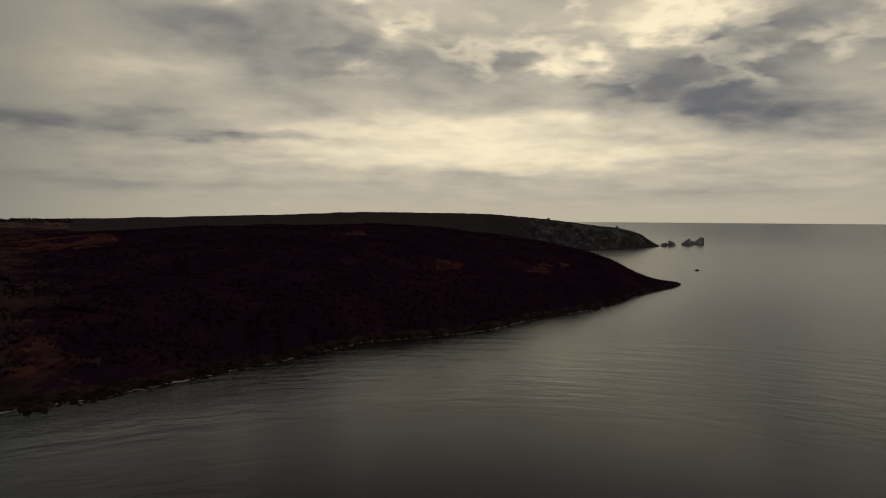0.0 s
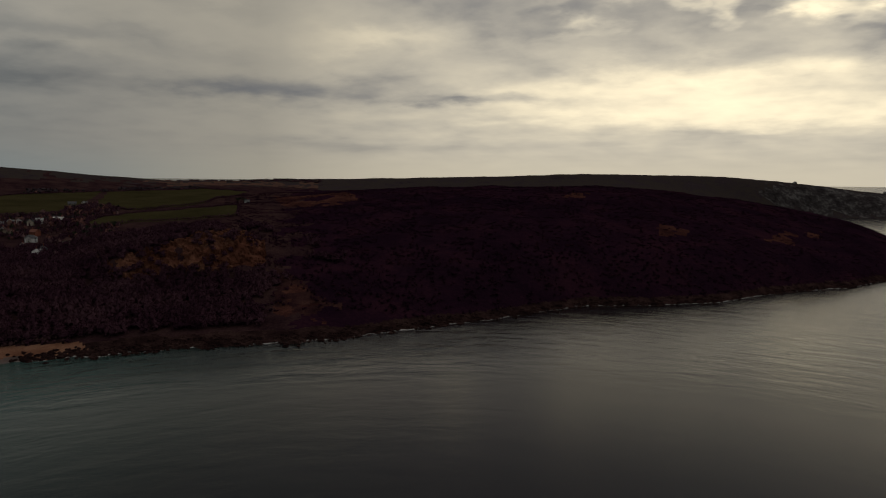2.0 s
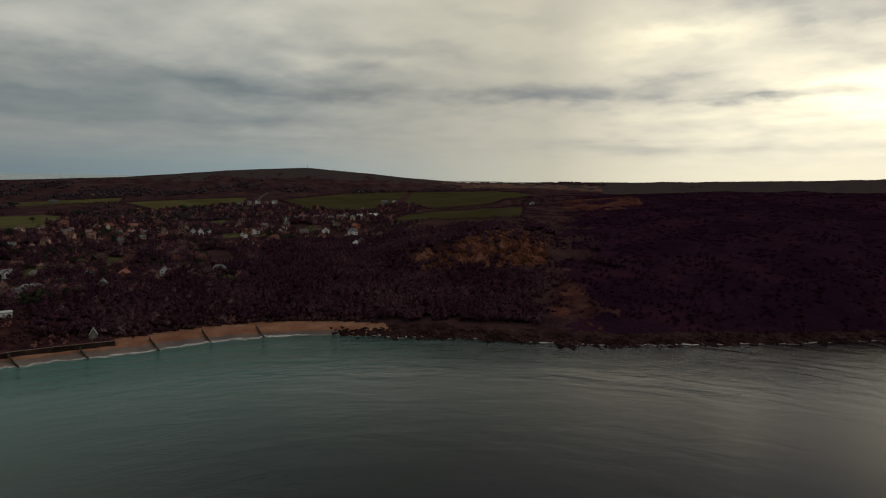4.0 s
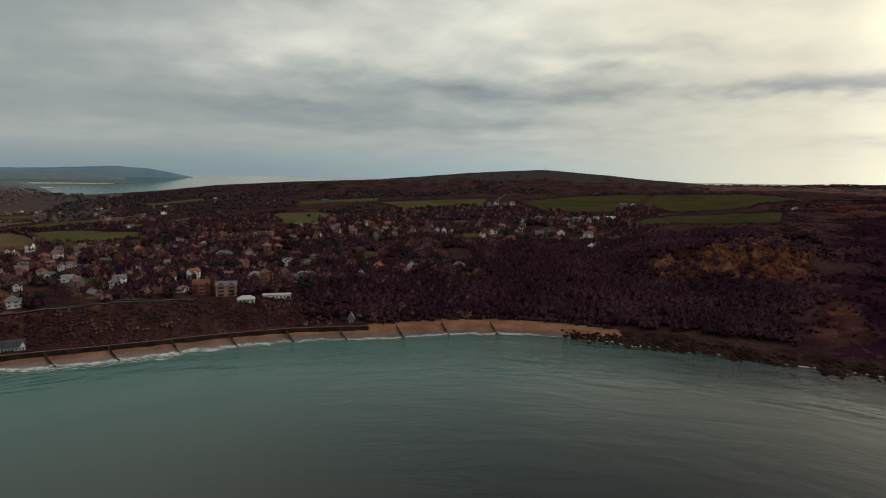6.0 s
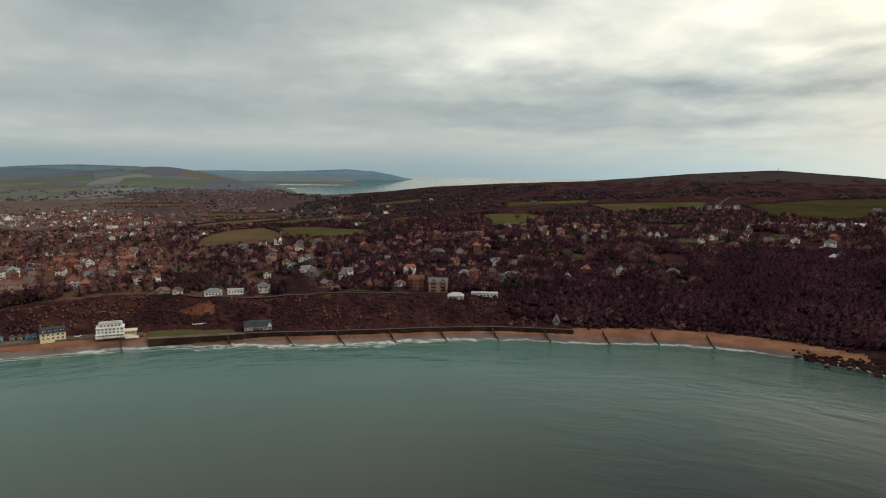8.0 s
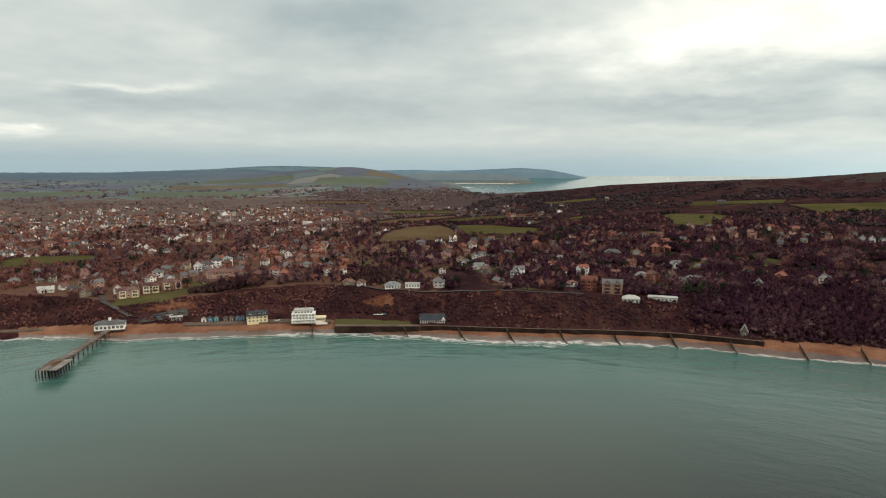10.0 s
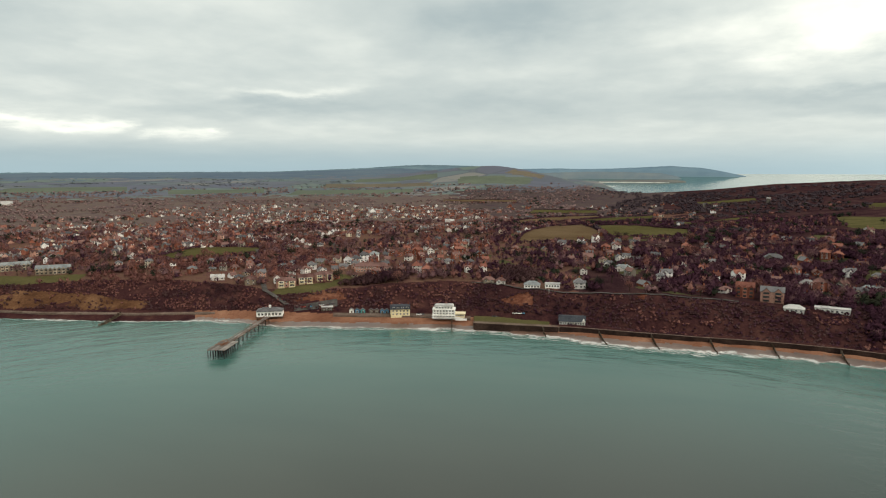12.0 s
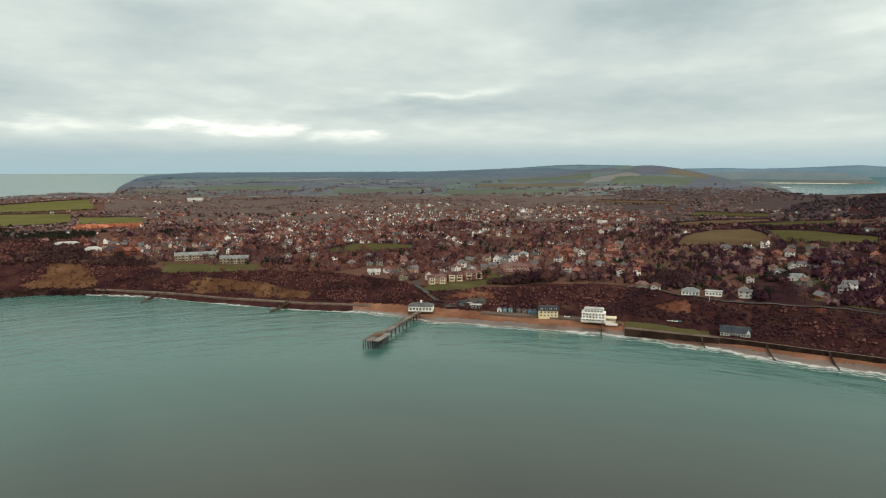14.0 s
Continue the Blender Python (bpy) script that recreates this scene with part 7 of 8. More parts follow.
wall_strip("promenade", "concrete promenade along the seafront", 108.6, 121.0, ((-6.0, 1.5), (-6.0, 4.55), (3.5, 4.55), (3.5, 1.5)), CONCRETE, "pavement")
wall_strip("sea_wall", "long brown sea wall below the northern cliff", 131.0, 154.3, ((-2.6, -1), (-2.0, 3.5), (-1.3, 3.5), (-1.3, -1)), CONCRETE, "wall")
wall_strip("promenade", "pale concrete path on the northern sea wall", 131.0, 154.4, ((-1.3, 1.0), (-1.3, 3.3), (1.4, 4.2), (1.4, 1.0)), CONCRETE, "pavement")


def cliff_road():
    """The road along the top of the bank and the car park by the pier."""
    a = along(86, 108.5, 0.3)
    top = np.interp(a, keys_az, node_r[:, 3]) + 7
    verts, faces = [], []
    for az, b in zip(a, top):
        for q in (-2.0, 2.0):
            x, y = plan_xy(az, b + q)
            verts.append((float(x), float(y), float(ground_z(az, b)) + 0.5))
    for i in range(len(a) - 1):
        faces.append((2 * i, 2 * i + 1, 2 * i + 3, 2 * i + 2))
    tagged(new("road", mesh_from("road", verts, faces, [ASPHALT])), "worn asphalt road along the cliff top", "road", kind="structure")
    verts, faces = [], []
    for i, az in enumerate(along(120.6, 124.4, 0.38)):
        for r in (531, 542):
            x, y = plan_xy(az, r)
            verts.append((float(x), float(y), max(4.9, float(ground_z(az, r)) + 0.4)))
    for i in range(len(verts) // 2 - 1):
        faces.append((2 * i, 2 * i + 1, 2 * i + 3, 2 * i + 2))
    tagged(new("car_park", mesh_from("car_park", verts, faces, [ASPHALT])), "asphalt car park beside the pier", "car park", kind="structure")


def groyne(az, inner, outer, label, turn=0.0, thick=1.0):
    """A timber groyne down the beach: planked wall between posts."""
    root = tagged(new("groyne"), label, "groyne", "groynes on the beach")
    x, y = plan_xy(az, inner)
    root.matrix_basis = pose(float(x), float(y), 0, 0, 0, az + (16 if az < 108 else turn))
    root.scale = (thick, 1, 1)
    n = int((inner - outer) / 3) + 1
    post = bmesh.new()
    box(post, -0.2, 0.2, -0.2, 0.2, -2.0, 1.0)
    post = mesh_of("post", post, TIMBER)
    plank = bmesh.new()
    box(plank, -0.1, 0.1, -3.0, 0.0, -1.5, -0.1)
    box(plank, -0.08, 0.08, -3.0, 0.0, -0.05, 0.55)
    plank = mesh_of("planking", plank, TIMBER)
    for i in range(n):
        d = inner - 3.0 * i
        z = max(0.3, float(np.interp(d, [outer + 6, inner], [0.4, 4.6])))
        part("post", post, root, pose(0, -3.0 * i, z + 0.3))
        if i < n - 1:
            part("planking", plank, root, pose(0.25, -3.0 * i, z))


for a in (102.1, 97.2, 92.75, 88.05, 83.4, 78.65, 74.0, 68.9, 64.8, 60.4):
    w = float(np.interp(a, AZ, WALL_R))
    c = float(coast_r(a))
    groyne(a, float(np.interp(a, *SOUTH_WALL)) - 1 if 71.5 < a < 100.6 else float(np.interp(a, *HOTEL_WALL)) - 1 if a > 100 else w - 8, c - 3, "dark weathered timber groyne across the sandy beach")
groyne(110.3, 492, 464, "low dark timber groyne on the shingle")
groyne(138.2, 574, 548, "broad dark rock groyne below the northern wall", -40, 3.0)
groyne(148.7, 652, 630, "low dark groyne below the northern wall", -45, 2.0)


def pier():
    root = tagged(new("pier"), "weathered disused timber pier on rusty piles", "pier")
    head, shore = Vector((-331.0, -282.4, 0)), Vector((-413.5, -307.0, 0))
    d = (shore - head).normalized()
    turn = math.degrees(math.atan2(d.y, d.x))
    root.matrix_basis = pose(head.x, head.y, 0, 0, 0, turn)
    length = (shore - head).length
    # pierhead deck in boards, with gaps
    g = np.random.default_rng(5)
    board = bmesh.new()
    box(board, -11.0, 11.0, -0.48, 0.48, 5.6, 5.85)
    board = mesh_of("plank", board, DECK)
    for i in range(12):
        part("plank", board, root, pose(float(g.normal(0, 0.15)), -5.5 + i, float(g.normal(0, 0.03))))
    bm = bmesh.new()
    for q in (-5.2, 0, 5.2):
        box(bm, -11, 11, q - 0.2, q + 0.2, 5.1, 5.6)
    part("head_beam", mesh_of("head_beam", bm, RUST), root)
    pile = bmesh.new()
    ring = [(0.24 * math.cos(t * 1.0472), 0.24 * math.sin(t * 1.0472)) for t in range(6)]
    lo = [pile.verts.new((x, y, -4)) for x, y in ring]
    hi = [pile.verts.new((x, y, 5.3)) for x, y in ring]
    for i in range(6):
        pile.faces.new((lo[i], lo[(i + 1) % 6], hi[(i + 1) % 6], hi[i]))
    pile = mesh_of("pile", pile, BLACK_PAINT)
    for i in range(7):
        for q in (-5.4, -1.8, 1.8, 5.4):
            part("pile", pile, root, pose(-10.6 + 3.5 * i, q, 0))
    # neck
    short = bmesh.new()
    box(short, -1.0, 1.0, -1.7, 1.7, 5.45, 5.7)
    short = mesh_of("plank", short, DECK)
    n = int((length - 11) / 2.06)
    for i in range(n):
        part("plank", short, root, pose(12.0 + 2.06 * i, 0, float(g.normal(0, 0.02))))
    bm = bmesh.new()
    for q in (-1.4, 1.4):
        box(bm, 11, length, q - 0.15, q + 0.15, 4.95, 5.45)
    part("neck_beam", mesh_of("neck_beam", bm, RUST), root)
    brace = bmesh.new()
    prism(brace, ((-1.5, 1.2), (-1.25, 1.2), (1.5, 4.8), (1.25, 4.8)), -0.07, 0.07)
    prism(brace, ((1.5, 1.2), (1.25, 1.2), (-1.5, 4.8), (-1.25, 4.8)), 0.1, 0.24)
    swap_xy(brace, 0)
    brace = mesh_of("brace", brace, RUST)
    for i in range(10):
        s = 15 + i * (length - 18) / 9
        for q in (-1.4, 1.4):
            part("pile", pile, root, pose(s, q, 0))
        part("brace", brace, root, pose(s, 0, 0))
    rail_post = bmesh.new()
    box(rail_post, -0.06, 0.06, -0.06, 0.06, 5.7, 6.85)
    rail_post = mesh_of("rail_post", rail_post, RUST)
    for i in range(24):
        for q in (-1.65, 1.65):
            part("rail_post", rail_post, root, pose(11.5 + i * (length - 12) / 23, q, 0))
    rail = bmesh.new()
    for z in (6.25, 6.8):
        box(rail, 11.2, length, -0.04, 0.04, z, z + 0.07)
    rail = mesh_of("rail", rail, RUST)
    for q in (-1.65, 1.65):
        part("rail", rail, root, pose(0, q, 0))
    # wreckage left on the head
    heap = bmesh.new()
    for i in range(26):
        s = len(heap.verts)
        l = g.uniform(0.8, 2.6)
        vs = box(heap, -l, l, -0.12, 0.12, 0, 0.22)
        m = pose(float(g.normal(3, 3.2)), float(g.normal(0.5, 1.5)), 5.9 + 0.9 * float(g.random()), 0, float(g.normal(0, 14)), float(g.uniform(0, 180)))
        for v in vs:
            v.co = m @ v.co
    part("loose_timber", mesh_of("loose_timber", heap, RUST), root, label="heap of broken rusty timber")


def ribbon(name, label, az0, az1, shift, width, seed, material=None):
    """Broken surf along the waterline."""
    a = along(az0, az1, 0.12)
    c = np.interp(a, AZ, shore_line)
    n1 = fbm(a * 0.5, a * 0 + 0.3, 3, seed)
    n2 = np.clip(0.8 * fbm(a * 0.35, a * 0 + 4.1, 2, seed + 9) + 0.8, 0.12, 1.3)
    mid = c + shift + 2.2 * n1
    half = width * 0.5 * n2
    verts, faces = [], []
    for az, m, h in zip(a, mid, half):
        for q in (-1, -0.25, 0.5, 1):
            d = m + q * h
            x, y = plan_xy(az, d)
            verts.append((float(x), float(y), max(0.10, float(ground_z(az, d)) + 0.06) + 0.05 * (1 - q * q)))
    for i in range(len(a) - 1):
        for j in range(3):
            faces.append((4 * i + j, 4 * i + j + 1, 4 * i + j + 5, 4 * i + j + 4))
    me = mesh_from(name, verts, faces, [material or FOAM])
    me.attributes.new("foam", "FLOAT", "POINT").data.foreach_set("value", [0.0, 0.55, 1.0, 0.2] * len(a))
    tagged(new(name, me), label, "surf", kind="stuff")


above = GRID > 0.15
shore_line = RR[np.argmax(above, axis=1)]
ribbon("surf", "white surf breaking on the sandy beach", 56, 131, -2.0, 6.5, 51)
ribbon("surf", "second line of white surf off the beach", 84, 131, -7.0, 5.0, 52)
ribbon("surf", "lacy foam below the sea wall", 88, 112, -11.0, 4.0, 53)
ribbon("surf", "broad white wash running up the beach", 80, 114, -4.0, 9.0, 57)
ribbon("surf", "thin surf line along the rocky shore", -18, 60, -2.0, 4.0, 54)
ribbon("surf", "white surf below the northern wall", 131, 154, -4.5, 9.0, 55)


def shore_rocks():
    g = np.random.default_rng(8)
    n = 5200
    az = np.concatenate([g.uniform(-20, 53, 3900), g.uniform(152, 162, 700), g.uniform(30, 54, 600)])
    base = np.interp(az, AZ, shore_line)
    off = g.normal(3, 5, n)
    clump = fbm(az * 2.2, az * 0 + 7.7, 3, 17)
    keep = clump + 0.4 > g.random(n) * 0.8
    az, r = az[keep], (base + off)[keep]
    x, y = plan_xy(az, r)
    z = np.maximum(ground_z(az, r), -0.3)
    s = np.abs(g.normal(0.9, 0.5, len(az))) + 0.35
    cube = np.array([(-1, -1, -.6), (1, -1, -.6), (1, 1, -.6), (-1, 1, -.6), (-.7, -.7, .55), (.75, -.6, .7), (.6, .75, .5), (-.65, .6, .75)])
    quads = np.array([(4, 5, 6, 7), (0, 1, 5, 4), (1, 2, 6, 5), (2, 3, 7, 6), (3, 0, 4, 7)])
    v = cube[None] * s[:, None, None] * g.uniform(0.7, 1.3, (len(az), 8, 3))
    v = v + np.stack([x, y, z], -1)[:, None]
    f = (quads[None] + (np.arange(len(az)) * 8)[:, None, None]).reshape(-1, 4)
    me = mesh_from("shore_rocks", v.reshape(-1, 3), f, [ROCK], smooth_faces=False)
    tagged(new("shore_rocks", me), "dark weedy boulders along the foot of the cliffs", "rocks", kind="stuff")


def slip_blocks():
    """Slabs and ledges of bare clay that stand out of the landslip."""
    g = np.random.default_rng(12)
    az, r = scatter(900, 34.5, 47.2, 600, 740, 13)
    keep = inside(LANDSLIP, az, r)
    az, r = az[keep], r[keep]
    x, y = plan_xy(az, r)
    z = ground_z(az, r)
    cube = np.array([(-1, -.6, -1), (1, -.6, -1), (1, .6, -1), (-1, .6, -1), (-.8, -.4, 1), (.8, -.5, .9), (.7, .5, 1), (-.7, .4, .9)])
    quads = np.array([(4, 5, 6, 7), (0, 1, 5, 4), (1, 2, 6, 5), (2, 3, 7, 6), (3, 0, 4, 7)])
    s = g.uniform(0.8, 2.6, len(az))
    v = cube[None] * s[:, None, None] * g.uniform(0.6, 1.4, (len(az), 8, 3)) + np.stack([x, y, z], -1)[:, None]
    f = (quads[None] + (np.arange(len(az)) * 8)[:, None, None]).reshape(-1, 4)
    tagged(new("clay_blocks", mesh_from("clay_blocks", v.reshape(-1, 3), f, [CLAY], smooth_faces=False)), "broken ochre clay blocks on the landslip", "rocks", kind="stuff")


def car(az, r, mat, label, turn):
    root = tagged(new("car"), label, "car", "cars parked on the seafront")
    x, y = plan_xy(az, r)
    root.matrix_basis = pose(float(x), float(y), max(4.55, float(ground_z(az, r)) + 0.1), 0, 0, az + turn)
    key = ("car", mat.name)
    if key not in CACHE:
        bm = bmesh.new()
        prism(bm, ((-2.1, 0.3), (2.1, 0.3), (2.15, 0.8), (1.2, 0.95), (-1.9, 1.0), (-2.15, 0.7)), -0.85, 0.85)
        body = mesh_of("body", bm, mat)
        bm = bmesh.new()
        prism(bm, ((-1.8, 0.95), (1.1, 0.93), (0.5, 1.42), (-1.3, 1.45)), -0.75, 0.75)
        cabin = mesh_of("cabin", bm, PANE)
        bm = bmesh.new()
        bmesh.ops.create_cone(bm, cap_ends=True, segments=10, radius1=0.32, radius2=0.32, depth=0.22)
        CACHE[key] = (body, cabin, mesh_of("wheel", bm, RUBBER))
    body, cabin, wheel = CACHE[key]
    part("body", body, root)
    part("cabin", cabin, root)
    for wx in (-1.3, 1.3):
        for wy in (-0.8, 0.8):
            part("wheel", wheel, root, pose(wx, wy, 0.32, 90, 0, 0))


cliff_road()
pier()
shore_rocks()
slip_blocks()
for i, (a, r, mat, word) in enumerate(((113.3, 506, WHITE, "white"), (112.9, 507, SLATE, "grey"), (104.6, 497, WHITE, "white"), (104.2, 496, WHITE, "white"), (103.8, 496, BLUE_PAINT, "blue"),
                                       (121.2, 536, SLATE, "grey"), (122.0, 536, WHITE, "white"), (122.9, 537, BLUE_PAINT, "blue"), (123.6, 537, RED_PAINT, "red"), (106.4, 499, SLATE, "grey"))):
    car(a, r, mat, f"{word} car parked by the promenade", (0, 90, 10)[i % 3])


def lamp_post(az, r, height, label):
    root = tagged(new("lamp_post"), label, "lamp post")
    root.matrix_basis = site(az, r)
    bm = bmesh.new()
    bmesh.ops.create_cone(bm, cap_ends=True, segments=6, radius1=0.14, radius2=0.08, depth=height + 1, matrix=Matrix.Translation((0, 0, height / 2 - 0.5)))
    part("post", mesh_of("post", bm, WHITE), root)
    bm = bmesh.new()
    box(bm, -0.35, 0.35, -0.3, 0.3, height, height + 0.5)
    part("lantern", mesh_of("lantern", bm, WHITE), root)


lamp_post(101.6, 520, 7, "white lamp post on the cliff path")


# ---- the chalk stacks, far headlands and the boat ----
def stack(az, r, w, h, lean, seed, label):
    """A chalk stack with a broken, sloping crest."""
    g = np.random.default_rng(seed)
    bm = bmesh.new()
    rings, n = [], 14
    for k in range(6):
        t = k / 5
        ring = []
        for i in range(n):
            a = i / n * 2 * math.pi
            q = (1 - 0.32 * t ** 2) * (1 + g.normal(0, 0.10))
            top = h * (0.55 + 0.45 * max(-1, min(1, math.cos(a) * lean + 0.4)))
            ring.append(bm.verts.new((math.cos(a) * w / 2 * q, math.sin(a) * w / 3 * q, -6 + (top + 6) * t + float(g.normal(0, 0.4)))))
        rings.append(ring)
    for a, b in zip(rings, rings[1:]):
        for i in range(n):
            bm.faces.new((a[i], a[(i + 1) % n], b[(i + 1) % n], b[i]))
    bm.faces.new(rings[-1])
    x, y = plan_xy(az, r)
    ob = new("chalk_stack", mesh_of("chalk_stack", bm, STACK_CHALK))
    ob.matrix_basis = pose(float(x), float(y), 0, 0, 0, az)
    tagged(ob, label, "sea stack", "chalk stacks off the point")


stack(-19.0, 3020, 30, 18, 0.3, 1, "low grey chalk stack close under the headland")
stack(-19.6, 3080, 36, 26, -0.4, 2, "broad chalk stack standing in the sea")
stack(-20.75, 3190, 46, 30, 0.8, 3, "long sloping chalk stack with a broken crest")
stack(-21.15, 3230, 26, 22, 0.4, 4, "small chalk stack between two larger ones")
stack(-21.65, 3320, 48, 34, 0.9, 5, "outermost chalk stack rising towards the lighthouse")


def lighthouse():
    root = tagged(new("lighthouse"), "slim dark lighthouse at the end of the stacks", "lighthouse")
    x, y = plan_xy(-22.05, 3330)
    root.matrix_basis = pose(float(x), float(y), 0)
    bm = bmesh.new()
    bmesh.ops.create_cone(bm, cap_ends=True, segments=14, radius1=5.5, radius2=4.0, depth=32, matrix=Matrix.Translation((0, 0, 12)))
    part("tower", mesh_of("tower", bm, STONE), root)
    bm = bmesh.new()
    bmesh.ops.create_cone(bm, cap_ends=True, segments=14, radius1=4.4, radius2=4.4, depth=3, matrix=Matrix.Translation((0, 0, 18)))
    part("band", mesh_of("band", bm, RED_PAINT), root)
    bm = bmesh.new()
    bmesh.ops.create_cone(bm, cap_ends=True, segments=14, radius1=5.0, radius2=5.0, depth=0.8, matrix=Matrix.Translation((0, 0, 28.4)))
    bmesh.ops.create_cone(bm, cap_ends=True, segments=10, radius1=2.6, radius2=2.4, depth=4, matrix=Matrix.Translation((0, 0, 30.5)))
    part("lantern_room", mesh_of("lantern_room", bm, BLACK_PAINT), root)


lighthouse()


def far_ridge(name, label, material, r, thick, rows):
    """A distant headland: crest by bearing and height angle, rows of (bearing, degrees)."""
    a = np.arange(min(q[0] for q in rows), max(q[0] for q in rows), 0.15)
    rows = sorted(rows)
    el = np.interp(a, [q[0] for q in rows], [q[1] for q in rows]) + 0.02 * fbm(a * 3, a * 0, 3, 77)
    verts, faces = [], []
    for az, e in zip(a, el):
        top = 120 + r * math.tan(radians(float(e)))
        foot = float(sheet_z(np.array(r - thick))) - 4
        for q, z in ((-thick, foot), (-thick * 0.55, foot + 4 + 0.5 * max(0, top - foot - 4)), (0, top), (thick * 0.9, min(top, foot))):
            x, y = plan_xy(az, r + q)
            verts.append((float(x), float(y), z))
    for i in range(len(a) - 1):
        for j in range(3):
            faces.append((4 * i + j, 4 * i + j + 1, 4 * i + j + 5, 4 * i + j + 4))
    tagged(new(name, mesh_from(name, verts, faces, [material])), label, "headland", kind="structure")


# The headland, downs, farmland and cliff colours carry the blue of distance haze.
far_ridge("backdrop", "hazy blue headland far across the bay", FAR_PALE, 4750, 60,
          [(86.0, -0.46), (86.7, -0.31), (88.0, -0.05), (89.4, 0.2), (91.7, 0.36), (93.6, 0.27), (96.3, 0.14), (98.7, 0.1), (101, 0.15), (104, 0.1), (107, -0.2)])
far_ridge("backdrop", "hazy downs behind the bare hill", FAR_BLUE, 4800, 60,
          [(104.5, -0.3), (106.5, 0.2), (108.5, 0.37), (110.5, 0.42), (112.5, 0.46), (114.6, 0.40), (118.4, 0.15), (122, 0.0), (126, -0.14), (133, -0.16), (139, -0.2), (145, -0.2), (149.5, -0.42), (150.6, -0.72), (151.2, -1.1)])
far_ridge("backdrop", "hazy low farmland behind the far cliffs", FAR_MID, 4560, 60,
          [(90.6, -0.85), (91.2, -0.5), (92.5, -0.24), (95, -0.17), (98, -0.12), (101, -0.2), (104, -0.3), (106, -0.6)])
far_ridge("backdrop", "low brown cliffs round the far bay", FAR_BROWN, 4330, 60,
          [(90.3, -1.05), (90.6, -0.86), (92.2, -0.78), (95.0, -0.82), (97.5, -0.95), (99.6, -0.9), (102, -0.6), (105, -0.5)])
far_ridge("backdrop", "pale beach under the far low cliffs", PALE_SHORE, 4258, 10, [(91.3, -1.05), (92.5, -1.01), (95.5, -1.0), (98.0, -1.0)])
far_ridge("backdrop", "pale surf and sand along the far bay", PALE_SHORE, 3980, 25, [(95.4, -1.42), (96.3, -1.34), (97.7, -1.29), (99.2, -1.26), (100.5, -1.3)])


def small_boat():
    az, r = -21.66, 1617
    root = tagged(new("motor_boat"), "small dark motor boat under way on the sea", "boat")
    x, y = plan_xy(az, r)
    root.matrix_basis = pose(float(x), float(y), 0, 0, 0, az - 12)
    bm = bmesh.new()
    prism(bm, ((-5.5, -0.3), (4, -0.3), (6.5, 1.5), (-5.5, 1.2)), -1.6, 1.6)
    part("hull", mesh_of("hull", bm, BLACK_PAINT), root)
    bm = bmesh.new()
    prism(bm, ((-3, 1.2), (2.5, 1.3), (1.6, 3.0), (-2.6, 3.0)), -1.2, 1.2)
    part("wheelhouse", mesh_of("wheelhouse", bm, SLATE), root)
    # its wake, bending back towards the bay
    t = np.linspace(0, 1, 60)
    wa = np.interp(t, [0, 0.3, 0.6, 1], [-21.5, -20.16, -18.8, -17.8])
    wr = np.interp(t, [0, 0.3, 0.6, 1], [1620, 1690, 1822, 2012])
    half = 2.0 + 7 * t
    verts, faces = [], []
    for a, d, h in zip(wa, wr, half):
        for q in (-1, 1):
            px, py = plan_xy(a, d + q * h)
            verts.append((float(px), float(py), 0.15))
    for i in range(59):
        faces.append((2 * i, 2 * i + 1, 2 * i + 3, 2 * i + 2))
    me = mesh_from("wake", verts, faces, [FOAM])
    me.attributes.new("foam", "FLOAT", "POINT").data.foreach_set("value", [0.7] * len(verts))
    tagged(new("wake", me), "pale curving wake behind the motor boat", "surf", kind="stuff")


small_boat()


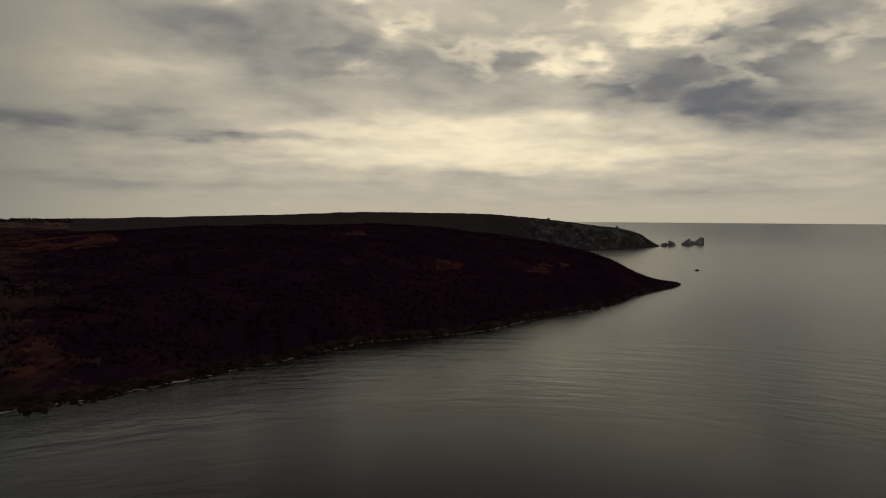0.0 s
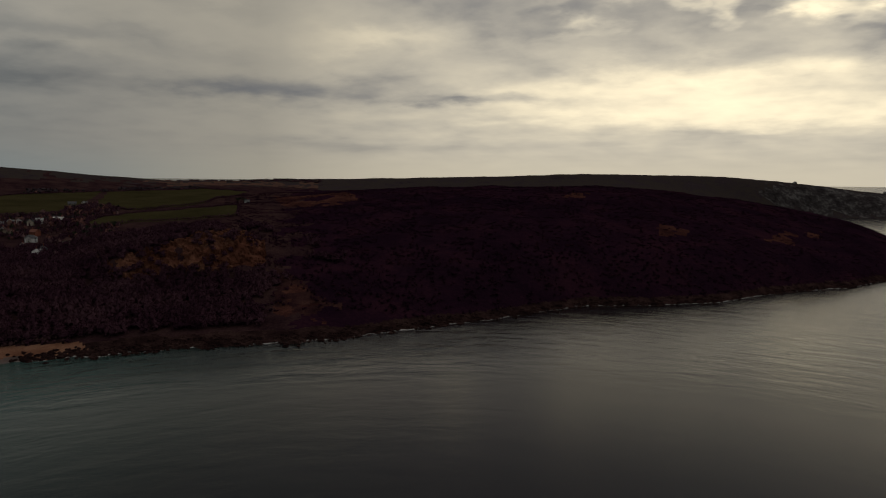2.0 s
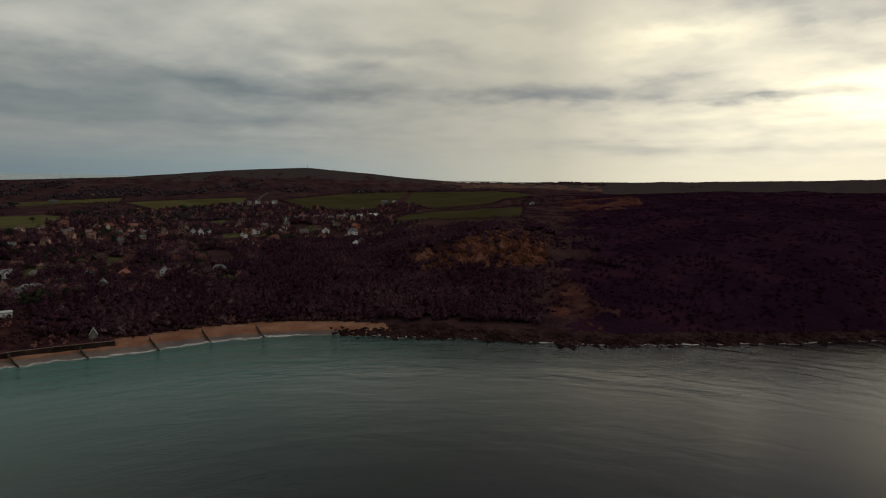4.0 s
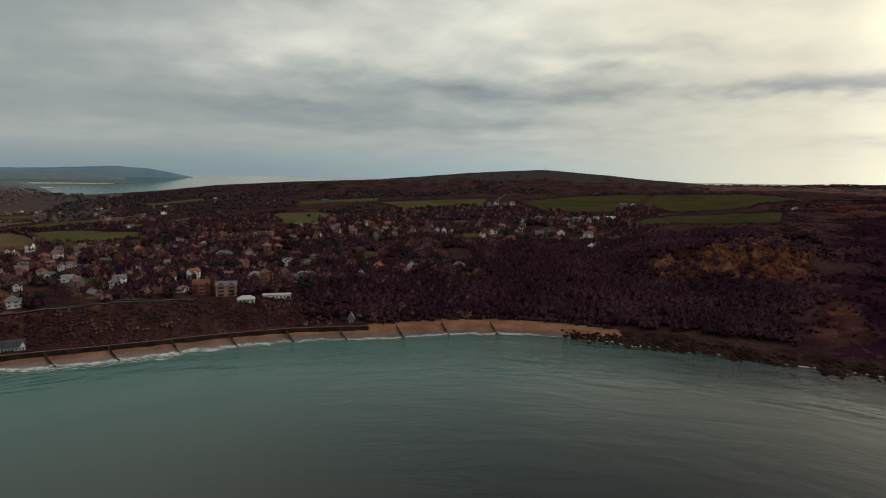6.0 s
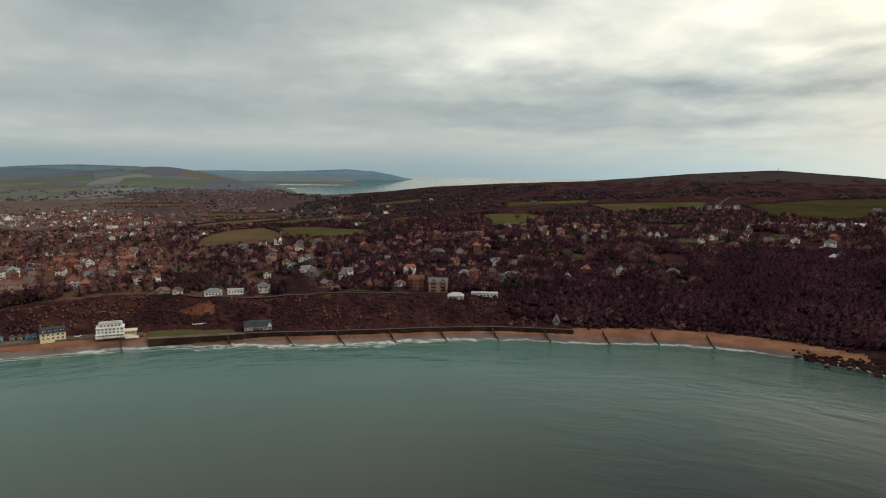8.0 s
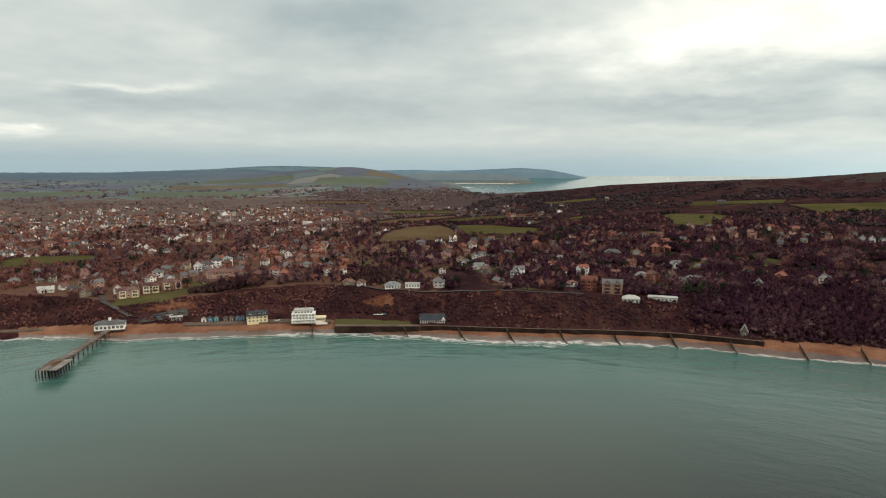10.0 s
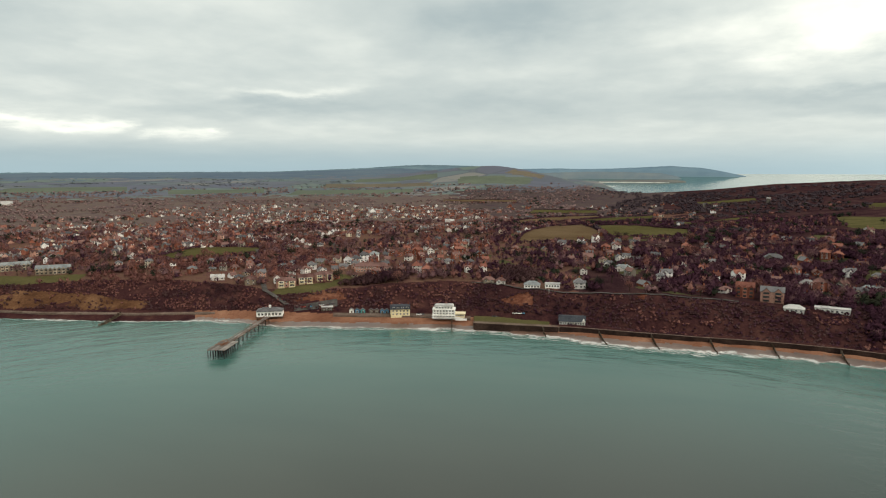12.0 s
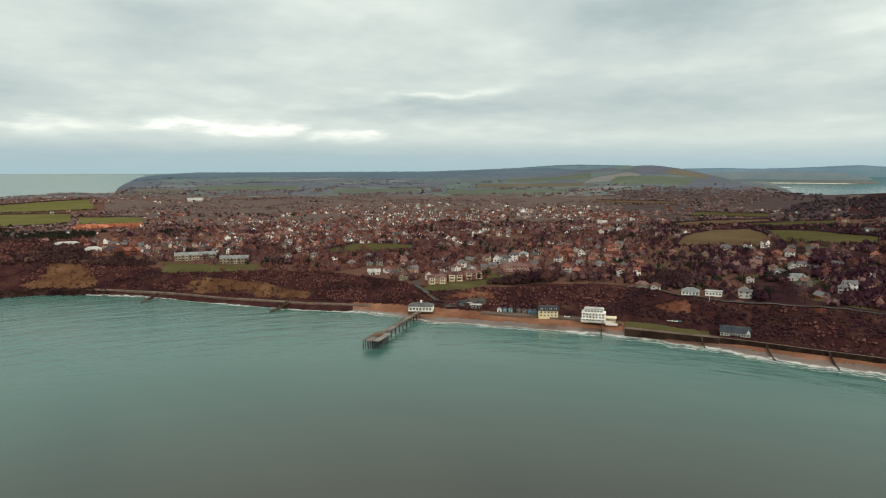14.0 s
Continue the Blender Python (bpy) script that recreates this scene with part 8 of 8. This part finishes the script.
def monument():
    x, y = plan_xy(55.9, 1903)
    root = tagged(new("stone_cross"), "tall stone cross on the crest of the down", "monument")
    root.matrix_basis = pose(float(x), float(y), float(ground_z(55.9, 1903)), 0, 0, 55.9) @ Matrix.Scale(0.6, 4)
    bm = bmesh.new()
    box(bm, -2.5, 2.5, -2.5, 2.5, -1, 1.5)
    part("plinth", mesh_of("plinth", bm, STONE), root)
    bm = bmesh.new()
    box(bm, -0.6, 0.6, -0.5, 0.5, 1.5, 12)
    box(bm, -2.0, 2.0, -0.45, 0.45, 8.6, 9.8)
    part("cross", mesh_of("cross", bm, STONE), root)


monument()
plain_block("signal_station", "small dark building on the crest of the headland", "building", -9.3, 2690, 14, 10, 2, 3, STONE, SLATE)
plain_block("battery_building", "small dark building above the chalk cliff", "building", -15.15, 2840, 12, 9, 2, 3, STONE, SLATE)


def street(label, width, *points):
    """A strip of road laid on the ground through the given places (bearing, distance)."""
    az = np.concatenate([np.linspace(a[0], b[0], 14, endpoint=False) for a, b in zip(points, points[1:])] + [[points[-1][0]]])
    r = np.concatenate([np.linspace(a[1], b[1], 14, endpoint=False) for a, b in zip(points, points[1:])] + [[points[-1][1]]])
    x, y = plan_xy(az, r)
    dx, dy = np.gradient(x), np.gradient(y)
    n = np.hypot(dx, dy)
    verts, faces = [], []
    for i in range(len(az)):
        for q in (-1, 1):
            px, py = x[i] - q * dy[i] / n[i] * width / 2, y[i] + q * dx[i] / n[i] * width / 2
            verts.append((float(px), float(py), float(ground_z(az[i], r[i])) + 0.7))
    for i in range(len(az) - 1):
        faces.append((2 * i, 2 * i + 1, 2 * i + 3, 2 * i + 2))
    tagged(new("road", mesh_from("road", verts, faces, [ASPHALT])), label, "road", kind="structure")


street("grey road climbing from the pier into the town", 4.5, (125.0, 545), (126.8, 575), (127.2, 640), (126.6, 720), (127.4, 820))
street("street between rows of houses", 6, (118.5, 700), (120.5, 790), (121.0, 900), (122.5, 1040))
street("straight lane up through the village", 4.5, (95.2, 590), (94.2, 640), (94.0, 700), (95.6, 740))
street("country lane climbing the slope below the down", 5, (60.6, 1180), (60.2, 1320), (59.8, 1450), (59.2, 1530))
